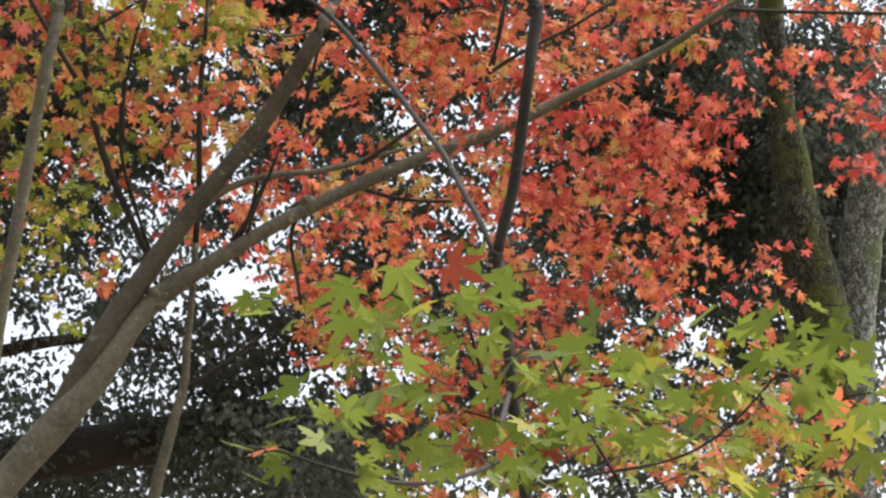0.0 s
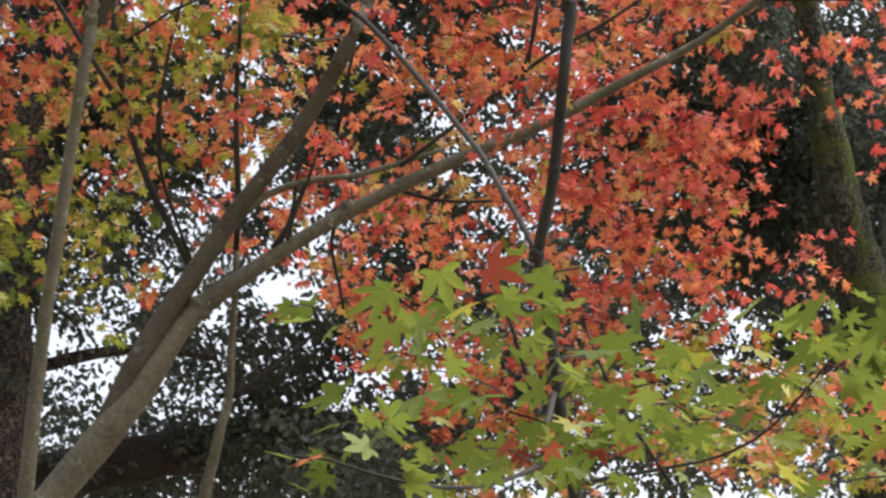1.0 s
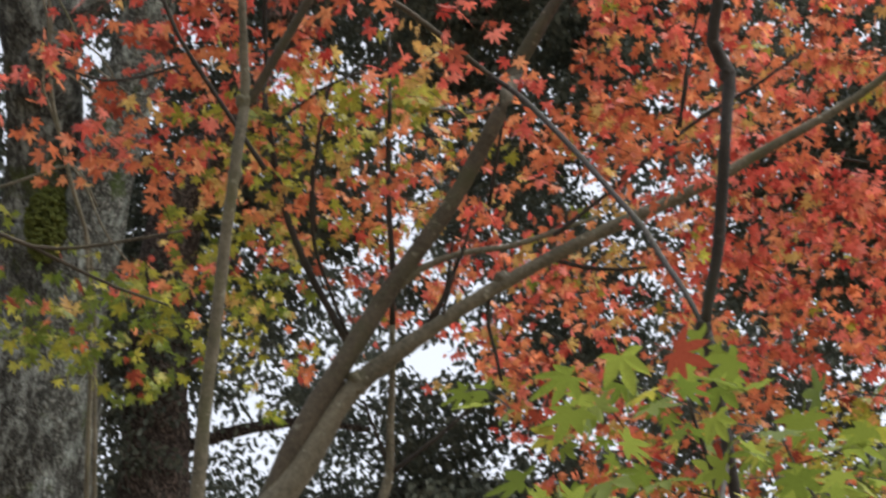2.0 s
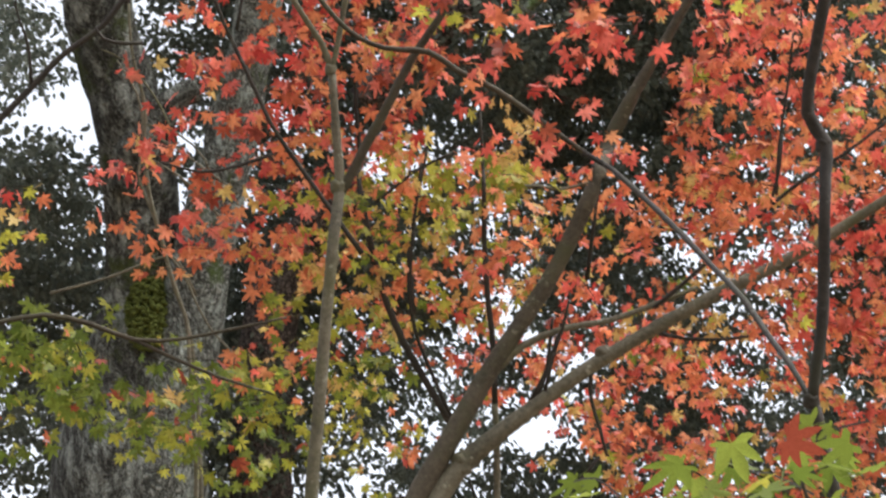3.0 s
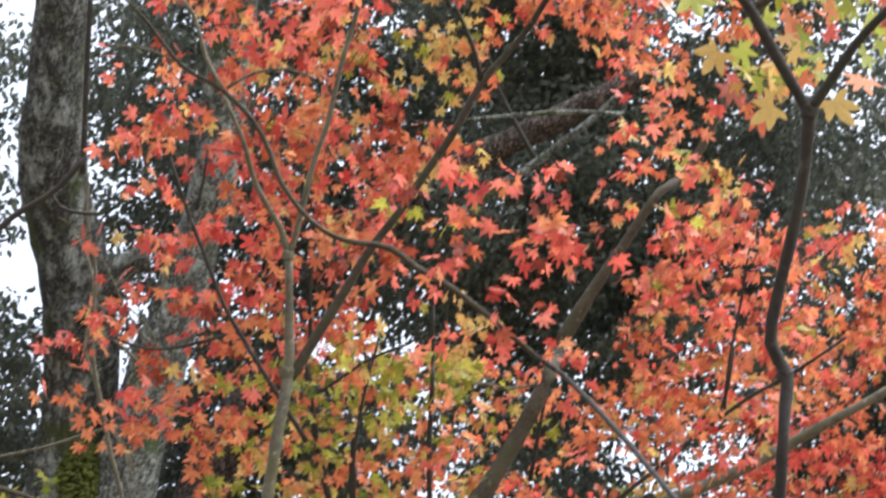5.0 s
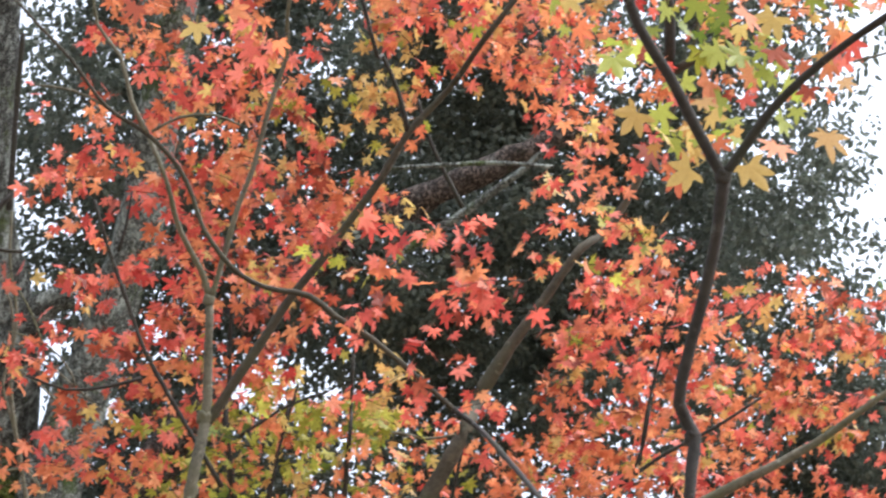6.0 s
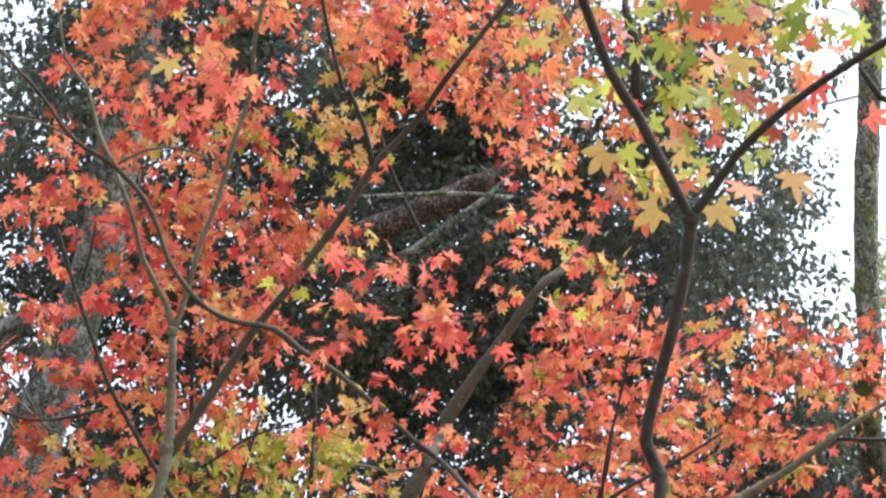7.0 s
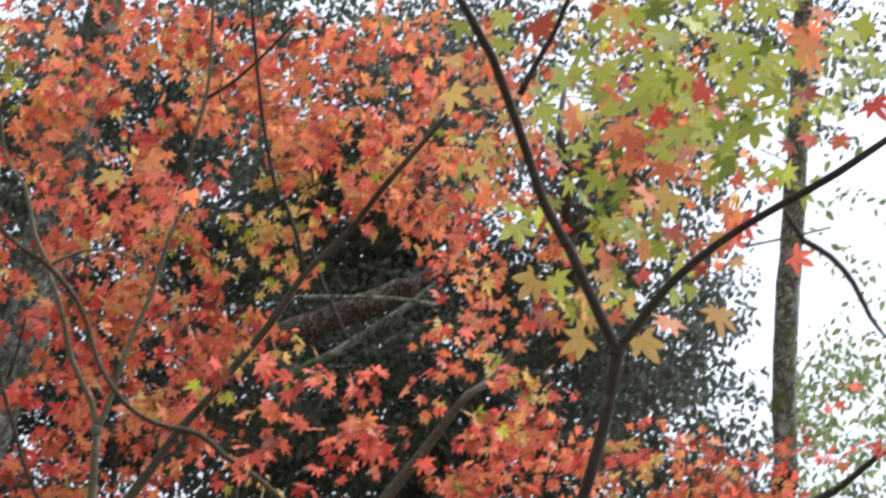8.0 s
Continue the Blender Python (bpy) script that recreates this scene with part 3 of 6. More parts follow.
crown_dark.spray((-0.70, 14.46, 7.01), 0.32, 0.18, "evergreen", 1.17, 0.068, 0.75, per=10, single=0.006)
crown_dark.spray((-0.26, 15.24, 7.62), 0.29, 0.20, "evergreen", 1.17, 0.068, 0.75, per=10, single=0.006)
crown_dark.spray((-0.83, 13.88, 7.20), 0.27, 0.18, "evergreen", 1.02, 0.068, 0.75, per=10, single=0.006)
crown_dark.spray((-0.81, 14.52, 8.07), 0.29, 0.24, "evergreen", 1.66, 0.068, 0.75, per=10, single=0.006)
crown_dark.spray((-0.57, 13.14, 7.76), 0.35, 0.30, "evergreen", 1.20, 0.068, 0.75, per=10, single=0.006)
crown_dark.spray((1.08, 13.15, 9.63), 0.51, 0.23, "evergreen", 0.54, 0.068, 0.75, per=10, single=0.006)
crown_dark.spray((1.22, 14.40, 9.32), 0.59, 0.44, "evergreen", 4.72, 0.068, 0.75, per=10, single=0.006)
crown_dark.spray((1.82, 13.59, 7.65), 0.54, 0.27, "evergreen", 3.20, 0.068, 0.75, per=10, single=0.006)
crown_dark.spray((0.78, 13.91, 9.30), 0.38, 0.38, "evergreen", 1.85, 0.068, 0.75, per=10, single=0.006)
crown_dark.spray((1.34, 12.61, 8.69), 0.39, 0.22, "evergreen", 1.93, 0.068, 0.75, per=10, single=0.006)
crown_dark.spray((2.26, 14.25, 7.15), 0.69, 0.46, "evergreen", 2.32, 0.068, 0.75, per=10, single=0.006)
crown_dark.spray((3.28, 14.55, 8.39), 0.98, 0.44, "evergreen", 3.90, 0.068, 0.75, per=10, single=0.006)
crown_dark.spray((1.75, 13.25, 8.39), 0.72, 0.27, "evergreen", 1.91, 0.068, 0.75, per=10, single=0.006)
crown_dark.spray((2.46, 13.55, 9.58), 0.67, 0.62, "evergreen", 1.10, 0.068, 0.75, per=10, single=0.006)
crown_dark.spray((0.33, 13.37, 7.26), 0.22, 0.17, "evergreen", 1.95, 0.068, 0.75, per=10, single=0.006)
crown_dark.spray((-0.65, 14.67, 6.43), 0.55, 0.28, "evergreen", 2.70, 0.068, 0.75, per=10, single=0.006)
crown_dark.spray((0.19, 14.84, 8.54), 0.39, 0.29, "evergreen", 2.34, 0.068, 0.75, per=10, single=0.006)
crown_dark.spray((0.56, 13.48, 8.12), 0.40, 0.20, "evergreen", 3.12, 0.068, 0.75, per=10, single=0.006)
crown_dark.spray((1.48, 14.39, 8.26), 0.52, 0.43, "evergreen", 3.07, 0.068, 0.75, per=10, single=0.006)
crown_dark.spray((1.23, 13.32, 7.27), 0.39, 0.22, "evergreen", 4.29, 0.068, 0.75, per=10, single=0.006)
crown_dark.spray((-0.07, 14.18, 7.75), 0.37, 0.18, "evergreen", 0.20, 0.068, 0.75, per=10, single=0.006)
crown_dark.spray((-0.44, 14.25, 9.67), 0.98, 0.73, "evergreen", 0.36, 0.068, 0.75, per=10, single=0.006)
crown_dark.spray((-0.50, 13.38, 8.33), 0.67, 0.45, "evergreen", 3.12, 0.068, 0.75, per=10, single=0.006)
crown_dark.spray((1.31, 11.42, 9.77), 0.93, 0.38, "evergreen", 0.54, 0.068, 0.75, per=10, single=0.006)
crown_dark.spray((0.88, 12.56, 9.75), 0.67, 0.49, "evergreen", 4.73, 0.068, 0.75, per=10, single=0.006)
crown_dark.spray((1.78, 13.28, 10.16), 0.52, 0.57, "evergreen", 4.89, 0.068, 0.75, per=10, single=0.006)
crown_dark.spray((1.51, 12.49, 8.91), 0.43, 0.26, "evergreen", 3.90, 0.068, 0.75, per=10, single=0.006)
crown_dark.spray((0.90, 13.27, 9.46), 0.51, 0.28, "evergreen", 4.17, 0.068, 0.75, per=10, single=0.006)
crown_dark.spray((0.29, 11.85, 9.24), 0.50, 0.50, "evergreen", 2.03, 0.068, 0.75, per=10, single=0.006)
crown_dark.spray((-0.34, 12.36, 10.10), 0.67, 0.67, "evergreen", 4.29, 0.068, 0.75, per=10, single=0.006)
crown_dark.spray((0.93, 14.00, 9.09), 0.52, 0.33, "evergreen", 0.40, 0.068, 0.75, per=10, single=0.006)
crown_dark.spray((1.82, 12.84, 8.20), 0.52, 0.35, "evergreen", 1.65, 0.068, 0.75, per=10, single=0.006)
crown_dark.spray((2.05, 12.57, 10.34), 0.51, 0.28, "evergreen", 2.33, 0.068, 0.75, per=10, single=0.006)
crown_dark.spray((-0.09, 12.32, 8.45), 0.63, 0.50, "evergreen", 3.57, 0.068, 0.75, per=10, single=0.006)
crown_dark.spray((1.83, 13.49, 7.91), 0.54, 0.36, "evergreen", 2.33, 0.068, 0.75, per=10, single=0.006)
crown_dark.spray((1.26, 11.28, 9.99), 0.76, 0.50, "evergreen", 1.86, 0.068, 0.75, per=10, single=0.006)
crown_dark.spray((1.92, 12.24, 10.07), 0.76, 0.49, "evergreen", 0.54, 0.068, 0.75, per=10, single=0.006)
crown_dark.spray((3.02, 12.51, 10.95), 0.66, 0.43, "evergreen", 3.28, 0.068, 0.75, per=10, single=0.006)
crown_dark.spray((3.03, 11.54, 9.95), 0.39, 0.26, "evergreen", 0.36, 0.068, 0.75, per=10, single=0.006)
crown_dark.spray((0.92, 12.92, 10.04), 0.65, 0.55, "evergreen", 0.54, 0.068, 0.75, per=10, single=0.006)
crown_dark.spray((1.52, 11.90, 9.03), 0.46, 0.34, "evergreen", 0.48, 0.068, 0.75, per=10, single=0.006)
crown_dark.spray((1.09, 11.68, 10.97), 0.89, 0.36, "evergreen", 0.54, 0.068, 0.75, per=10, single=0.006)
crown_dark.spray((2.43, 12.40, 11.27), 0.57, 0.43, "evergreen", 0.54, 0.068, 0.75, per=10, single=0.006)
crown_dark.spray((2.08, 12.34, 9.05), 0.52, 0.39, "evergreen", 2.89, 0.068, 0.75, per=10, single=0.006)
crown_dark.spray((3.00, 12.66, 9.94), 0.60, 0.55, "evergreen", 2.86, 0.068, 0.75, per=10, single=0.006)
crown_dark.spray((2.94, 11.88, 8.62), 0.50, 0.50, "evergreen", 3.14, 0.068, 0.75, per=10, single=0.006)
crown_dark.spray((1.07, 11.44, 9.58), 0.71, 0.46, "evergreen", 3.82, 0.068, 0.75, per=10, single=0.006)
crown_dark.spray((1.82, 11.89, 10.38), 0.72, 0.58, "evergreen", 3.31, 0.068, 0.75, per=10, single=0.006)
crown_dark.spray((2.78, 12.44, 10.92), 0.66, 0.57, "evergreen", 2.12, 0.068, 0.75, per=10, single=0.006)
crown_dark.spray((3.20, 11.11, 10.25), 0.48, 0.48, "evergreen", 3.16, 0.068, 0.75, per=10, single=0.006)
crown_dark.spray((3.74, 11.82, 10.63), 0.32, 0.55, "evergreen", 0.22, 0.068, 0.75, per=10, single=0.006)
crown_dark.spray((3.17, 11.10, 9.49), 0.63, 0.29, "evergreen", 2.72, 0.068, 0.75, per=10, single=0.006)
crown_dark.spray((1.58, 11.53, 10.90), 0.67, 0.49, "evergreen", 4.83, 0.068, 0.75, per=10, single=0.006)
crown_dark.spray((0.41, 12.46, 11.30), 0.85, 0.57, "evergreen", 5.23, 0.068, 0.75, per=10, single=0.006)
crown_dark.spray((0.84, 10.98, 10.95), 0.78, 0.52, "evergreen", 4.68, 0.068, 0.75, per=10, single=0.006)
crown_dark.spray((0.04, 11.61, 11.65), 0.69, 0.55, "evergreen", 2.58, 0.068, 0.75, per=10, single=0.006)
crown_dark.spray((1.11, 10.19, 11.14), 0.71, 0.50, "evergreen", 3.90, 0.068, 0.75, per=10, single=0.006)
crown_dark.spray((2.47, 11.41, 10.85), 0.58, 0.40, "evergreen", 4.36, 0.068, 0.75, per=10, single=0.006)
crown_dark.spray((2.24, 12.99, 10.28), 0.95, 0.28, "evergreen", 4.62, 0.068, 0.75, per=10, single=0.006)
crown_dark.spray((2.53, 10.57, 11.12), 0.39, 0.39, "evergreen", 3.14, 0.068, 0.75, per=10, single=0.006)
crown_dark.spray((1.76, 10.68, 12.50), 0.78, 0.28, "evergreen", 3.69, 0.068, 0.75, per=10, single=0.006)
crown_dark.spray((2.76, 10.06, 10.93), 0.42, 0.38, "evergreen", 1.67, 0.068, 0.75, per=10, single=0.006)
crown_dark.spray((3.02, 10.19, 12.05), 0.67, 0.36, "evergreen", 2.73, 0.068, 0.75, per=10, single=0.006)
crown_dark.spray((3.91, 10.49, 12.75), 0.62, 0.24, "evergreen", 1.95, 0.068, 0.75, per=10, single=0.006)
crown_dark.spray((-1.54, 12.99, 6.80), 0.55, 0.67, "evergreen", 2.73, 0.068, 0.75, per=10, single=0.006)
crown_dark.spray((-1.67, 13.46, 7.94), 0.45, 0.45, "evergreen", 0.24, 0.068, 0.75, per=10, single=0.006)
crown_dark.spray((-1.34, 14.86, 7.02), 0.57, 0.33, "evergreen", 2.13, 0.068, 0.75, per=10, single=0.006)
crown_dark.spray((-0.21, 13.35, 7.33), 0.26, 0.26, "evergreen", 0.20, 0.068, 0.75, per=10, single=0.006)
crown_dark.spray((-0.61, 14.07, 7.90), 0.28, 0.28, "evergreen", 0.16, 0.068, 0.75, per=10, single=0.006)
crown_dark.spray((-0.66, 12.89, 7.16), 0.55, 0.25, "evergreen", 0.75, 0.068, 0.75, per=10, single=0.006)
crown_dark.spray((-0.10, 13.78, 7.42), 0.27, 0.27, "evergreen", 2.06, 0.068, 0.75, per=10, single=0.006)
crown_dark.spray((0.13, 14.74, 7.45), 0.38, 0.24, "evergreen", 1.95, 0.068, 0.75, per=10, single=0.006)
crown_dark.spray((-0.79, 13.49, 6.88), 0.39, 0.17, "evergreen", 0.38, 0.068, 0.75, per=10, single=0.006)
crown_dark.spray((-0.42, 14.05, 7.89), 0.37, 0.28, "evergreen", 1.95, 0.068, 0.75, per=10, single=0.006)
crown_dark.spray((0.77, 12.18, 5.95), 0.35, 0.20, "evergreen", 1.20, 0.068, 0.5, per=10, single=0.006)
crown_dark.spray((1.15, 12.02, 5.74), 0.35, 0.25, "evergreen", 2.00, 0.068, 0.5, per=10, single=0.006)
crown_dark.spray((1.45, 12.21, 5.71), 0.35, 0.25, "evergreen", 2.00, 0.068, 0.5, per=10, single=0.006)
crown_dark.spray((1.87, 12.14, 5.75), 0.40, 0.25, "evergreen", 1.60, 0.068, 0.5, per=10, single=0.006)
crown_dark.spray((0.32, 10.72, 9.11), 0.40, 0.30, "evergreen", 2.60, 0.068, 0.5, per=10, single=0.006)
crown_dark.spray((0.06, 10.82, 8.97), 0.30, 0.20, "evergreen", 2.00, 0.068, 0.5, per=10, single=0.006)
crown_dark.spray((0.58, 10.75, 9.04), 0.30, 0.20, "evergreen", 2.00, 0.068, 0.5, per=10, single=0.006)
crown_dark.close("dense dark evergreen leaves with small gaps of sky")

lichen = tree("broadleaf_tree", "tall broadleaf tree with mossy grey trunks", group="tall trees behind the maples")
limb(lichen, "trunk", BARK_GREY, [(4.137, 11.902, -0.250, 0.2161), (4.160, 11.852, 2.363, 0.1879), (4.233, 11.484, 4.487, 0.1623), (4.219, 11.187, 5.484, 0.1452), (4.204, 10.977, 6.051, 0.1366), (4.190, 10.795, 6.483, 0.1332), (4.200, 10.588, 6.906, 0.1264), (4.212, 10.396, 7.262, 0.1196), (4.203, 10.199, 7.612, 0.1127)], "pale lichen-covered trunk", rough=0.08, sides=18, step=0.1)
limb(lichen, "trunk", BARK_OLIVE, [(4.027, 11.629, -0.250, 0.2109), (4.033, 11.579, 2.344, 0.1834), (4.052, 11.156, 4.725, 0.1751), (3.987, 10.756, 5.950, 0.1584), (3.915, 10.598, 6.376, 0.1534), (3.812, 10.463, 6.740, 0.1367), (3.710, 10.330, 7.069, 0.1167), (3.621, 10.183, 7.392, 0.1000)], "mossy trunk spotted with grey lichen", rough=0.1, sides=18, step=0.08)
limb(lichen, "stem", BARK_OLIVE, [(3.689, 10.306, 7.128, 0.0869), (3.621, 10.183, 7.392, 0.0840), (3.544, 10.022, 7.708, 0.0785), (3.468, 9.852, 8.018, 0.0756), (3.445, 9.615, 8.236, 0.0756)], "moss-grown lower stem", rough=0.08, sides=16, step=0.08)
limb(lichen, "stem", BARK_GREY, [(3.445, 9.615, 8.236, 0.0756), (3.389, 9.367, 8.616, 0.0743), (3.347, 9.099, 8.987, 0.0714), (3.318, 8.812, 9.347, 0.0672), (3.278, 8.514, 9.697, 0.0617), (3.213, 8.118, 10.128, 0.0560), (3.115, 7.543, 10.687, 0.0476)], "grey stem with green lichen", rough=0.08, sides=16, step=0.08)
crown_lichen = Crown(lichen, 13, OVAL, BARK_DARK)
crown_lichen.spray((3.62, 11.64, 8.61), 0.46, 0.38, "evergreen", 5.02, 0.068, 0.75, per=10, single=0.006)
crown_lichen.spray((4.10, 12.63, 8.48), 0.63, 0.49, "evergreen", 5.27, 0.068, 0.75, per=10, single=0.006)
crown_lichen.spray((4.37, 13.72, 8.25), 0.71, 0.47, "evergreen", 4.96, 0.068, 0.75, per=10, single=0.006)
crown_lichen.spray((4.44, 12.60, 7.27), 0.65, 0.30, "evergreen", 3.90, 0.068, 0.75, per=10, single=0.006)
crown_lichen.spray((3.90, 13.52, 7.89), 0.55, 0.37, "evergreen", 1.07, 0.068, 0.75, per=10, single=0.006)
crown_lichen.spray((4.47, 11.72, 7.96), 0.50, 0.67, "evergreen", 5.27, 0.068, 0.75, per=10, single=0.006)
crown_lichen.spray((3.63, 12.71, 8.61), 0.49, 0.54, "evergreen", 0.44, 0.068, 0.75, per=10, single=0.006)
crown_lichen.spray((3.43, 13.16, 9.75), 0.71, 0.38, "evergreen", 0.80, 0.068, 0.75, per=10, single=0.006)
crown_lichen.spray((4.48, 11.67, 8.98), 0.30, 0.26, "evergreen", 2.34, 0.068, 0.75, per=10, single=0.006)
crown_lichen.spray((4.55, 13.63, 7.18), 0.92, 0.32, "evergreen", 2.54, 0.068, 0.75, per=10, single=0.006)
crown_lichen.spray((4.79, 11.87, 7.44), 0.25, 0.50, "evergreen", 5.27, 0.068, 0.75, per=10, single=0.006)
crown_lichen.spray((3.25, 13.49, 7.20), 0.67, 0.27, "evergreen", 2.54, 0.068, 0.75, per=10, single=0.006)
crown_lichen.spray((4.30, 14.30, 6.96), 1.04, 0.38, "evergreen", 2.03, 0.068, 0.75, per=10, single=0.006)
crown_lichen.spray((3.19, 13.33, 6.37), 0.78, 0.26, "evergreen", 1.77, 0.068, 0.75, per=10, single=0.006)
crown_lichen.spray((2.75, 14.15, 7.06), 0.69, 0.46, "evergreen", 1.26, 0.068, 0.75, per=10, single=0.006)
crown_lichen.spray((4.53, 12.51, 6.18), 0.63, 0.29, "evergreen", 1.74, 0.068, 0.75, per=10, single=0.006)
crown_lichen.spray((5.13, 13.03, 6.90), 0.27, 0.54, "evergreen", 1.89, 0.068, 0.75, per=10, single=0.006)
crown_lichen.spray((2.80, 14.37, 7.70), 0.66, 0.38, "evergreen", 3.51, 0.068, 0.75, per=10, single=0.006)
crown_lichen.spray((3.08, 12.53, 8.24), 0.78, 0.61, "evergreen", 3.90, 0.068, 0.75, per=10, single=0.006)
crown_lichen.spray((3.42, 10.28, 11.89), 0.45, 0.36, "evergreen", 0.10, 0.068, 0.75, per=10, single=0.006)
crown_lichen.spray((4.54, 10.56, 12.59), 0.38, 0.29, "evergreen", 1.17, 0.068, 0.75, per=10, single=0.006)
crown_lichen.spray((3.53, 11.41, 9.07), 0.50, 0.38, "evergreen", 3.90, 0.068, 0.75, per=10, single=0.006)
crown_lichen.spray((4.08, 12.27, 9.18), 0.40, 0.36, "evergreen", 0.40, 0.068, 0.75, per=10, single=0.006)
crown_lichen.spray((4.64, 11.68, 8.96), 0.50, 0.34, "evergreen", 2.00, 0.068, 0.75, per=10, single=0.006)
crown_lichen.spray((4.59, 12.17, 8.78), 0.55, 0.40, "evergreen", 3.40, 0.068, 0.75, per=10, single=0.006)
crown_lichen.spray((4.87, 11.92, 8.41), 0.40, 0.40, "evergreen", 3.40, 0.068, 0.75, per=10, single=0.006)
crown_lichen.spray((3.93, 12.12, 9.05), 0.50, 0.40, "evergreen", 3.20, 0.068, 0.75, per=10, single=0.006)
crown_lichen.spray((4.23, 12.63, 8.63), 0.50, 0.40, "evergreen", 3.00, 0.068, 0.75, per=10, single=0.006)
crown_lichen.spray((4.63, 12.75, 8.37), 0.50, 0.40, "evergreen", 3.20, 0.068, 0.75, per=10, single=0.006)
crown_lichen.spray((4.11, 12.89, 7.98), 0.40, 0.30, "evergreen", 3.00, 0.068, 0.75, per=10, single=0.006)
crown_lichen.spray((4.93, 12.73, 7.98), 0.40, 0.40, "evergreen", 3.00, 0.068, 0.75, per=10, single=0.006)
crown_lichen.close("dark evergreen leaves with gaps of sky")

bright = tree("broadleaf_tree", "distant pale green leafy tree against the sky", group="tall trees behind the maples")
limb(bright, "trunk", BARK_LICHEN, [(7.739, 22.572, -0.250, 0.2619), (7.784, 22.522, 1.016, 0.2277), (7.933, 20.244, 11.435, 0.1952), (7.734, 19.133, 13.605, 0.1432)], step=0.3)
limb(bright, "limb", BARK_DARK, [(6.411, 17.446, 13.140, 0.0477), (6.768, 17.196, 13.311, 0.0388), (7.060, 16.929, 13.529, 0.0298), (7.308, 16.737, 13.650, 0.0209)], "bare limb", step=0.2)
crown_bright = Crown(bright, 14, OVAL, BARK_DARK)
crown_bright.spray((6.59, 16.32, 13.96), 0.59, 0.47, "pale_green", 1.20, 0.110, 1.5, per=8, single=0.2)
crown_bright.spray((7.31, 17.63, 14.23), 0.56, 0.62, "pale_green", 1.30, 0.110, 1.5, per=8, single=0.2)
crown_bright.spray((7.14, 18.83, 15.13), 0.40, 0.73, "pale_green", 1.00, 0.110, 1.5, per=8, single=0.2)
crown_bright.spray((6.64, 16.61, 14.75), 0.54, 0.24, "pale_green", 0.60, 0.110, 1.5, per=8, single=0.2)
crown_bright.spray((7.20, 16.57, 16.76), 0.32, 0.26, "pale_green", 0.50, 0.110, 1.5, per=8, single=0.2)
crown_bright.spray((5.93, 17.00, 13.35), 0.35, 0.35, "pale_green", 0.50, 0.110, 1.5, per=8, single=0.2)
crown_bright.spray((4.92, 11.38, 13.82), 0.60, 0.40, "pale_green", 0.50, 0.11, 1.5, per=8, single=0.2)
crown_bright.spray((5.35, 11.99, 13.77), 0.35, 0.50, "pale_green", 0.50, 0.11, 1.5, per=8, single=0.2)
crown_bright.spray((4.84, 11.98, 13.99), 0.50, 0.40, "pale_green", 0.35, 0.11, 1.5, per=8, single=0.2)
crown_bright.spray((5.48, 12.48, 13.19), 0.30, 0.40, "pale_green", 0.30, 0.11, 1.5, per=8, single=0.2)
crown_bright.close("pale green leaves lit by the sky")

# ---- maples ----
maple = tree("maple_tree", "maple with forked grey trunk and orange-red autumn leaves", group="maples")
maple_trunk = limb(maple, "trunk", BARK_PALE, [(-1.290, 6.053, -0.250, 0.0636), (-1.256, 6.003, 0.883, 0.0553), (-1.141, 6.062, 1.617, 0.0520), (-0.877, 6.033, 2.494, 0.0494), (-0.599, 5.938, 3.115, 0.0508), (-0.334, 5.855, 3.472, 0.0494), (-0.247, 5.822, 3.583, 0.0494), (-0.166, 5.788, 3.686, 0.0481), (-0.090, 5.753, 3.785, 0.0417), (-0.026, 5.714, 3.885, 0.0351), (0.026, 5.680, 3.969, 0.0325), (0.087, 5.654, 4.028, 0.0299), (0.183, 5.621, 4.098, 0.0266), (0.309, 5.579, 4.179, 0.0228), (0.452, 5.530, 4.262, 0.0215), (0.644, 5.466, 4.355, 0.0202), (0.836, 5.401, 4.433, 0.0195), (1.060, 5.318, 4.514, 0.0175), (1.294, 5.209, 4.616, 0.0149), (1.493, 5.105, 4.703, 0.0117), (1.654, 4.995, 4.799, 0.0091), (1.813, 4.884, 4.884, 0.0065)], "smooth grey leaning trunk", sides=18)
limb(maple, "limb", BARK_UMBER, [(-0.226, 5.812, 3.615, 0.0247), (-0.175, 5.776, 3.720, 0.0302), (-0.117, 5.732, 3.838, 0.0330), (-0.066, 5.697, 3.925, 0.0336), (-0.026, 5.669, 3.992, 0.0336), (0.059, 5.613, 4.119, 0.0315), (0.138, 5.556, 4.239, 0.0289), (0.242, 5.486, 4.374, 0.0261), (0.346, 5.409, 4.510, 0.0254), (0.425, 5.330, 4.641, 0.0247), (0.487, 5.255, 4.759, 0.0227), (0.524, 5.340, 4.901, 0.0241), (0.588, 5.267, 5.006, 0.0206), (0.704, 5.149, 5.161, 0.0153), (0.805, 5.042, 5.291, 0.0135), (0.894, 5.070, 5.389, 0.0128), (0.982, 4.951, 5.525, 0.0112), (1.051, 4.830, 5.658, 0.0091), (1.099, 4.687, 5.814, 0.0071), (1.112, 4.546, 5.966, 0.0051)], "grey-brown main limb")
limb(maple, "limb", BARK_PALE, [(0.146, 5.556, 4.240, 0.0145), (0.247, 5.512, 4.322, 0.0116), (0.376, 5.483, 4.366, 0.0101), (0.508, 5.467, 4.380, 0.0094), (0.638, 5.436, 4.414, 0.0087), (0.768, 5.400, 4.452, 0.0058)], "short pale limb")
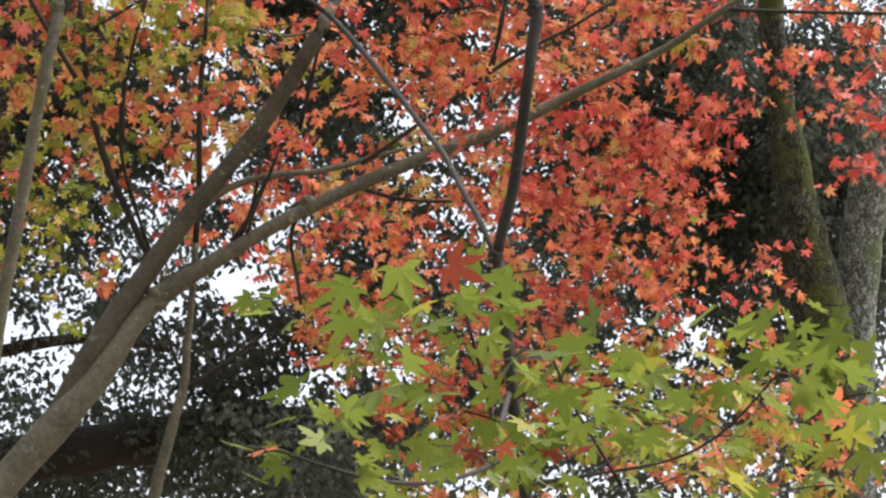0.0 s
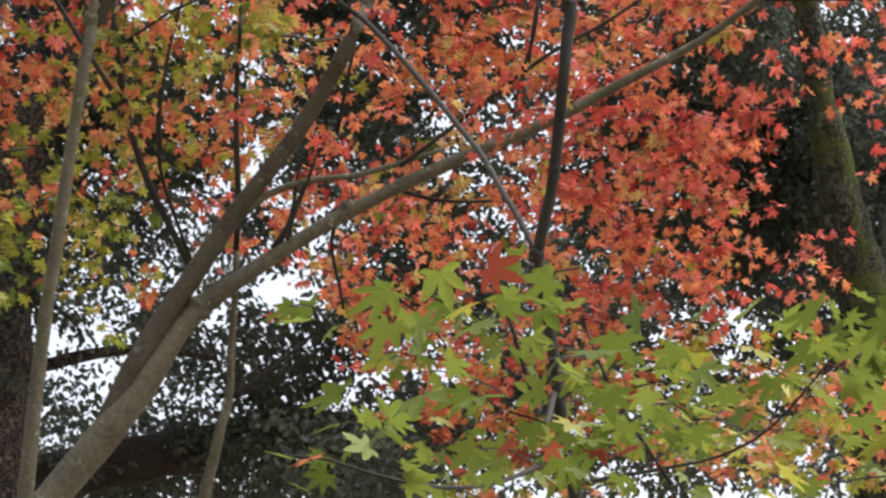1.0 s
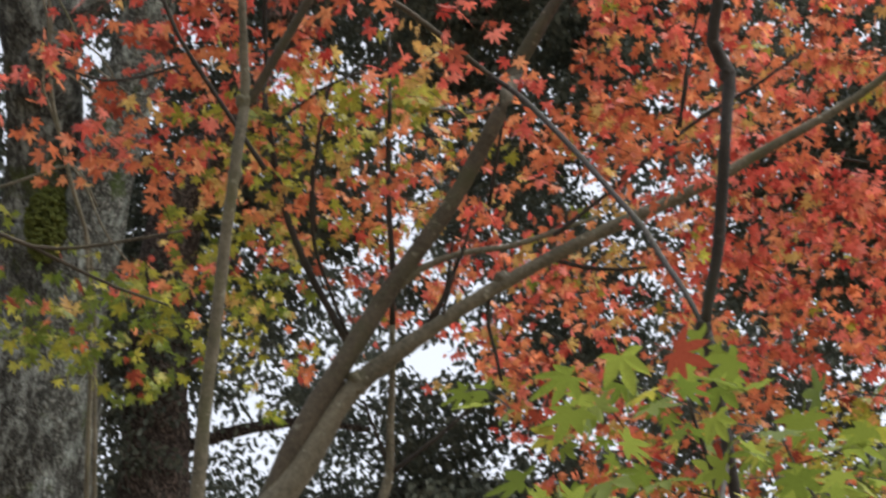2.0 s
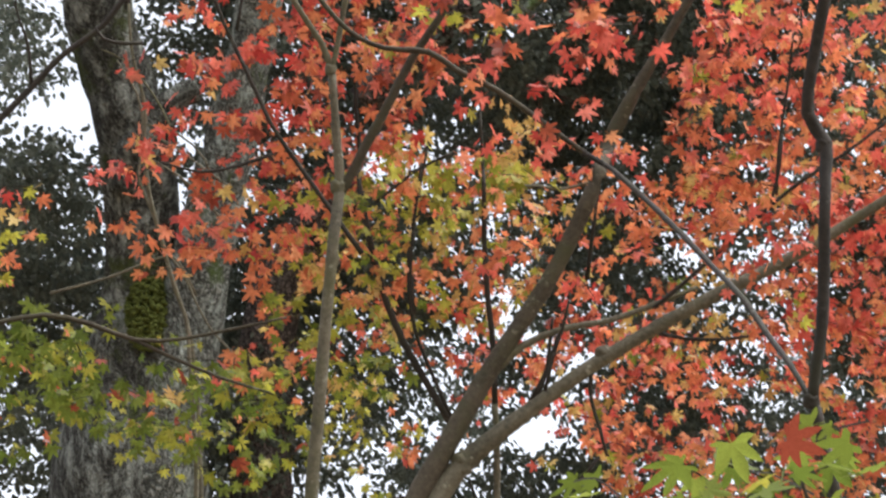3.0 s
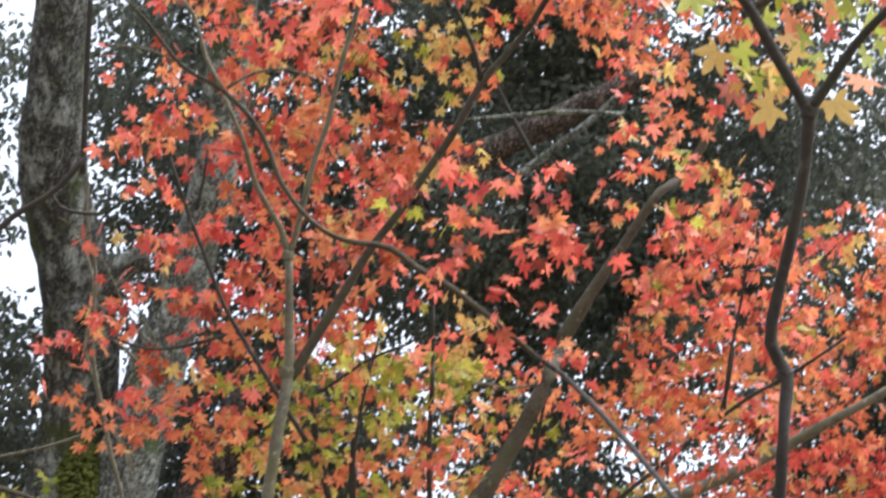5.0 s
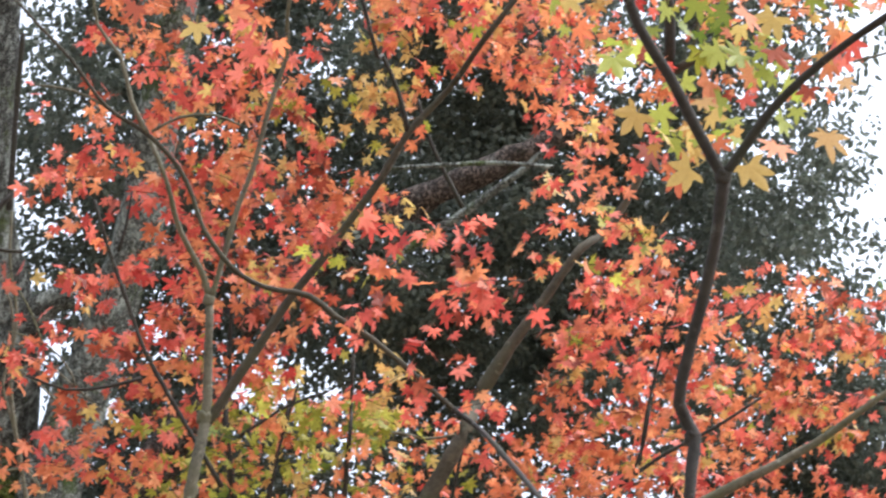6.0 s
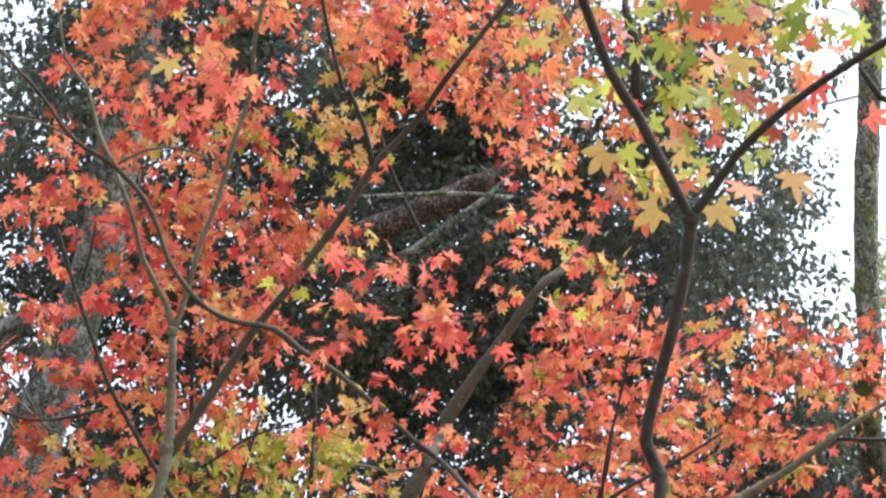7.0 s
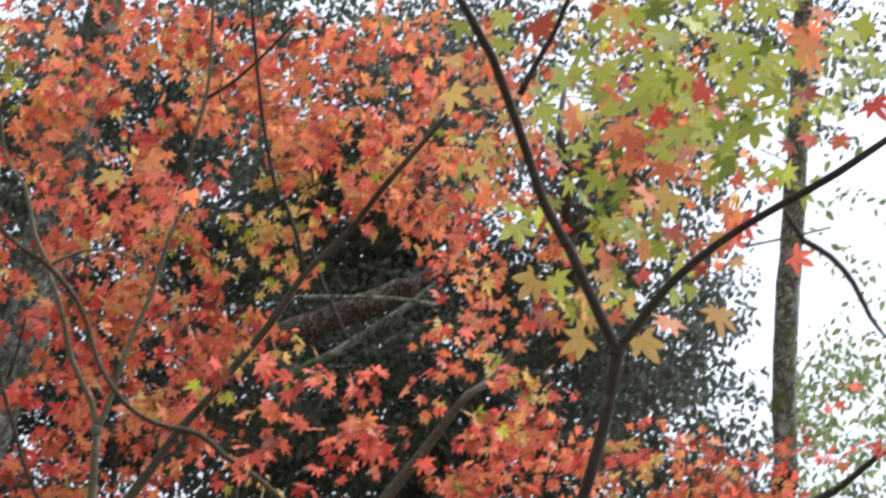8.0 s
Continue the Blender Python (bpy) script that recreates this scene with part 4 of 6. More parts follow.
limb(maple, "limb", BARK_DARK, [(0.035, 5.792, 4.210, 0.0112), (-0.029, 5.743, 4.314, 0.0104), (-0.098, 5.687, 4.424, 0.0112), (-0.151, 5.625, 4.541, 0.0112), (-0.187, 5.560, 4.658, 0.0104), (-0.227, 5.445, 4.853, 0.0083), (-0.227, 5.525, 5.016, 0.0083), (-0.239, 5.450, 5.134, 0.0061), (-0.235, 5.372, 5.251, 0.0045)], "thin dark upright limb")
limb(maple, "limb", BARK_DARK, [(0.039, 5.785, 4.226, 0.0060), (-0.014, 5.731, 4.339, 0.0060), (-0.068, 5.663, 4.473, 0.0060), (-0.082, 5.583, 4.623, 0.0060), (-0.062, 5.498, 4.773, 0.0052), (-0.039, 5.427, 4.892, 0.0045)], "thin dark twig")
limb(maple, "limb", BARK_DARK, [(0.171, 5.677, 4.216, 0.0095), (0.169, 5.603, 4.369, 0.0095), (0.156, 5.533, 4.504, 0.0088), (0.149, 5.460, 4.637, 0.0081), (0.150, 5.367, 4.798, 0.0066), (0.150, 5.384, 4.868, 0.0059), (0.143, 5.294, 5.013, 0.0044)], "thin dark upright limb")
limb(maple, "limb", BARK_DARK, [(0.276, 5.580, 4.180, 0.0087), (0.320, 5.544, 4.251, 0.0072), (0.354, 5.500, 4.335, 0.0058), (0.388, 5.459, 4.412, 0.0051)], "thin dark twig")
limb(maple, "limb", BARK_DARK, [(0.293, 5.579, 4.181, 0.0072), (0.326, 5.533, 4.274, 0.0058), (0.336, 5.494, 4.349, 0.0051), (0.343, 5.471, 4.394, 0.0043)], "thin dark twig")
limb(maple, "limb", BARK_DARK, [(0.496, 5.511, 4.294, 0.0101), (0.454, 5.540, 4.242, 0.0065), (0.452, 5.573, 4.174, 0.0058), (0.475, 5.606, 4.098, 0.0058), (0.493, 5.638, 4.022, 0.0043)], "drooping dark twig")
limb(maple, "limb", BARK_DARK, [(0.638, 5.560, 4.392, 0.0073), (0.742, 5.562, 4.365, 0.0059), (0.861, 5.551, 4.355, 0.0051), (0.979, 5.529, 4.361, 0.0044)], "thin twig")
limb(maple, "limb", BARK_DARK, [(0.461, 5.589, 4.584, 0.0075), (0.493, 5.475, 4.781, 0.0052), (0.515, 5.402, 4.900, 0.0037)], "thin twig")
limb(maple, "limb", BARK_DARK, [(0.620, 5.263, 4.315, 0.0063), (0.741, 5.204, 4.397, 0.0063), (0.905, 5.114, 4.513, 0.0063), (1.039, 5.040, 4.596, 0.0056), (1.160, 4.982, 4.650, 0.0049), (1.292, 4.905, 4.722, 0.0042)], "thin dark limb")
limb(maple, "limb", BARK_DARK, [(0.943, 5.095, 4.534, 0.0042), (0.974, 5.040, 4.617, 0.0042), (0.986, 4.978, 4.713, 0.0035)], "thin dark twig")
limb(maple, "limb", BARK_DARK, [(1.468, 5.695, 4.928, 0.0055), (1.600, 5.709, 4.845, 0.0048), (1.744, 5.685, 4.815, 0.0040), (1.902, 5.649, 4.791, 0.0032)], "thin bare twig")
limb(maple, "limb", BARK_DARK, [(1.682, 5.083, 4.841, 0.0066), (1.857, 5.034, 4.823, 0.0059), (2.118, 4.951, 4.796, 0.0051)], "thin bare twig")
knot(maple_trunk, (0.493, 5.512, 4.294), 0.026, BARK_PALE)
knot(maple_trunk, (0.074, 5.658, 4.019), 0.036, BARK_PALE)
limb(maple, "limb", BARK_DARK, [(0.974, 5.104, 4.586, 0.0049), (0.982, 5.034, 4.703, 0.0042), (1.009, 4.935, 4.852, 0.0035), (1.024, 4.852, 4.971, 0.0028)], "thin dark twig")
limb(maple, "limb", BARK_DARK, [(0.314, 5.519, 4.180, 0.0057), (0.339, 5.475, 4.268, 0.0050), (0.373, 5.429, 4.356, 0.0043), (0.389, 5.398, 4.414, 0.0036)], "thin dark twig")
limb(maple, "limb", BARK_PALE, [(0.198, 5.418, 4.809, 0.0059), (0.300, 5.410, 4.814, 0.0059), (0.385, 5.412, 4.802, 0.0051), (0.470, 5.397, 4.816, 0.0037)], "pale crooked twig")
crown_maple = Crown(maple, 21, MAPLE, BARK_DARK)
crown_maple.spray((0.10, 5.51, 4.74), 0.38, 0.27, "limeorange", 1.28, 0.036, 0.30, single=0.06)
crown_maple.spray((-0.04, 5.98, 4.74), 0.34, 0.22, "limeorange", 0.75, 0.036, 0.30, single=0.06)
crown_maple.spray((0.39, 6.16, 5.23), 0.26, 0.17, "orange", 0.63, 0.036, 0.30, single=0.06)
crown_maple.spray((0.68, 5.62, 4.89), 0.26, 0.22, "orange", 1.23, 0.036, 0.30, single=0.06)
crown_maple.spray((0.57, 6.20, 4.71), 0.35, 0.14, "red", 1.01, 0.036, 0.30, single=0.06)
crown_maple.spray((0.90, 5.40, 4.80), 0.27, 0.19, "orange", 1.41, 0.036, 0.30, single=0.06)
crown_maple.spray((1.40, 5.63, 5.06), 0.38, 0.18, "orange", 2.20, 0.036, 0.30, single=0.06)
crown_maple.spray((1.13, 6.18, 5.03), 0.29, 0.21, "redorange", 0.24, 0.036, 0.30, single=0.06)
crown_maple.spray((1.41, 5.63, 4.64), 0.44, 0.26, "red", 1.72, 0.036, 0.30, single=0.06)
crown_maple.spray((1.50, 6.12, 4.56), 0.44, 0.25, "redorange", 1.91, 0.036, 0.30, single=0.06)
crown_maple.spray((1.66, 5.44, 4.43), 0.17, 0.21, "red", 0.57, 0.036, 0.30, single=0.06)
crown_maple.spray((1.76, 5.66, 4.85), 0.20, 0.13, "red", 1.08, 0.036, 0.30, single=0.06)
crown_maple.spray((2.14, 6.15, 4.59), 0.11, 0.14, "red", 0.97, 0.036, 0.30, single=0.06)
crown_maple.spray((1.74, 5.76, 4.20), 0.37, 0.09, "red", 1.17, 0.036, 0.30, single=0.06)
crown_maple.spray((0.76, 6.26, 4.54), 0.23, 0.14, "red", 0.46, 0.036, 0.30, single=0.06)
crown_maple.spray((0.66, 5.81, 4.07), 0.23, 0.15, "redorange", 0.82, 0.036, 0.30, single=0.06)
crown_maple.spray((1.04, 6.19, 4.11), 0.49, 0.25, "redorange", 1.55, 0.036, 0.30, single=0.06)
crown_maple.spray((0.42, 6.52, 4.53), 0.17, 0.10, "amber", 0.07, 0.036, 0.30, single=0.06)
crown_maple.spray((1.37, 5.98, 3.93), 0.65, 0.31, "redorange", 0.27, 0.036, 0.39, single=0.06)
crown_maple.spray((2.00, 6.22, 4.03), 0.63, 0.28, "limeorange", 1.63, 0.036, 0.38, single=0.06)
crown_maple.spray((1.92, 5.71, 3.65), 0.47, 0.15, "limeorange", 0.83, 0.036, 0.30, single=0.06)
crown_maple.spray((1.15, 6.28, 3.83), 0.45, 0.18, "limeorange", 1.78, 0.036, 0.30, single=0.06)
crown_maple.spray((0.16, 6.48, 4.65), 0.21, 0.14, "red", 0.97, 0.036, 0.30, single=0.06)
crown_maple.spray((0.07, 5.87, 4.49), 0.17, 0.11, "red", 0.50, 0.036, 0.30, single=0.06)
crown_maple.spray((0.34, 6.27, 4.60), 0.21, 0.12, "redorange", 0.87, 0.036, 0.30, single=0.06)
crown_maple.spray((0.55, 5.78, 4.16), 0.17, 0.13, "orange", 0.15, 0.036, 0.30, single=0.06)
crown_maple.spray((-0.27, 6.15, 4.38), 0.25, 0.16, "lime", 0.85, 0.036, 0.30, single=0.06)
crown_maple.spray((0.61, 6.48, 4.59), 0.24, 0.17, "redorange", 1.19, 0.036, 0.30, single=0.06)
crown_maple.spray((0.43, 6.00, 4.19), 0.13, 0.07, "amber", 0.54, 0.036, 0.30, single=0.06)
crown_maple.spray((0.35, 6.15, 4.83), 0.23, 0.16, "orange", 0.70, 0.036, 0.30, single=0.06)
crown_maple.spray((2.18, 5.56, 3.80), 0.17, 0.25, "redorange", 0.15, 0.036, 0.30, single=0.06)
crown_maple.spray((2.10, 5.48, 4.96), 0.22, 0.18, "red", 1.36, 0.036, 0.30, single=0.06)
crown_maple.spray((2.39, 5.88, 4.93), 0.14, 0.26, "red", 1.36, 0.036, 0.30, single=0.06)
crown_maple.spray((0.82, 5.78, 4.58), 0.26, 0.13, "amber", 0.89, 0.036, 0.30, single=0.06)
crown_maple.spray((1.31, 6.09, 4.70), 0.28, 0.16, "orange", 0.27, 0.036, 0.30, single=0.06)
crown_maple.spray((0.34, 5.51, 4.72), 0.17, 0.23, "amber", 0.21, 0.036, 0.30, single=0.06)
crown_maple.spray((1.31, 6.05, 4.31), 0.27, 0.16, "red", 0.64, 0.036, 0.30, single=0.06)
crown_maple.spray((1.67, 5.93, 5.26), 0.19, 0.12, "red", 0.18, 0.036, 0.30, single=0.06)
crown_maple.spray((0.58, 6.05, 4.05), 0.20, 0.13, "redorange", 0.18, 0.036, 0.30, single=0.06)
crown_maple.spray((0.63, 5.04, 4.64), 0.20, 0.10, "orange", 0.27, 0.036, 0.30, single=0.06)
crown_maple.spray((0.92, 5.20, 5.03), 0.19, 0.21, "redorange", 2.22, 0.036, 0.30, single=0.06)
crown_maple.spray((1.13, 5.40, 5.36), 0.29, 0.20, "red", 1.60, 0.036, 0.30, single=0.06)
crown_maple.spray((1.21, 4.96, 4.95), 0.18, 0.26, "redorange", 0.72, 0.036, 0.30, single=0.06)
crown_maple.spray((1.10, 5.50, 4.86), 0.32, 0.19, "redorange", 0.43, 0.036, 0.30, single=0.06)
crown_maple.spray((0.31, 5.11, 4.57), 0.22, 0.10, "orange", 0.30, 0.036, 0.30, single=0.06)
crown_maple.spray((0.16, 5.54, 4.60), 0.25, 0.19, "orange", 0.30, 0.036, 0.30, single=0.06)
crown_maple.spray((0.50, 5.94, 4.61), 0.18, 0.13, "orange", 0.18, 0.036, 0.30, single=0.06)
crown_maple.spray((0.60, 5.35, 4.50), 0.14, 0.10, "limeorange", 0.79, 0.036, 0.30, single=0.06)
crown_maple.spray((0.95, 5.46, 4.98), 0.21, 0.15, "orange", 0.24, 0.036, 0.30, single=0.06)
crown_maple.spray((0.94, 5.15, 4.36), 0.29, 0.16, "redorange", 0.71, 0.036, 0.30, single=0.06)
crown_maple.spray((1.20, 5.45, 4.52), 0.25, 0.25, "red", 0.33, 0.036, 0.30, single=0.06)
crown_maple.spray((1.02, 4.64, 4.77), 0.33, 0.10, "red", 0.42, 0.036, 0.30, single=0.06)
crown_maple.spray((1.38, 4.87, 4.97), 0.25, 0.08, "redorange", 0.73, 0.036, 0.30, single=0.06)
crown_maple.spray((1.71, 5.10, 5.16), 0.20, 0.09, "red", 0.24, 0.036, 0.30, single=0.06)
crown_maple.spray((1.78, 4.54, 4.92), 0.14, 0.14, "red", 0.97, 0.036, 0.30, single=0.06)
crown_maple.spray((1.66, 5.36, 5.19), 0.29, 0.20, "redorange", 1.95, 0.036, 0.30, single=0.06)
crown_maple.spray((1.56, 5.69, 5.52), 0.23, 0.14, "redorange", 0.27, 0.036, 0.30, single=0.06)
crown_maple.spray((2.02, 5.94, 5.73), 0.20, 0.15, "redorange", 0.24, 0.036, 0.30, single=0.06)
crown_maple.spray((1.62, 5.70, 5.05), 0.16, 0.12, "redorange", 1.00, 0.036, 0.30, single=0.03)
crown_maple.spray((1.70, 5.78, 4.87), 0.16, 0.10, "red", 1.00, 0.036, 0.30, single=0.03)
crown_maple.spray((1.58, 5.85, 4.81), 0.20, 0.12, "redorange", 0.80, 0.036, 0.30, single=0.03)
crown_maple.spray((1.79, 5.88, 4.66), 0.12, 0.12, "red", 0.80, 0.036, 0.30, single=0.03)
crown_maple.spray((1.68, 5.88, 4.71), 0.16, 0.12, "red", 0.90, 0.036, 0.30, single=0.03)
crown_maple.spray((1.79, 5.71, 4.95), 0.10, 0.08, "red", 0.60, 0.036, 0.30, single=0.03)
crown_maple.spray((1.48, 5.95, 4.67), 0.20, 0.12, "redorange", 0.70, 0.036, 0.30, single=0.03)
crown_maple.spray((0.79, 5.89, 5.01), 0.15, 0.12, "redorange", 0.70, 0.036, 0.30, single=0.03)
crown_maple.spray((0.54, 5.98, 4.90), 0.12, 0.10, "orange", 0.60, 0.036, 0.30, single=0.03)
crown_maple.spray((0.74, 6.08, 4.54), 0.16, 0.10, "redorange", 0.80, 0.036, 0.30, single=0.03)
crown_maple.spray((0.92, 6.10, 4.44), 0.16, 0.10, "redorange", 0.90, 0.036, 0.30, single=0.03)
crown_maple.spray((0.85, 6.03, 4.60), 0.16, 0.10, "orange", 0.70, 0.036, 0.30, single=0.03)
crown_maple.spray((0.69, 6.02, 4.66), 0.14, 0.08, "limeorange", 0.70, 0.036, 0.30, single=0.03)
crown_maple.spray((1.01, 6.05, 4.52), 0.14, 0.12, "red", 0.90, 0.036, 0.30, single=0.03)
crown_maple.spray((0.56, 6.09, 4.55), 0.14, 0.08, "limeorange", 0.60, 0.036, 0.30, single=0.03)
crown_maple.spray((0.65, 6.15, 4.41), 0.16, 0.10, "redorange", 0.70, 0.036, 0.30, single=0.03)
crown_maple.spray((0.88, 6.15, 4.33), 0.16, 0.10, "redorange", 0.80, 0.036, 0.30, single=0.03)
crown_maple.close("orange and scarlet maple leaves")

slender = tree("maple_tree", "slender maple with pale upright stem and orange autumn leaves", group="maples")
slender_trunk = limb(slender, "trunk", BARK_PALE, [(-0.334, 5.889, -0.250, 0.0342), (-0.346, 5.839, 1.013, 0.0297), (-0.388, 5.827, 2.163, 0.0275), (-0.388, 5.630, 3.170, 0.0242), (-0.360, 5.422, 3.773, 0.0198), (-0.341, 5.342, 3.962, 0.0187), (-0.323, 5.262, 4.134, 0.0176), (-0.304, 5.177, 4.304, 0.0170), (-0.283, 5.086, 4.471, 0.0165), (-0.265, 5.063, 4.617, 0.0154), (-0.271, 5.005, 4.713, 0.0132), (-0.276, 4.945, 4.807, 0.0115), (-0.282, 4.887, 4.893, 0.0110)], "slim pale stem", sides=14)
limb(slender, "limb", BARK_PALE, [(-0.282, 4.887, 4.893, 0.0105), (-0.309, 4.842, 4.958, 0.0093), (-0.378, 4.728, 5.019, 0.0083), (-0.422, 4.604, 5.096, 0.0069), (-0.477, 4.533, 5.183, 0.0069)], "slim pale limb")
limb(slender, "limb", BARK_PALE, [(-0.284, 4.892, 4.886, 0.0093), (-0.264, 4.848, 4.952, 0.0088), (-0.242, 4.785, 5.044, 0.0082), (-0.221, 4.725, 5.123, 0.0076), (-0.189, 4.662, 5.204, 0.0076), (-0.156, 4.554, 5.345, 0.0071), (-0.120, 4.461, 5.458, 0.0065), (-0.124, 4.307, 5.495, 0.0059), (-0.102, 4.199, 5.617, 0.0053), (-0.114, 4.069, 5.755, 0.0047), (-0.135, 3.925, 5.897, 0.0035)], "slim pale limb")
limb(slender, "limb", BARK_BROWN, [(-0.268, 5.075, 4.597, 0.0158), (-0.230, 5.044, 4.652, 0.0145), (-0.182, 4.999, 4.728, 0.0145), (-0.118, 4.940, 4.823, 0.0133), (-0.054, 4.875, 4.923, 0.0127), (0.025, 4.812, 5.014, 0.0115), (0.084, 4.751, 5.092, 0.0115), (0.177, 4.658, 5.209, 0.0109), (0.238, 4.579, 5.307, 0.0103), (0.346, 4.488, 5.410, 0.0091), (0.425, 4.316, 5.455, 0.0084), (0.531, 4.203, 5.569, 0.0073), (0.597, 4.126, 5.642, 0.0067), (0.642, 4.034, 5.730, 0.0055), (0.669, 3.933, 5.827, 0.0042), (0.677, 3.816, 5.936, 0.0030)], "slim brown limb")
limb(slender, "limb", BARK_DARK, [(0.238, 4.577, 5.309, 0.0076), (0.205, 4.512, 5.393, 0.0069), (0.148, 4.445, 5.475, 0.0062), (0.133, 4.376, 5.411, 0.0062), (0.070, 4.257, 5.551, 0.0055), (0.026, 4.143, 5.677, 0.0055), (-0.008, 4.036, 5.788, 0.0048), (-0.045, 3.904, 5.918, 0.0034)], "dark twig")
limb(slender, "limb", BARK_DARK, [(-0.102, 4.215, 5.600, 0.0055), (-0.025, 4.170, 5.649, 0.0048), (0.057, 4.101, 5.721, 0.0041), (0.110, 4.044, 5.777, 0.0034)], "thin twig")
limb(slender, "limb", BARK_BROWN, [(-1.379, 5.024, 4.150, 0.0081), (-1.205, 5.047, 4.193, 0.0074), (-1.071, 5.060, 4.224, 0.0074), (-0.951, 5.091, 4.210, 0.0074), (-0.830, 5.129, 4.177, 0.0068), (-0.707, 5.144, 4.185, 0.0054), (-0.569, 5.147, 4.213, 0.0047), (-0.414, 5.144, 4.246, 0.0034)], "thin arching limb")
limb(slender, "limb", BARK_BROWN, [(-0.830, 5.129, 4.177, 0.0054), (-0.722, 5.166, 4.135, 0.0054), (-0.599, 5.203, 4.092, 0.0047), (-0.459, 5.234, 4.056, 0.0034)], "thin twig")
limb(slender, "limb", BARK_DARK, [(-0.213, 5.336, 4.549, 0.0085), (-0.304, 5.267, 4.662, 0.0071), (-0.394, 5.195, 4.773, 0.0071), (-0.468, 5.130, 4.868, 0.0064), (-0.533, 5.044, 4.989, 0.0064), (-0.597, 4.956, 5.106, 0.0057), (-0.644, 4.875, 5.209, 0.0050)], "thin dark limb")
limb(slender, "limb", BARK_DARK, [(-0.468, 5.173, 4.798, 0.0064), (-0.566, 5.183, 4.766, 0.0050), (-0.680, 5.182, 4.746, 0.0043), (-0.793, 5.153, 4.766, 0.0036)], "thin twig")
limb(slender, "limb", BARK_DARK, [(-0.564, 4.968, 5.095, 0.0050), (-0.547, 4.921, 5.162, 0.0043), (-0.538, 4.864, 5.241, 0.0036)], "thin twig")
limb(slender, "limb", BARK_DARK, [(-0.175, 5.349, 4.729, 0.0051), (-0.040, 5.300, 4.817, 0.0043), (0.077, 5.273, 4.860, 0.0036)], "thin twig")
limb(slender, "limb", BARK_DARK, [(-0.065, 5.513, 4.436, 0.0058), (-0.074, 5.450, 4.555, 0.0051), (-0.057, 5.368, 4.701, 0.0043), (-0.015, 5.265, 4.874, 0.0036)], "thin twig")
knot(slender_trunk, (-0.267, 5.063, 4.617), 0.024, BARK_PALE)
knot(slender_trunk, (-0.282, 4.885, 4.897), 0.018, BARK_PALE)
knot(slender_trunk, (-0.288, 5.165, 4.437), 0.022, BARK_PALE)
crown_slender = Crown(slender, 22, MAPLE, BARK_DARK)
crown_slender.spray((-0.24, 5.59, 4.77), 0.39, 0.26, "limeorange", 1.01, 0.034, 0.30, single=0.06)
crown_slender.spray((-0.37, 6.04, 4.80), 0.25, 0.21, "redorange", 0.48, 0.034, 0.30, single=0.06)
crown_slender.spray((-0.35, 6.52, 4.78), 0.29, 0.24, "lime", 0.24, 0.034, 0.30, single=0.06)
crown_slender.spray((-0.17, 6.02, 4.41), 0.22, 0.13, "lime", 0.18, 0.034, 0.30, single=0.06)
crown_slender.spray((-0.22, 6.47, 4.41), 0.28, 0.12, "lime", 0.39, 0.034, 0.30, single=0.06)
crown_slender.spray((-0.07, 5.88, 4.23), 0.15, 0.11, "red", 0.12, 0.034, 0.30, single=0.06)
crown_slender.spray((-0.42, 5.92, 5.02), 0.18, 0.14, "red", 0.24, 0.034, 0.30, single=0.06)
crown_slender.spray((-0.77, 5.24, 5.02), 0.23, 0.08, "red", 0.94, 0.043, 0.30, single=0.06)
crown_slender.spray((-0.99, 5.65, 5.05), 0.18, 0.13, "red", 0.94, 0.043, 0.30, single=0.06)
crown_slender.spray((-0.83, 5.71, 5.74), 0.21, 0.14, "red", 0.82, 0.043, 0.30, single=0.06)
crown_slender.spray((-0.64, 5.55, 4.93), 0.32, 0.21, "red", 1.15, 0.043, 0.30, single=0.06)
crown_slender.spray((-0.58, 5.67, 5.50), 0.21, 0.27, "red", 0.91, 0.043, 0.30, single=0.06)
crown_slender.spray((-0.57, 5.46, 4.68), 0.23, 0.19, "redorange", 0.64, 0.043, 0.30, single=0.06)
crown_slender.spray((-0.40, 5.42, 5.52), 0.22, 0.16, "red", 1.51, 0.043, 0.30, single=0.06)
crown_slender.spray((-0.12, 5.76, 5.75), 0.26, 0.16, "red", 1.61, 0.043, 0.30, single=0.06)
crown_slender.spray((-0.18, 5.42, 5.18), 0.26, 0.24, "redorange", 2.34, 0.043, 0.30, single=0.06)
crown_slender.spray((0.03, 5.87, 5.23), 0.30, 0.21, "orange", 0.61, 0.043, 0.30, single=0.06)
crown_slender.spray((-0.08, 5.46, 4.74), 0.27, 0.23, "limeorange", 0.30, 0.043, 0.30, single=0.06)
crown_slender.spray((0.17, 5.66, 5.18), 0.20, 0.16, "amber", 1.28, 0.043, 0.30, single=0.06)
crown_slender.spray((-0.35, 6.25, 4.95), 0.26, 0.23, "limeorange", 0.24, 0.043, 0.30, single=0.06)
crown_slender.spray((-0.39, 5.83, 4.44), 0.30, 0.19, "lime", 1.28, 0.043, 0.30, single=0.06)
crown_slender.spray((-1.36, 5.88, 4.94), 0.14, 0.14, "amber", 1.75, 0.043, 0.30, single=0.06)
crown_slender.spray((-1.15, 5.57, 4.31), 0.31, 0.17, "green", 2.15, 0.043, 0.30, single=0.06)
crown_slender.spray((-0.94, 5.99, 4.44), 0.31, 0.18, "green", 1.39, 0.043, 0.30, single=0.06)
crown_slender.spray((-0.71, 6.43, 4.52), 0.33, 0.19, "green", 1.56, 0.043, 0.30, single=0.06)
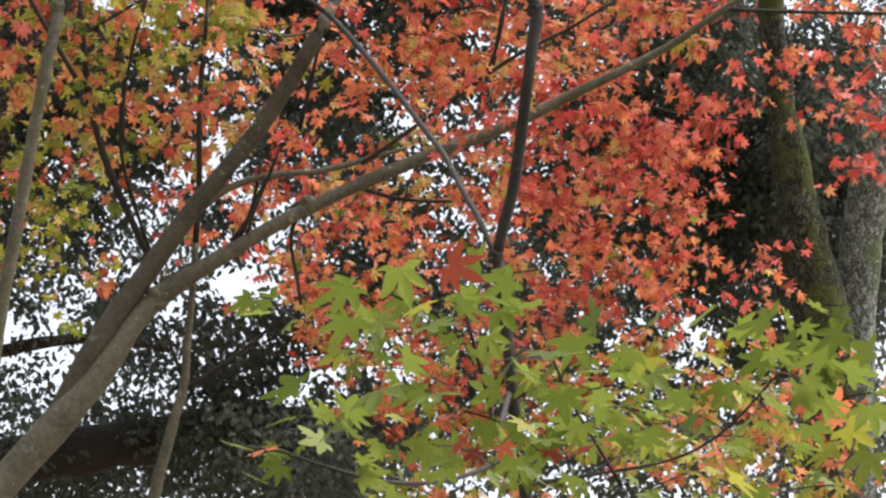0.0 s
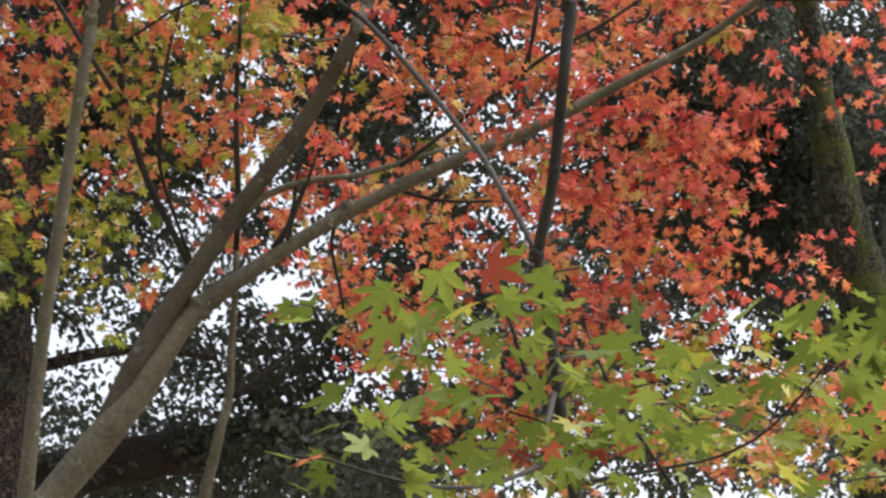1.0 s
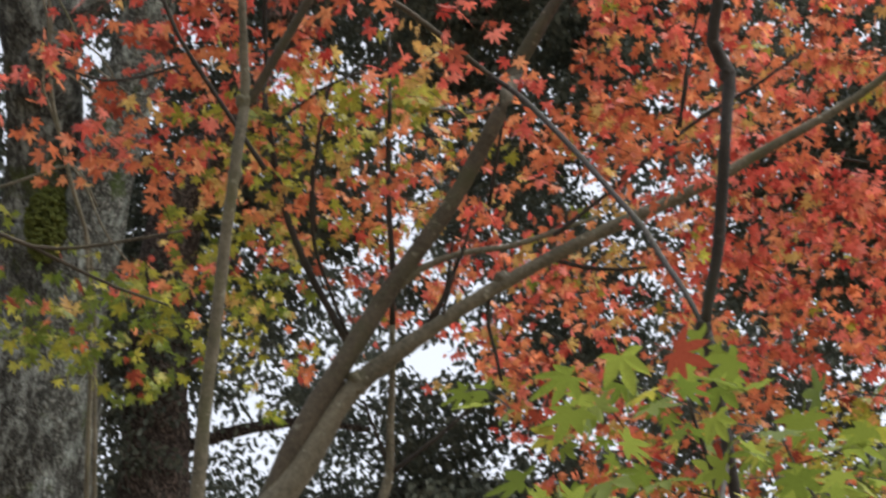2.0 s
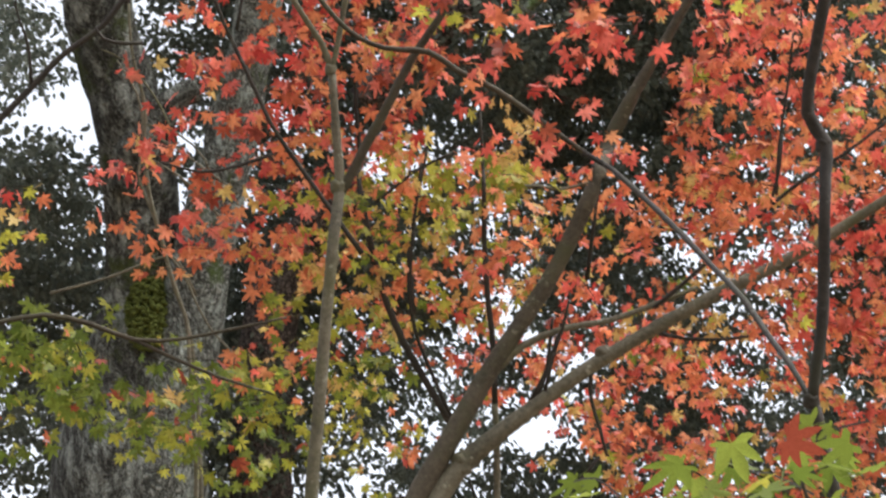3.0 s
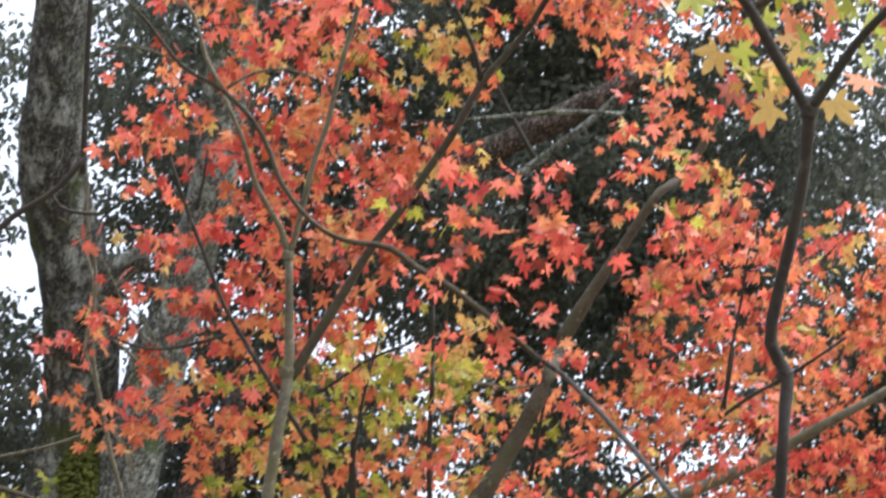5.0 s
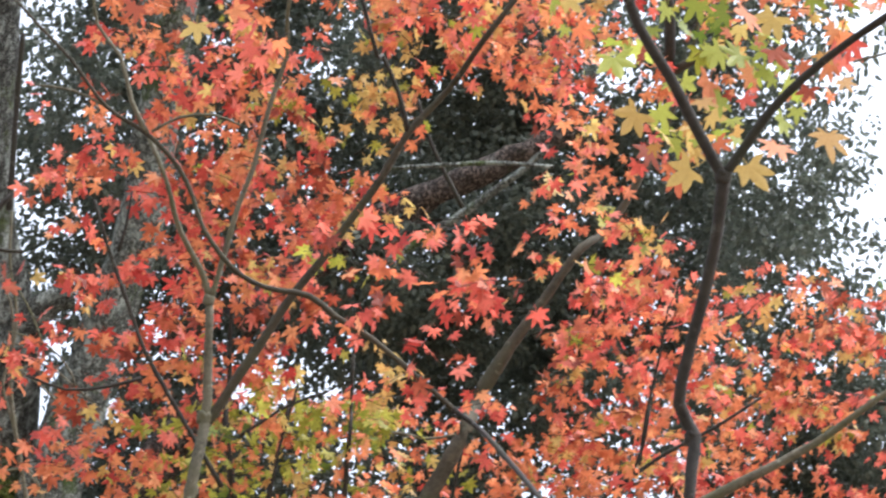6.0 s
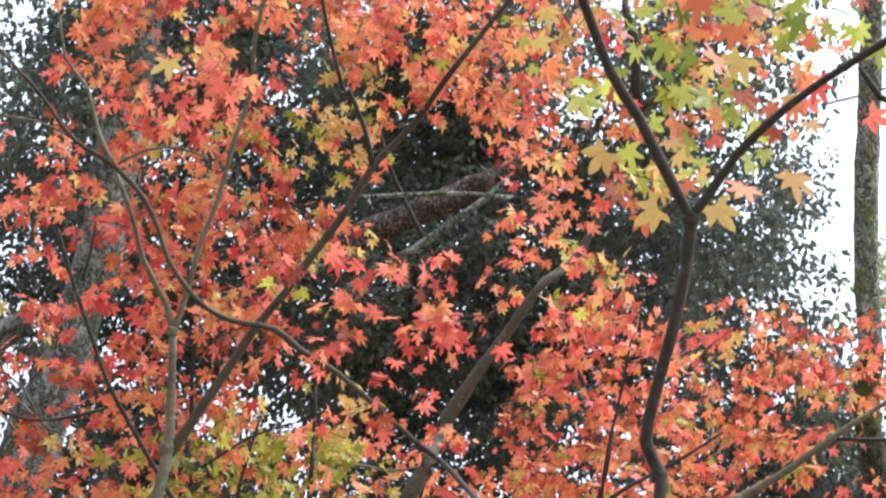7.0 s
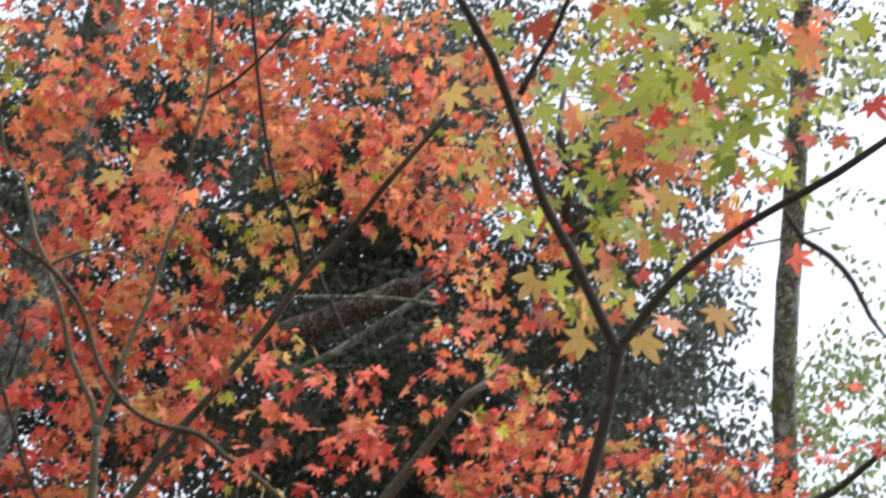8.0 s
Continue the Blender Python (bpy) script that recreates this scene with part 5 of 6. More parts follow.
crown_slender.spray((-1.31, 5.82, 4.19), 0.13, 0.11, "green", 0.97, 0.043, 0.30, single=0.06)
crown_slender.spray((0.12, 5.59, 5.65), 0.18, 0.14, "amber", 0.49, 0.043, 0.30, single=0.06)
crown_slender.spray((-0.82, 5.43, 4.68), 0.19, 0.12, "redorange", 1.06, 0.043, 0.30, single=0.06)
crown_slender.spray((-0.51, 5.96, 4.62), 0.16, 0.13, "redorange", 0.18, 0.043, 0.30, single=0.06)
crown_slender.spray((-0.77, 6.36, 4.66), 0.19, 0.12, "orange", 0.15, 0.043, 0.30, single=0.06)
crown_slender.spray((-0.39, 5.52, 5.01), 0.21, 0.19, "redorange", 1.00, 0.043, 0.30, single=0.06)
crown_slender.spray((-0.16, 5.88, 5.21), 0.23, 0.18, "orange", 0.27, 0.043, 0.30, single=0.06)
crown_slender.spray((0.03, 5.57, 4.54), 0.21, 0.19, "orange", 0.24, 0.043, 0.30, single=0.06)
crown_slender.spray((-0.24, 5.98, 4.61), 0.20, 0.18, "lime", 0.21, 0.043, 0.30, single=0.06)
crown_slender.spray((-1.20, 6.37, 4.51), 0.28, 0.12, "lime", 0.18, 0.043, 0.30, single=0.06)
crown_slender.spray((0.18, 3.76, 4.26), 0.12, 0.09, "red", 1.26, 0.041, 0.30, single=0.06)
crown_slender.spray((0.35, 4.00, 4.40), 0.10, 0.10, "red", 1.71, 0.041, 0.30, single=0.06)
crown_slender.spray((0.44, 4.33, 4.44), 0.07, 0.09, "red", 2.15, 0.041, 0.30, single=0.06)
crown_slender.spray((0.24, 4.01, 4.14), 0.09, 0.08, "red", 0.25, 0.041, 0.30, single=0.06)
crown_slender.spray((0.16, 4.19, 4.40), 0.12, 0.08, "redorange", 1.17, 0.041, 0.30, single=0.06)
crown_slender.spray((0.28, 3.70, 4.33), 0.12, 0.06, "red", 1.36, 0.041, 0.30, single=0.06)
crown_slender.spray((0.59, 3.96, 4.43), 0.10, 0.08, "redorange", 0.27, 0.041, 0.30, single=0.06)
crown_slender.spray((0.76, 4.15, 4.64), 0.10, 0.07, "amber", 0.10, 0.041, 0.30, single=0.06)
crown_slender.spray((-0.25, 5.28, 5.74), 0.51, 0.23, "redorange", 1.23, 0.043, 0.30, single=0.06)
crown_slender.spray((-0.60, 5.15, 5.71), 0.26, 0.13, "red", 0.56, 0.043, 0.30, single=0.06)
crown_slender.spray((-0.82, 5.46, 5.93), 0.19, 0.14, "red", 0.53, 0.043, 0.30, single=0.06)
crown_slender.spray((0.12, 5.44, 5.89), 0.23, 0.14, "amber", 0.71, 0.043, 0.30, single=0.06)
crown_slender.spray((0.81, 5.29, 5.81), 0.11, 0.25, "redorange", 0.18, 0.043, 0.30, single=0.06)
crown_slender.spray((1.00, 5.36, 5.51), 0.13, 0.15, "amber", 0.15, 0.043, 0.30, single=0.06)
crown_slender.spray((-0.15, 5.34, 5.50), 0.33, 0.17, "redorange", 0.24, 0.043, 0.30, single=0.06)
crown_slender.spray((0.88, 5.62, 5.69), 0.14, 0.14, "redorange", 0.10, 0.043, 0.30, single=0.06)
crown_slender.spray((-0.71, 5.13, 5.39), 0.19, 0.17, "red", 0.21, 0.043, 0.30, single=0.06)
crown_slender.spray((-0.59, 4.65, 6.11), 0.22, 0.17, "redorange", 1.56, 0.042, 0.30, single=0.06)
crown_slender.spray((-0.48, 5.05, 6.32), 0.18, 0.16, "orange", 1.36, 0.042, 0.30, single=0.06)
crown_slender.spray((-0.30, 5.27, 6.71), 0.32, 0.17, "redorange", 1.75, 0.042, 0.30, single=0.06)
crown_slender.spray((-0.53, 5.02, 6.03), 0.27, 0.16, "redorange", 1.56, 0.042, 0.30, single=0.06)
crown_slender.spray((-0.03, 5.07, 6.62), 0.31, 0.17, "redorange", 1.56, 0.042, 0.30, single=0.06)
crown_slender.spray((-0.19, 4.89, 5.86), 0.24, 0.13, "red", 1.10, 0.042, 0.30, single=0.06)
crown_slender.spray((0.12, 5.11, 6.27), 0.26, 0.18, "orange", 1.42, 0.042, 0.30, single=0.06)
crown_slender.spray((0.31, 5.13, 6.85), 0.42, 0.15, "redorange", 0.48, 0.042, 0.30, single=0.06)
crown_slender.spray((-0.03, 5.16, 5.87), 0.25, 0.14, "limeorange", 0.70, 0.042, 0.30, single=0.06)
crown_slender.spray((0.53, 5.14, 6.51), 0.29, 0.22, "redorange", 0.33, 0.042, 0.30, single=0.06)
crown_slender.spray((-0.16, 4.81, 5.98), 0.19, 0.13, "redorange", 1.12, 0.042, 0.30, single=0.06)
crown_slender.spray((0.15, 5.27, 6.07), 0.21, 0.16, "amber", 1.53, 0.042, 0.30, single=0.06)
crown_slender.spray((0.33, 5.25, 6.73), 0.37, 0.25, "orange", 1.79, 0.042, 0.30, single=0.06)
crown_slender.spray((0.42, 4.99, 6.06), 0.29, 0.18, "orange", 1.95, 0.042, 0.30, single=0.06)
crown_slender.spray((0.76, 5.24, 6.37), 0.33, 0.22, "orange", 1.56, 0.042, 0.30, single=0.06)
crown_slender.spray((0.78, 5.02, 5.63), 0.17, 0.17, "redorange", 1.15, 0.042, 0.30, single=0.06)
crown_slender.spray((0.95, 5.49, 5.67), 0.16, 0.12, "amber", 0.91, 0.042, 0.30, single=0.06)
crown_slender.spray((0.79, 5.47, 5.53), 0.14, 0.11, "red", 0.38, 0.042, 0.30, single=0.06)
crown_slender.spray((0.35, 5.07, 5.14), 0.21, 0.15, "red", 0.27, 0.042, 0.30, single=0.06)
crown_slender.spray((-0.31, 5.49, 6.13), 0.29, 0.22, "redorange", 0.71, 0.042, 0.30, single=0.06)
crown_slender.spray((0.01, 4.75, 6.04), 0.24, 0.13, "redorange", 0.18, 0.042, 0.30, single=0.06)
crown_slender.spray((0.69, 5.24, 6.06), 0.21, 0.14, "redorange", 1.36, 0.042, 0.30, single=0.06)
crown_slender.spray((-0.49, 5.28, 5.85), 0.27, 0.21, "red", 0.27, 0.042, 0.30, single=0.06)
crown_slender.spray((-0.23, 5.34, 5.65), 0.33, 0.25, "redorange", 0.73, 0.042, 0.30, single=0.06)
crown_slender.spray((-0.50, 5.35, 5.43), 0.27, 0.24, "red", 0.30, 0.042, 0.30, single=0.06)
crown_slender.spray((-0.05, 4.89, 5.08), 0.24, 0.18, "redorange", 0.24, 0.042, 0.30, single=0.06)
crown_slender.spray((0.36, 5.50, 5.77), 0.14, 0.10, "red", 0.97, 0.042, 0.30, single=0.06)
crown_slender.spray((0.59, 3.32, 5.01), 0.18, 0.11, "orange", 1.17, 0.031, 0.30, single=0.06)
crown_slender.spray((0.76, 3.45, 5.29), 0.24, 0.09, "amber", 1.02, 0.031, 0.30, single=0.06)
crown_slender.spray((1.03, 3.68, 5.44), 0.29, 0.15, "limeorange", 1.23, 0.031, 0.30, single=0.06)
crown_slender.spray((1.14, 3.31, 5.10), 0.25, 0.12, "lime", 0.34, 0.031, 0.30, single=0.06)
crown_slender.spray((1.06, 3.70, 5.18), 0.21, 0.11, "limeorange", 1.17, 0.031, 0.30, single=0.06)
crown_slender.spray((0.87, 3.48, 4.77), 0.18, 0.10, "redorange", 1.17, 0.031, 0.30, single=0.06)
crown_slender.spray((0.61, 3.65, 5.12), 0.15, 0.12, "orange", 1.56, 0.031, 0.30, single=0.06)
crown_slender.spray((0.43, 3.74, 5.50), 0.20, 0.11, "orange", 1.53, 0.031, 0.30, single=0.06)
crown_slender.spray((0.65, 3.75, 4.75), 0.15, 0.10, "orange", 1.17, 0.031, 0.30, single=0.06)
crown_slender.spray((0.82, 4.03, 4.85), 0.12, 0.11, "redorange", 0.82, 0.031, 0.30, single=0.06)
crown_slender.spray((1.05, 3.46, 4.73), 0.11, 0.08, "limeorange", 0.78, 0.031, 0.30, single=0.06)
crown_slender.close("scarlet, orange and yellow-green maple leaves")

sapling = tree("sapling", "slim bare grey sapling among the maples", group="")
limb(sapling, "trunk", BARK_PALE, [(0.040, 6.313, -0.250, 0.0287), (0.044, 6.263, 1.925, 0.0250), (0.057, 6.105, 2.995, 0.0220), (0.107, 5.966, 3.489, 0.0191), (0.130, 5.922, 3.618, 0.0176), (0.153, 5.878, 3.738, 0.0162), (0.172, 5.850, 3.810, 0.0147), (0.171, 5.807, 3.920, 0.0110), (0.174, 5.740, 4.077, 0.0103), (0.171, 5.677, 4.216, 0.0095)], "thin bare upright stem")
limb(sapling, "limb", BARK_DARK, [(0.177, 5.850, 3.810, 0.0088), (0.260, 5.824, 3.870, 0.0066), (0.371, 5.785, 3.955, 0.0059), (0.480, 5.732, 4.062, 0.0051)], "thin twig")
limb(sapling, "limb", BARK_DARK, [(0.171, 5.844, 3.826, 0.0059), (0.129, 5.809, 3.918, 0.0051), (0.088, 5.771, 4.009, 0.0044)], "thin twig")

shrub = tree("bare_shrub", "thin leafless shrub with pale grey twigs", "shrub")
limb(shrub, "trunk", BARK_PALE, [(-0.868, 7.359, -0.250, 0.0141), (-0.868, 7.309, 3.041, 0.0122), (-0.867, 6.937, 4.316, 0.0096), (-0.867, 6.831, 4.573, 0.0079), (-0.885, 6.677, 4.899, 0.0070), (-0.895, 6.622, 5.006, 0.0079), (-0.936, 6.561, 5.111, 0.0079), (-0.976, 6.479, 5.250, 0.0079), (-1.015, 6.394, 5.387, 0.0079), (-1.031, 6.308, 5.523, 0.0070), (-1.024, 6.223, 5.660, 0.0061), (-1.062, 6.118, 5.806, 0.0052), (-1.069, 6.013, 5.953, 0.0044)], "pale climbing stem")
limb(shrub, "limb", BARK_PALE, [(-1.367, 6.511, 5.062, 0.0052), (-1.172, 6.517, 5.122, 0.0052), (-0.976, 6.508, 5.197, 0.0052), (-0.916, 6.525, 5.183, 0.0044), (-0.856, 6.588, 5.080, 0.0044)], "pale bare twig")
limb(shrub, "limb", BARK_PALE, [(-0.758, 7.550, 2.029, 0.0124), (-0.831, 7.282, 3.609, 0.0106), (-0.861, 6.956, 4.539, 0.0080), (-0.873, 6.822, 4.834, 0.0071), (-0.897, 6.730, 5.016, 0.0071), (-0.938, 6.659, 5.140, 0.0062), (-0.979, 6.586, 5.263, 0.0062), (-1.019, 6.511, 5.385, 0.0062), (-1.065, 6.443, 5.487, 0.0053), (-1.044, 6.360, 5.627, 0.0053), (-1.063, 6.280, 5.746, 0.0044), (-1.130, 6.204, 5.841, 0.0035)], "pale thin hanging stem")
limb(shrub, "limb", BARK_PALE, [(-1.044, 6.360, 5.627, 0.0035), (-0.948, 6.392, 5.600, 0.0035), (-0.843, 6.446, 5.537, 0.0035), (-0.706, 6.511, 5.456, 0.0027)], "thin pale twig")
limb(shrub, "limb", BARK_PALE, [(-0.979, 6.586, 5.263, 0.0044), (-0.918, 6.628, 5.204, 0.0044), (-0.871, 6.685, 5.108, 0.0035), (-0.816, 6.738, 5.020, 0.0035), (-0.724, 6.792, 4.933, 0.0027)], "thin pale twig")
limb(shrub, "limb", BARK_PALE, [(-0.727, 6.396, 5.249, 0.0043), (-0.845, 6.315, 5.363, 0.0043), (-0.943, 6.264, 5.425, 0.0035), (-1.021, 6.234, 5.454, 0.0026)], "fine bare twig")
limb(shrub, "limb", BARK_PALE, [(-0.766, 6.353, 5.316, 0.0035), (-0.805, 6.267, 5.451, 0.0035), (-0.903, 6.205, 5.529, 0.0035), (-1.040, 6.169, 5.553, 0.0026)], "fine bare twig")
limb(shrub, "limb", BARK_PALE, [(-0.903, 6.216, 5.513, 0.0035), (-0.981, 6.121, 5.641, 0.0035), (-1.077, 6.044, 5.732, 0.0026), (-1.154, 6.012, 5.758, 0.0026)], "fine bare twig")
limb(shrub, "limb", BARK_DARK, [(-1.008, 6.018, 5.786, 0.0069), (-1.076, 6.010, 5.780, 0.0069), (-1.143, 5.993, 5.788, 0.0060), (-1.172, 5.965, 5.820, 0.0043)], "short bare twig")

young = tree("maple_tree", "young maple with dark crooked stem and green to yellow leaves", group="maples")
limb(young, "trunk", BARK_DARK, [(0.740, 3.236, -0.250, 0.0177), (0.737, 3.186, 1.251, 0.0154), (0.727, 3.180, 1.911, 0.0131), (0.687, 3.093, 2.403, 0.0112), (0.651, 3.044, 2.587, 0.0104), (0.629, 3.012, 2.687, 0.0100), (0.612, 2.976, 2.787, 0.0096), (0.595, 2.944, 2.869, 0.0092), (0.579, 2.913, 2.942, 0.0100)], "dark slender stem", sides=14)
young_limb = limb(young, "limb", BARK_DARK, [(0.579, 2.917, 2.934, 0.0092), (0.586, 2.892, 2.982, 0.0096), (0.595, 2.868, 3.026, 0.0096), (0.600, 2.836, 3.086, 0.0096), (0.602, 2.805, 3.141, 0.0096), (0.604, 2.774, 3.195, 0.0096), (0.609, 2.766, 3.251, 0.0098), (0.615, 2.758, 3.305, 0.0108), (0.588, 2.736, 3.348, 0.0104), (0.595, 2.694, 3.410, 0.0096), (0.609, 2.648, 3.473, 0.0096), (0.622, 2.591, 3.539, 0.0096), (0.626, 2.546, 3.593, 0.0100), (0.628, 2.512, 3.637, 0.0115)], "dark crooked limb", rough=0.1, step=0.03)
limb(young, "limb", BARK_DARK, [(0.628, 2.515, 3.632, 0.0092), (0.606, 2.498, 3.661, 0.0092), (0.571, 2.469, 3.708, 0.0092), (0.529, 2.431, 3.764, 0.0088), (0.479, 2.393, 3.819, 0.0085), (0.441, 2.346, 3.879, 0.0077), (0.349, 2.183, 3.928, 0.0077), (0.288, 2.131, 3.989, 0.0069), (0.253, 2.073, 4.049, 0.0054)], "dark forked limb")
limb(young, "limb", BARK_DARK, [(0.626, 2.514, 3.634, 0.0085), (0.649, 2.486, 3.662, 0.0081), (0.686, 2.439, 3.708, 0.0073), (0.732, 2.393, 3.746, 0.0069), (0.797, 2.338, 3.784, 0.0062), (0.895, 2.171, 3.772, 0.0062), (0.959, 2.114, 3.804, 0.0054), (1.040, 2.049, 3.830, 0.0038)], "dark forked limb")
limb(young, "limb", BARK_DARK, [(0.401, 2.216, 3.884, 0.0054), (0.417, 2.182, 3.916, 0.0046), (0.439, 2.140, 3.954, 0.0042), (0.453, 2.098, 3.991, 0.0035), (0.463, 2.044, 4.039, 0.0023)], "thin dark twig")
limb(young, "limb", BARK_DARK, [(0.888, 2.324, 3.760, 0.0055), (0.934, 2.327, 3.735, 0.0052), (0.973, 2.341, 3.700, 0.0048), (1.005, 2.365, 3.655, 0.0040), (1.034, 2.377, 3.624, 0.0024)], "thin drooping twig")
limb(young, "limb", BARK_DARK, [(0.829, 2.232, 3.733, 0.0038), (0.845, 2.242, 3.715, 0.0046), (0.865, 2.253, 3.693, 0.0050)], "thin dark twig")
limb(young, "limb", BARK_DARK, [(0.791, 3.623, 4.799, 0.0128), (0.777, 3.527, 4.913, 0.0128), (0.746, 3.479, 4.974, 0.0093), (0.774, 3.538, 5.200, 0.0061)], "thin dark limb")
limb(young, "limb", BARK_BROWN, [(0.792, 3.627, 4.794, 0.0105), (0.853, 3.591, 4.819, 0.0093), (0.914, 3.554, 4.844, 0.0076), (0.986, 3.505, 4.878, 0.0052)], "thin limb")
# Lower part of the arch limb: BARK_DARK puts its shade into the colour.
limb(young, "limb", BARK_DARK, [(0.578, 2.931, 2.950, 0.0043), (0.566, 2.985, 3.030, 0.0050), (0.563, 3.144, 3.165, 0.0052), (0.558, 3.339, 3.338, 0.0056), (0.543, 3.578, 3.536, 0.0060), (0.514, 3.810, 3.747, 0.0065), (0.476, 4.039, 3.960, 0.0066), (0.425, 4.223, 4.148, 0.0065), (0.364, 4.248, 4.212, 0.0062)], "shaded lower part of the arching brown limb", step=0.03)
young_arch = limb(young, "limb", BARK_BROWN, [(0.364, 4.248, 4.212, 0.0062), (0.292, 4.223, 4.261, 0.0069), (0.157, 4.175, 4.348, 0.0069), (0.062, 4.149, 4.390, 0.0077), (-0.005, 4.124, 4.427, 0.0080), (-0.113, 4.116, 4.437, 0.0065), (-0.194, 4.090, 4.469, 0.0065), (-0.270, 4.054, 4.551, 0.0061), (-0.303, 4.027, 4.624, 0.0062), (-0.345, 3.983, 4.680, 0.0062), (-0.422, 3.936, 4.732, 0.0062), (-0.522, 3.894, 4.771, 0.0050), (-0.608, 3.824, 4.843, 0.0042), (-0.678, 3.774, 4.888, 0.0038), (-0.760, 3.714, 4.940, 0.0031)], "long arching brown limb", step=0.03)
# Knot added to cover the join between the two tones of this limb.
knot(young_arch, (0.364, 4.248, 4.212), 0.0085, BARK_DARK)
limb(young, "limb", BARK_PALE, [(-0.422, 3.936, 4.732, 0.0071), (-0.464, 3.886, 4.789, 0.0059), (-0.498, 3.818, 4.868, 0.0047), (-0.556, 3.769, 4.917, 0.0041), (-0.576, 3.703, 4.989, 0.0035)], "thin pale twig")
limb(young, "limb", BARK_PALE, [(-0.412, 3.933, 4.737, 0.0035), (-0.348, 3.912, 4.771, 0.0035), (-0.268, 3.908, 4.784, 0.0035), (-0.199, 3.923, 4.770, 0.0029)], "thin pale twig")
limb(young, "limb", BARK_PALE, [(-0.522, 3.894, 4.771, 0.0035), (-0.603, 3.866, 4.791, 0.0029), (-0.695, 3.854, 4.788, 0.0029)], "thin pale twig")
limb(young, "limb", BARK_DARK, [(0.635, 3.080, 2.790, 0.0055), (0.532, 2.649, 2.548, 0.0037), (0.414, 2.083, 2.380, 0.0024), (0.395, 2.065, 2.432, 0.0021), (0.337, 1.781, 2.346, 0.0014), (0.324, 1.770, 2.375, 0.0012)], "thin leafy twig")
limb(young, "limb", BARK_DARK, [(0.664, 3.132, 2.636, 0.0040), (0.640, 2.500, 2.440, 0.0024), (0.610, 2.050, 2.300, 0.0016), (0.612, 1.850, 2.262, 0.0013), (0.621, 1.700, 2.266, 0.0010)], "thin leafy twig")
limb(young, "limb", BARK_DARK, [(0.520, 1.904, 2.216, 0.0020), (0.490, 1.895, 2.259, 0.0017), (0.459, 1.884, 2.307, 0.0015), (0.433, 1.867, 2.360, 0.0012)], "thin leafy twig")
limb(young, "limb", BARK_DARK, [(0.652, 3.116, 2.687, 0.0048), (0.414, 2.309, 2.352, 0.0026), (0.270, 1.948, 2.221, 0.0020), (0.184, 1.948, 2.244, 0.0015), (0.127, 1.950, 2.247, 0.0012)], "thin leafy twig")
knot(young_limb, (0.613, 2.759, 3.303), 0.0135, BARK_DARK)
knot(young_limb, (0.628, 2.513, 3.635), 0.0145, BARK_DARK)
knot(young_limb, (0.579, 2.915, 2.938), 0.0135, BARK_DARK)
limb(young, "limb", BARK_PALE, [(0.804, 2.357, 3.758, 0.0020), (0.870, 2.327, 3.765, 0.0020), (0.928, 2.298, 3.772, 0.0016)], "thin pale twig")
crown_young = Crown(young, 23, MAPLE, BARK_DARK, 420)
crown_young.spray((0.35, 2.60, 2.52), 0.13, 0.05, "neargreen", 1.00, 0.040, 0.25, single=1.0, per=4, lean=0.2, hang=0.2)
crown_young.spray((0.53, 2.76, 2.55), 0.13, 0.06, "neargreen", 1.20, 0.040, 0.25, single=1.0, per=4, lean=0.2, hang=0.2)
crown_young.spray((0.72, 2.86, 2.69), 0.14, 0.09, "neargreen", 1.00, 0.040, 0.25, single=1.0, per=4, lean=0.2, hang=0.2)
crown_young.spray((0.81, 2.57, 2.60), 0.13, 0.06, "neargreen", 1.20, 0.040, 0.25, single=1.0, per=4, lean=0.2, hang=0.2)
crown_young.spray((0.99, 2.69, 2.67), 0.14, 0.07, "neargreen", 1.20, 0.040, 0.25, single=1.0, per=4, lean=0.2, hang=0.2)
crown_young.spray((0.90, 2.50, 2.46), 0.14, 0.05, "neargreen", 1.40, 0.040, 0.25, single=1.0, per=4, lean=0.2, hang=0.2)
crown_young.spray((0.76, 2.71, 2.53), 0.13, 0.05, "neargreen", 1.20, 0.040, 0.25, single=1.0, per=4, lean=0.2, hang=0.2)
crown_young.spray((0.42, 2.89, 2.76), 0.13, 0.07, "neargreen", 0.80, 0.040, 0.25, single=1.0, per=4, lean=0.2, hang=0.2)
crown_young.spray((0.60, 2.77, 4.35), 0.09, 0.06, "nearlime", 0.70, 0.042, 0.30, single=1.0, per=4)
crown_young.spray((0.67, 2.62, 4.49), 0.11, 0.06, "nearlime", 0.70, 0.042, 0.30, single=1.0, per=4)
crown_young.spray((0.88, 2.76, 4.67), 0.12, 0.06, "nearlime", 0.70, 0.042, 0.30, single=1.0, per=4)
crown_young.spray((0.88, 3.05, 4.76), 0.15, 0.07, "nearlime", 0.70, 0.042, 0.30, single=1.0, per=4)
crown_young.spray((1.04, 2.93, 4.63), 0.10, 0.07, "nearlime", 0.70, 0.042, 0.30, single=1.0, per=4)
crown_young.spray((0.95, 2.56, 4.46), 0.11, 0.07, "nearlime", 0.70, 0.042, 0.30, single=1.0, per=4)
crown_young.spray((1.16, 2.70, 4.62), 0.08, 0.06, "nearlime", 0.70, 0.042, 0.30, single=1.0, per=4)
crown_young.spray((0.96, 3.12, 4.65), 0.10, 0.06, "nearlime", 0.70, 0.042, 0.30, single=1.0, per=4)
stray_leaf(crown_young, (-0.232, 2.658, 3.983), 0.044, "amber", (0.1, 0.2, -1), (0.1, 0.9, 0.4))
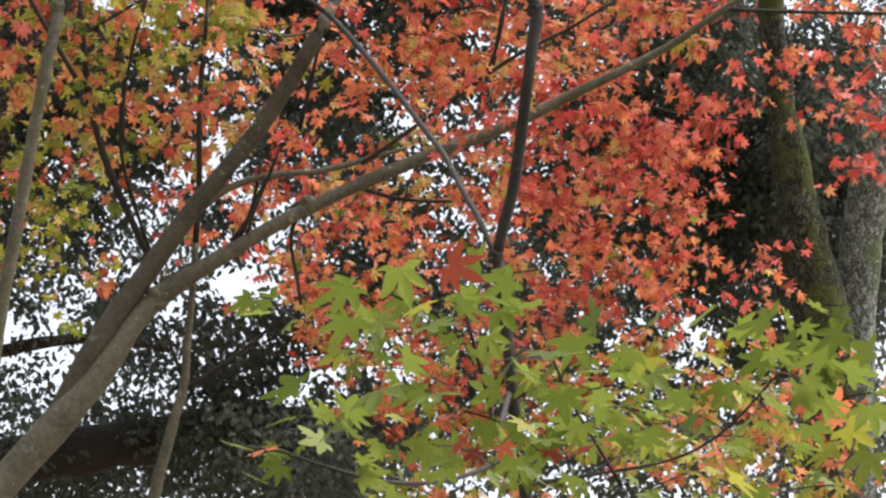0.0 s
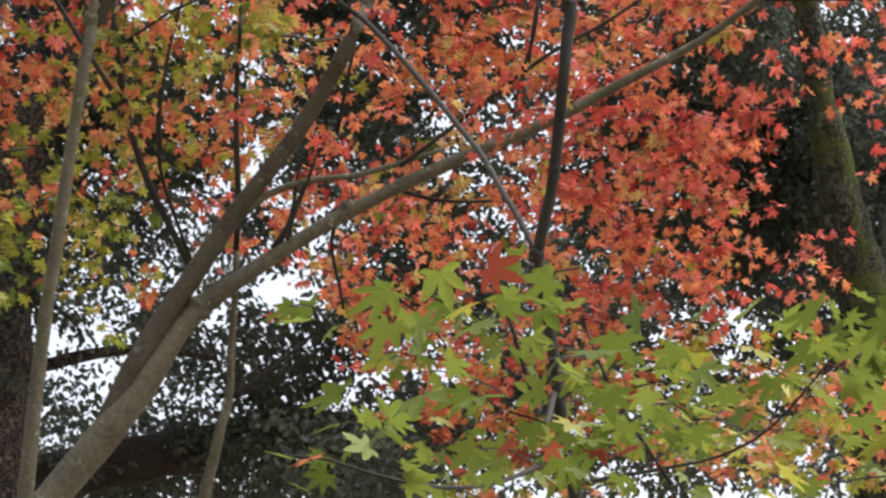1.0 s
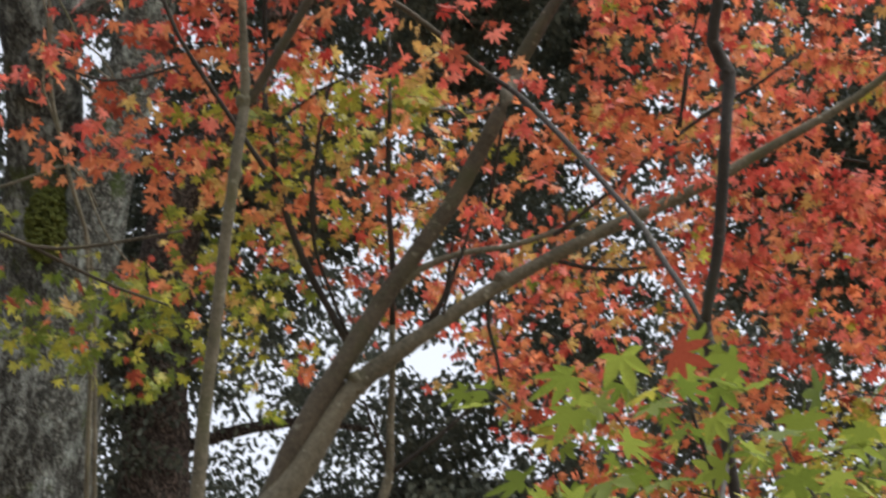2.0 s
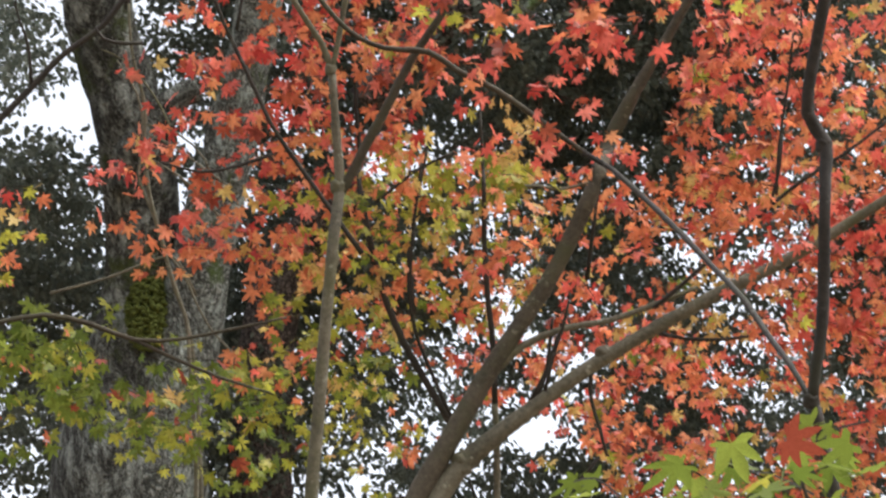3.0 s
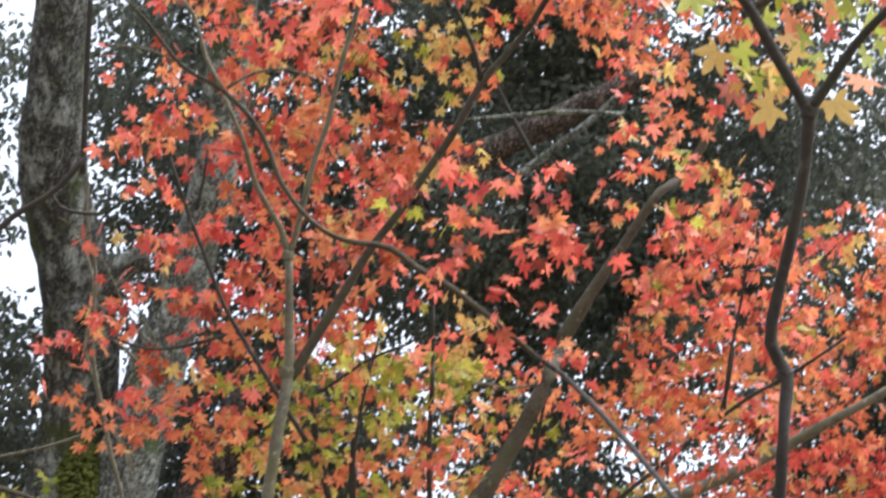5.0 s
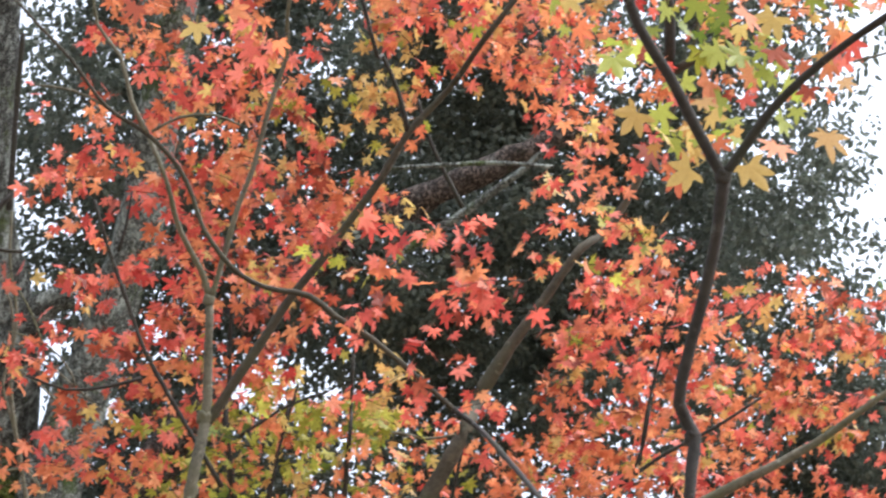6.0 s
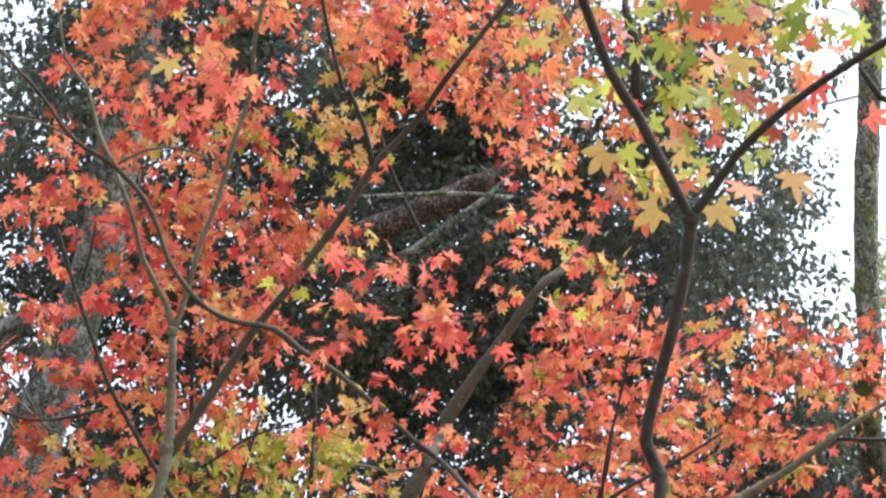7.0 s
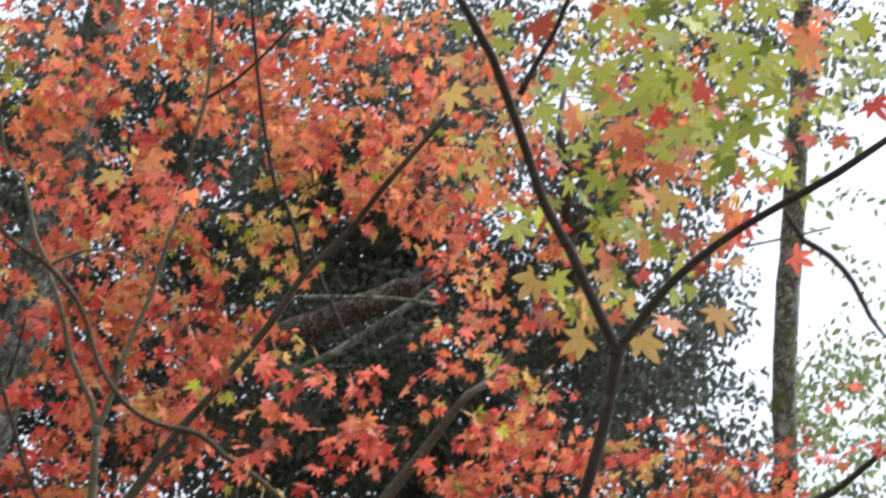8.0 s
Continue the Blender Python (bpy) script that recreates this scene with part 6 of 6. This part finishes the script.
stray_leaf(crown_young, (-0.173, 2.639, 4.009), 0.038, "orange", (0.8, 0.2, -0.5), (-0.2, 0.9, 0.5))
stray_leaf(crown_young, (-0.336, 2.638, 3.995), 0.04, "rust", (-0.5, 0.2, -0.8), (0.3, 0.8, 0.5))
stray_leaf(crown_young, (-0.355, 2.457, 4.096), 0.04, "orange", (0.6, 0.2, -0.8), (0.2, 0.9, 0.5))
crown_young.spray((-0.15, 2.82, 4.04), 0.07, 0.03, "red", 1.47, 0.042, 0.25, single=1.0, per=4)
stray_leaf(crown_young, (0.278, 1.499, 2.254), 0.034, "rust", (0.85, 0.1, -0.3), (0.1, 0.9, 0.5))
crown_young.spray((0.26, 2.07, 2.45), 0.10, 0.05, "neargreen", 0.80, 0.040, 0.15, single=1.0, per=4, lean=0.2, hang=0.2)
crown_young.spray((0.36, 2.17, 2.45), 0.12, 0.05, "neargreen", 0.80, 0.040, 0.15, single=1.0, per=4, lean=0.2, hang=0.2)
crown_young.spray((0.43, 2.11, 2.45), 0.10, 0.06, "neargreen", 1.20, 0.040, 0.15, single=1.0, per=4, lean=0.2, hang=0.2)
crown_young.spray((0.45, 2.13, 2.39), 0.08, 0.05, "neargreen", 1.20, 0.040, 0.15, single=1.0, per=4, lean=0.2, hang=0.2)
crown_young.spray((0.50, 2.15, 2.45), 0.10, 0.05, "neargreen", 1.00, 0.040, 0.15, single=1.0, per=4, lean=0.2, hang=0.2)
crown_young.spray((0.34, 2.30, 2.39), 0.12, 0.04, "neargreen", 0.60, 0.040, 0.15, single=1.0, per=4, lean=0.2, hang=0.2)
crown_young.spray((0.48, 2.29, 2.36), 0.10, 0.04, "neargreen", 0.70, 0.040, 0.15, single=1.0, per=4, lean=0.2, hang=0.2)
crown_young.spray((0.42, 2.41, 2.38), 0.12, 0.03, "limeorange", 0.70, 0.040, 0.15, single=1.0, per=4, lean=0.2, hang=0.2)
crown_young.spray((0.29, 2.42, 2.39), 0.10, 0.03, "neargreen", 0.60, 0.040, 0.15, single=1.0, per=4, lean=0.2, hang=0.2)
crown_young.spray((0.61, 2.36, 2.40), 0.12, 0.05, "neargreen", 0.50, 0.040, 0.15, single=1.0, per=4, lean=0.2, hang=0.2)
crown_young.spray((0.70, 2.34, 2.39), 0.12, 0.04, "nearlime", 0.50, 0.040, 0.15, single=1.0, per=4, lean=0.2, hang=0.2)
crown_young.spray((0.80, 2.31, 2.38), 0.12, 0.04, "neargreen", 0.50, 0.040, 0.15, single=1.0, per=4, lean=0.2, hang=0.2)
crown_young.spray((0.88, 2.28, 2.39), 0.10, 0.06, "neargreen", 0.50, 0.040, 0.15, single=1.0, per=4, lean=0.2, hang=0.2)
crown_young.spray((0.69, 2.59, 4.11), 0.16, 0.06, "nearlime", 1.30, 0.045, 0.25, single=1.0, per=4)
crown_young.spray((0.86, 2.58, 4.07), 0.13, 0.07, "nearlime", 1.20, 0.045, 0.25, single=1.0, per=4)
crown_young.spray((0.66, 2.77, 4.08), 0.13, 0.06, "nearyellow", 1.00, 0.045, 0.25, single=1.0, per=4)
crown_young.spray((0.78, 2.75, 4.06), 0.10, 0.06, "nearlime", 1.00, 0.045, 0.25, single=1.0, per=4)
crown_young.spray((0.52, 2.70, 4.18), 0.12, 0.06, "nearyellow", 1.00, 0.045, 0.25, single=1.0, per=4)
crown_young.spray((0.62, 2.84, 4.00), 0.08, 0.05, "nearyellow", 1.00, 0.045, 0.25, single=1.0, per=4)
crown_young.spray((0.71, 2.56, 4.33), 0.16, 0.09, "nearlime", 0.70, 0.045, 0.25, single=1.0, per=4)
crown_young.spray((0.88, 2.49, 4.35), 0.16, 0.09, "nearlime", 0.80, 0.045, 0.25, single=1.0, per=4)
crown_young.spray((1.04, 2.46, 4.31), 0.12, 0.10, "nearlime", 0.60, 0.045, 0.25, single=1.0, per=4)
crown_young.spray((0.81, 2.62, 4.23), 0.12, 0.06, "nearlime", 0.60, 0.045, 0.25, single=1.0, per=4)
crown_young.spray((0.95, 2.59, 4.22), 0.10, 0.06, "redorange", 1.00, 0.045, 0.25, single=1.0, per=4)
spread_leaf(crown_young, (0.258, 1.660, 2.322), 0.039, "green")
spread_leaf(crown_young, (0.337, 1.697, 2.354), 0.032, "green")
spread_leaf(crown_young, (0.363, 1.670, 2.324), 0.040, "green")
spread_leaf(crown_young, (0.306, 1.715, 2.355), 0.027, "rust")
spread_leaf(crown_young, (0.223, 1.739, 2.336), 0.046, "green")
spread_leaf(crown_young, (0.214, 1.654, 2.266), 0.041, "green")
spread_leaf(crown_young, (0.281, 1.630, 2.276), 0.031, "lime")
spread_leaf(crown_young, (0.330, 1.768, 2.339), 0.036, "green")
spread_leaf(crown_young, (0.340, 1.661, 2.300), 0.039, "green")
spread_leaf(crown_young, (0.383, 1.651, 2.294), 0.039, "green")
spread_leaf(crown_young, (0.365, 1.802, 2.324), 0.031, "green")
spread_leaf(crown_young, (0.403, 1.706, 2.271), 0.040, "green")
spread_leaf(crown_young, (0.440, 1.759, 2.309), 0.044, "green")
spread_leaf(crown_young, (0.454, 1.702, 2.256), 0.045, "green")
spread_leaf(crown_young, (0.182, 1.782, 2.250), 0.046, "green")
spread_leaf(crown_young, (0.248, 1.688, 2.216), 0.049, "green")
spread_leaf(crown_young, (0.307, 1.768, 2.246), 0.041, "green")
spread_leaf(crown_young, (0.232, 1.825, 2.246), 0.042, "green")
spread_leaf(crown_young, (0.303, 1.764, 2.196), 0.032, "green")
spread_leaf(crown_young, (0.126, 1.823, 2.203), 0.033, "green")
spread_leaf(crown_young, (0.157, 1.810, 2.196), 0.029, "orange")
spread_leaf(crown_young, (0.164, 1.705, 2.145), 0.026, "green")
spread_leaf(crown_young, (0.235, 1.813, 2.219), 0.030, "green")
spread_leaf(crown_young, (0.200, 1.757, 2.282), 0.030, "rust")
spread_leaf(crown_young, (0.374, 1.688, 2.244), 0.026, "green")
spread_leaf(crown_young, (0.401, 1.642, 2.205), 0.036, "green")
spread_leaf(crown_young, (0.468, 1.784, 2.248), 0.036, "green")
spread_leaf(crown_young, (0.322, 1.720, 2.276), 0.029, "green")
spread_leaf(crown_young, (0.245, 1.813, 2.193), 0.030, "green")
spread_leaf(crown_young, (0.146, 1.856, 2.185), 0.028, "green")
spread_leaf(crown_young, (0.249, 1.817, 2.178), 0.035, "green")
spread_leaf(crown_young, (0.332, 1.840, 2.198), 0.031, "green")
spread_leaf(crown_young, (0.443, 1.716, 2.184), 0.029, "rust")
spread_leaf(crown_young, (0.380, 1.802, 2.213), 0.019, "rust")
spread_leaf(crown_young, (0.405, 1.730, 2.195), 0.029, "green")
spread_leaf(crown_young, (0.345, 1.832, 2.222), 0.025, "rust")
spread_leaf(crown_young, (0.291, 1.836, 2.203), 0.025, "rust")
spread_leaf(crown_young, (0.507, 1.551, 2.250), 0.034, "green")
spread_leaf(crown_young, (0.484, 1.568, 2.245), 0.032, "green")
spread_leaf(crown_young, (0.566, 1.556, 2.253), 0.044, "green")
spread_leaf(crown_young, (0.580, 1.687, 2.303), 0.037, "green")
spread_leaf(crown_young, (0.637, 1.576, 2.256), 0.037, "green")
spread_leaf(crown_young, (0.638, 1.617, 2.254), 0.038, "green")
spread_leaf(crown_young, (0.636, 1.566, 2.214), 0.039, "green")
spread_leaf(crown_young, (0.593, 1.618, 2.232), 0.031, "rust")
spread_leaf(crown_young, (0.580, 1.593, 2.240), 0.028, "green")
spread_leaf(crown_young, (0.599, 1.595, 2.204), 0.035, "green")
spread_leaf(crown_young, (0.635, 1.627, 2.212), 0.038, "green")
spread_leaf(crown_young, (0.574, 1.655, 2.196), 0.036, "green")
spread_leaf(crown_young, (0.613, 1.695, 2.230), 0.034, "green")
spread_leaf(crown_young, (0.541, 1.659, 2.261), 0.036, "lime")
spread_leaf(crown_young, (0.505, 1.719, 2.263), 0.039, "green")
spread_leaf(crown_young, (0.468, 1.713, 2.265), 0.041, "green")
spread_leaf(crown_young, (0.442, 1.738, 2.287), 0.037, "green")
spread_leaf(crown_young, (0.475, 1.674, 2.263), 0.034, "green")
spread_leaf(crown_young, (0.500, 1.592, 2.190), 0.034, "green")
spread_leaf(crown_young, (0.510, 1.717, 2.232), 0.034, "green")
spread_leaf(crown_young, (0.650, 1.701, 2.215), 0.035, "green")
spread_leaf(crown_young, (0.675, 1.681, 2.209), 0.034, "lime")
spread_leaf(crown_young, (0.551, 1.646, 2.227), 0.031, "green")
spread_leaf(crown_young, (0.462, 1.707, 2.212), 0.031, "green")
spread_leaf(crown_young, (0.470, 1.621, 2.164), 0.032, "green")
spread_leaf(crown_young, (0.440, 1.735, 2.214), 0.029, "green")
spread_leaf(crown_young, (0.527, 1.672, 2.183), 0.031, "green")
spread_leaf(crown_young, (0.547, 1.616, 2.158), 0.025, "green")
spread_leaf(crown_young, (0.585, 1.564, 2.142), 0.029, "green")
spread_leaf(crown_young, (0.664, 1.682, 2.189), 0.037, "lime")
spread_leaf(crown_young, (0.435, 1.754, 2.252), 0.030, "green")
spread_leaf(crown_young, (0.429, 1.596, 2.190), 0.029, "green")
spread_leaf(crown_young, (0.412, 1.740, 2.201), 0.029, "green")
spread_leaf(crown_young, (0.613, 1.596, 2.218), 0.033, "green")
spread_leaf(crown_young, (0.512, 1.593, 2.173), 0.016, "rust")
spread_leaf(crown_young, (0.630, 1.583, 2.176), 0.016, "orange")
spread_leaf(crown_young, (0.411, 1.739, 2.188), 0.022, "rust")
spread_leaf(crown_young, (0.690, 1.643, 2.271), 0.037, "green")
spread_leaf(crown_young, (0.640, 1.529, 2.168), 0.034, "green")
hanging_leaf(crown_young, (0.491, 2.698, 4.022), 0.062, "spring")
hanging_leaf(crown_young, (0.541, 2.476, 3.947), 0.036, "spring")
hanging_leaf(crown_young, (0.632, 2.637, 4.114), 0.050, "spring")
hanging_leaf(crown_young, (0.536, 2.579, 3.990), 0.032, "spring")
hanging_leaf(crown_young, (0.554, 2.826, 4.008), 0.062, "amber")
hanging_leaf(crown_young, (0.596, 2.844, 4.032), 0.051, "spring")
hanging_leaf(crown_young, (0.632, 2.765, 3.842), 0.060, "amber")
hanging_leaf(crown_young, (0.639, 2.917, 3.940), 0.048, "orange")
hanging_leaf(crown_young, (0.713, 2.687, 3.799), 0.062, "amber")
hanging_leaf(crown_young, (0.741, 2.592, 3.770), 0.052, "orange")
hanging_leaf(crown_young, (0.863, 2.705, 3.895), 0.062, "amber")
hanging_leaf(crown_young, (0.762, 2.537, 3.804), 0.031, "spring")
hanging_leaf(crown_young, (0.682, 2.633, 3.811), 0.026, "spring")
hanging_leaf(crown_young, (0.658, 2.603, 3.974), 0.048, "spring")
hanging_leaf(crown_young, (0.705, 2.654, 4.015), 0.060, "spring")
hanging_leaf(crown_young, (0.727, 2.517, 3.910), 0.047, "rust")
hanging_leaf(crown_young, (0.670, 2.456, 3.933), 0.057, "orange")
hanging_leaf(crown_young, (0.775, 2.667, 4.122), 0.062, "amber")
hanging_leaf(crown_young, (0.791, 2.487, 4.008), 0.037, "spring")
hanging_leaf(crown_young, (0.889, 2.642, 4.159), 0.034, "orange")
hanging_leaf(crown_young, (0.936, 2.622, 4.129), 0.034, "orange")
hanging_leaf(crown_young, (0.879, 2.470, 4.030), 0.032, "spring")
hanging_leaf(crown_young, (0.603, 2.663, 3.950), 0.043, "spring")
hanging_leaf(crown_young, (0.652, 2.670, 3.962), 0.060, "orange")
hanging_leaf(crown_young, (0.883, 2.653, 3.974), 0.038, "amber")
hanging_leaf(crown_young, (0.843, 2.619, 4.001), 0.033, "amber")
hanging_leaf(crown_young, (0.821, 2.652, 3.949), 0.033, "rust")
hanging_leaf(crown_young, (0.809, 2.647, 3.995), 0.033, "orange")
hanging_leaf(crown_young, (0.584, 2.881, 3.967), 0.051, "rust")
hanging_leaf(crown_young, (0.531, 2.657, 4.001), 0.033, "rust")
hanging_leaf(crown_young, (0.961, 2.563, 3.925), 0.043, "scarlet")
hanging_leaf(crown_young, (0.710, 2.758, 3.954), 0.033, "spring")
hanging_leaf(crown_young, (0.724, 2.562, 3.905), 0.032, "spring")
hanging_leaf(crown_young, (0.714, 2.488, 4.025), 0.053, "orange")
hanging_leaf(crown_young, (0.699, 2.676, 4.194), 0.040, "orange")
hanging_leaf(crown_young, (0.721, 2.647, 3.968), 0.038, "orange")
hanging_leaf(crown_young, (0.675, 2.690, 3.947), 0.049, "spring")
hanging_leaf(crown_young, (0.675, 2.538, 3.819), 0.031, "scarlet")
hanging_leaf(crown_young, (0.635, 2.664, 3.913), 0.038, "amber")
hanging_leaf(crown_young, (0.646, 2.752, 3.899), 0.033, "spring")
hanging_leaf(crown_young, (0.640, 2.594, 3.768), 0.031, "orange")
hanging_leaf(crown_young, (0.593, 2.708, 3.987), 0.033, "spring")
hanging_leaf(crown_young, (0.543, 2.435, 4.058), 0.062, "orange")
hanging_leaf(crown_young, (0.515, 2.317, 3.889), 0.036, "spring")
hanging_leaf(crown_young, (0.615, 2.426, 4.046), 0.059, "orange")
hanging_leaf(crown_young, (0.631, 2.391, 3.993), 0.053, "orange")
hanging_leaf(crown_young, (0.753, 2.356, 4.103), 0.054, "scarlet")
hanging_leaf(crown_young, (0.754, 2.297, 3.993), 0.031, "scarlet")
hanging_leaf(crown_young, (0.671, 2.374, 4.126), 0.060, "spring")
hanging_leaf(crown_young, (0.652, 2.410, 4.110), 0.060, "spring")
hanging_leaf(crown_young, (0.670, 2.252, 3.894), 0.056, "spring")
hanging_leaf(crown_young, (0.713, 2.249, 3.904), 0.056, "spring")
hanging_leaf(crown_young, (0.578, 2.379, 4.130), 0.054, "spring")
hanging_leaf(crown_young, (0.595, 2.479, 4.172), 0.044, "spring")
hanging_leaf(crown_young, (0.492, 2.295, 4.018), 0.047, "spring")
hanging_leaf(crown_young, (0.480, 2.390, 4.028), 0.053, "spring")
hanging_leaf(crown_young, (0.836, 2.357, 4.028), 0.059, "spring")
hanging_leaf(crown_young, (0.771, 2.248, 4.020), 0.057, "spring")
hanging_leaf(crown_young, (0.772, 2.219, 4.071), 0.058, "spring")
hanging_leaf(crown_young, (0.651, 2.229, 4.074), 0.052, "spring")
hanging_leaf(crown_young, (0.694, 2.214, 4.104), 0.052, "spring")
hanging_leaf(crown_young, (0.650, 2.289, 4.159), 0.048, "spring")
hanging_leaf(crown_young, (0.739, 2.198, 4.070), 0.052, "spring")
hanging_leaf(crown_young, (0.804, 2.167, 4.116), 0.047, "spring")
hanging_leaf(crown_young, (0.915, 2.276, 4.172), 0.062, "orange")
hanging_leaf(crown_young, (0.899, 2.074, 3.991), 0.051, "spring")
hanging_leaf(crown_young, (0.987, 2.180, 4.130), 0.059, "spring")
hanging_leaf(crown_young, (0.929, 2.229, 4.193), 0.043, "orange")
hanging_leaf(crown_young, (0.843, 2.234, 4.003), 0.052, "spring")
hanging_leaf(crown_young, (0.871, 2.206, 3.975), 0.046, "rust")
hanging_leaf(crown_young, (0.991, 2.312, 4.123), 0.044, "spring")
hanging_leaf(crown_young, (0.979, 2.189, 3.955), 0.047, "scarlet")
hanging_leaf(crown_young, (0.857, 2.261, 3.904), 0.031, "rust")
hanging_leaf(crown_young, (0.909, 2.305, 3.970), 0.032, "scarlet")
hanging_leaf(crown_young, (0.983, 2.355, 4.027), 0.033, "orange")
hanging_leaf(crown_young, (0.305, 2.311, 3.961), 0.046, "amber")
hanging_leaf(crown_young, (0.388, 2.295, 4.076), 0.042, "spring")
hanging_leaf(crown_young, (0.369, 2.356, 4.023), 0.042, "amber")
hanging_leaf(crown_young, (0.466, 2.388, 4.227), 0.060, "rust")
hanging_leaf(crown_young, (0.387, 2.293, 4.136), 0.042, "spring")
hanging_leaf(crown_young, (0.720, 2.491, 4.066), 0.050, "spring")
hanging_leaf(crown_young, (0.698, 2.308, 3.903), 0.036, "rust")
hanging_leaf(crown_young, (0.770, 2.328, 3.946), 0.042, "spring")
hanging_leaf(crown_young, (0.396, 2.497, 4.033), 0.038, "amber")
hanging_leaf(crown_young, (0.618, 2.367, 4.237), 0.044, "spring")
hanging_leaf(crown_young, (0.540, 2.273, 4.130), 0.042, "spring")
hanging_leaf(crown_young, (0.683, 2.238, 4.010), 0.041, "spring")
hanging_leaf(crown_young, (0.682, 2.241, 3.954), 0.041, "spring")
hanging_leaf(crown_young, (0.755, 2.295, 4.087), 0.037, "spring")
hanging_leaf(crown_young, (0.794, 2.203, 3.991), 0.036, "spring")
hanging_leaf(crown_young, (0.622, 2.389, 4.176), 0.038, "spring")
hanging_leaf(crown_young, (0.752, 2.307, 4.234), 0.044, "spring")
hanging_leaf(crown_young, (0.747, 2.138, 4.066), 0.041, "spring")
hanging_leaf(crown_young, (0.592, 2.284, 4.018), 0.031, "scarlet")
hanging_leaf(crown_young, (1.034, 2.276, 4.142), 0.049, "spring")
hanging_leaf(crown_young, (0.579, 2.295, 4.195), 0.043, "amber")
hanging_leaf(crown_young, (0.542, 2.398, 4.187), 0.044, "spring")
hanging_leaf(crown_young, (0.306, 2.335, 4.061), 0.042, "amber")
hanging_leaf(crown_young, (0.308, 2.239, 4.048), 0.041, "spring")
hanging_leaf(crown_young, (0.629, 2.247, 4.052), 0.042, "spring")
hanging_leaf(crown_young, (0.629, 2.360, 4.196), 0.038, "orange")
hanging_leaf(crown_young, (0.849, 2.186, 4.028), 0.036, "spring")
hanging_leaf(crown_young, (0.815, 2.216, 4.050), 0.037, "spring")
hanging_leaf(crown_young, (0.659, 2.344, 4.008), 0.037, "scarlet")
hanging_leaf(crown_young, (0.700, 2.294, 4.049), 0.032, "scarlet")
hanging_leaf(crown_young, (0.577, 2.354, 4.018), 0.037, "spring")
hanging_leaf(crown_young, (0.847, 2.416, 4.136), 0.039, "amber")
crown_young.close("green and yellow maple leaves")
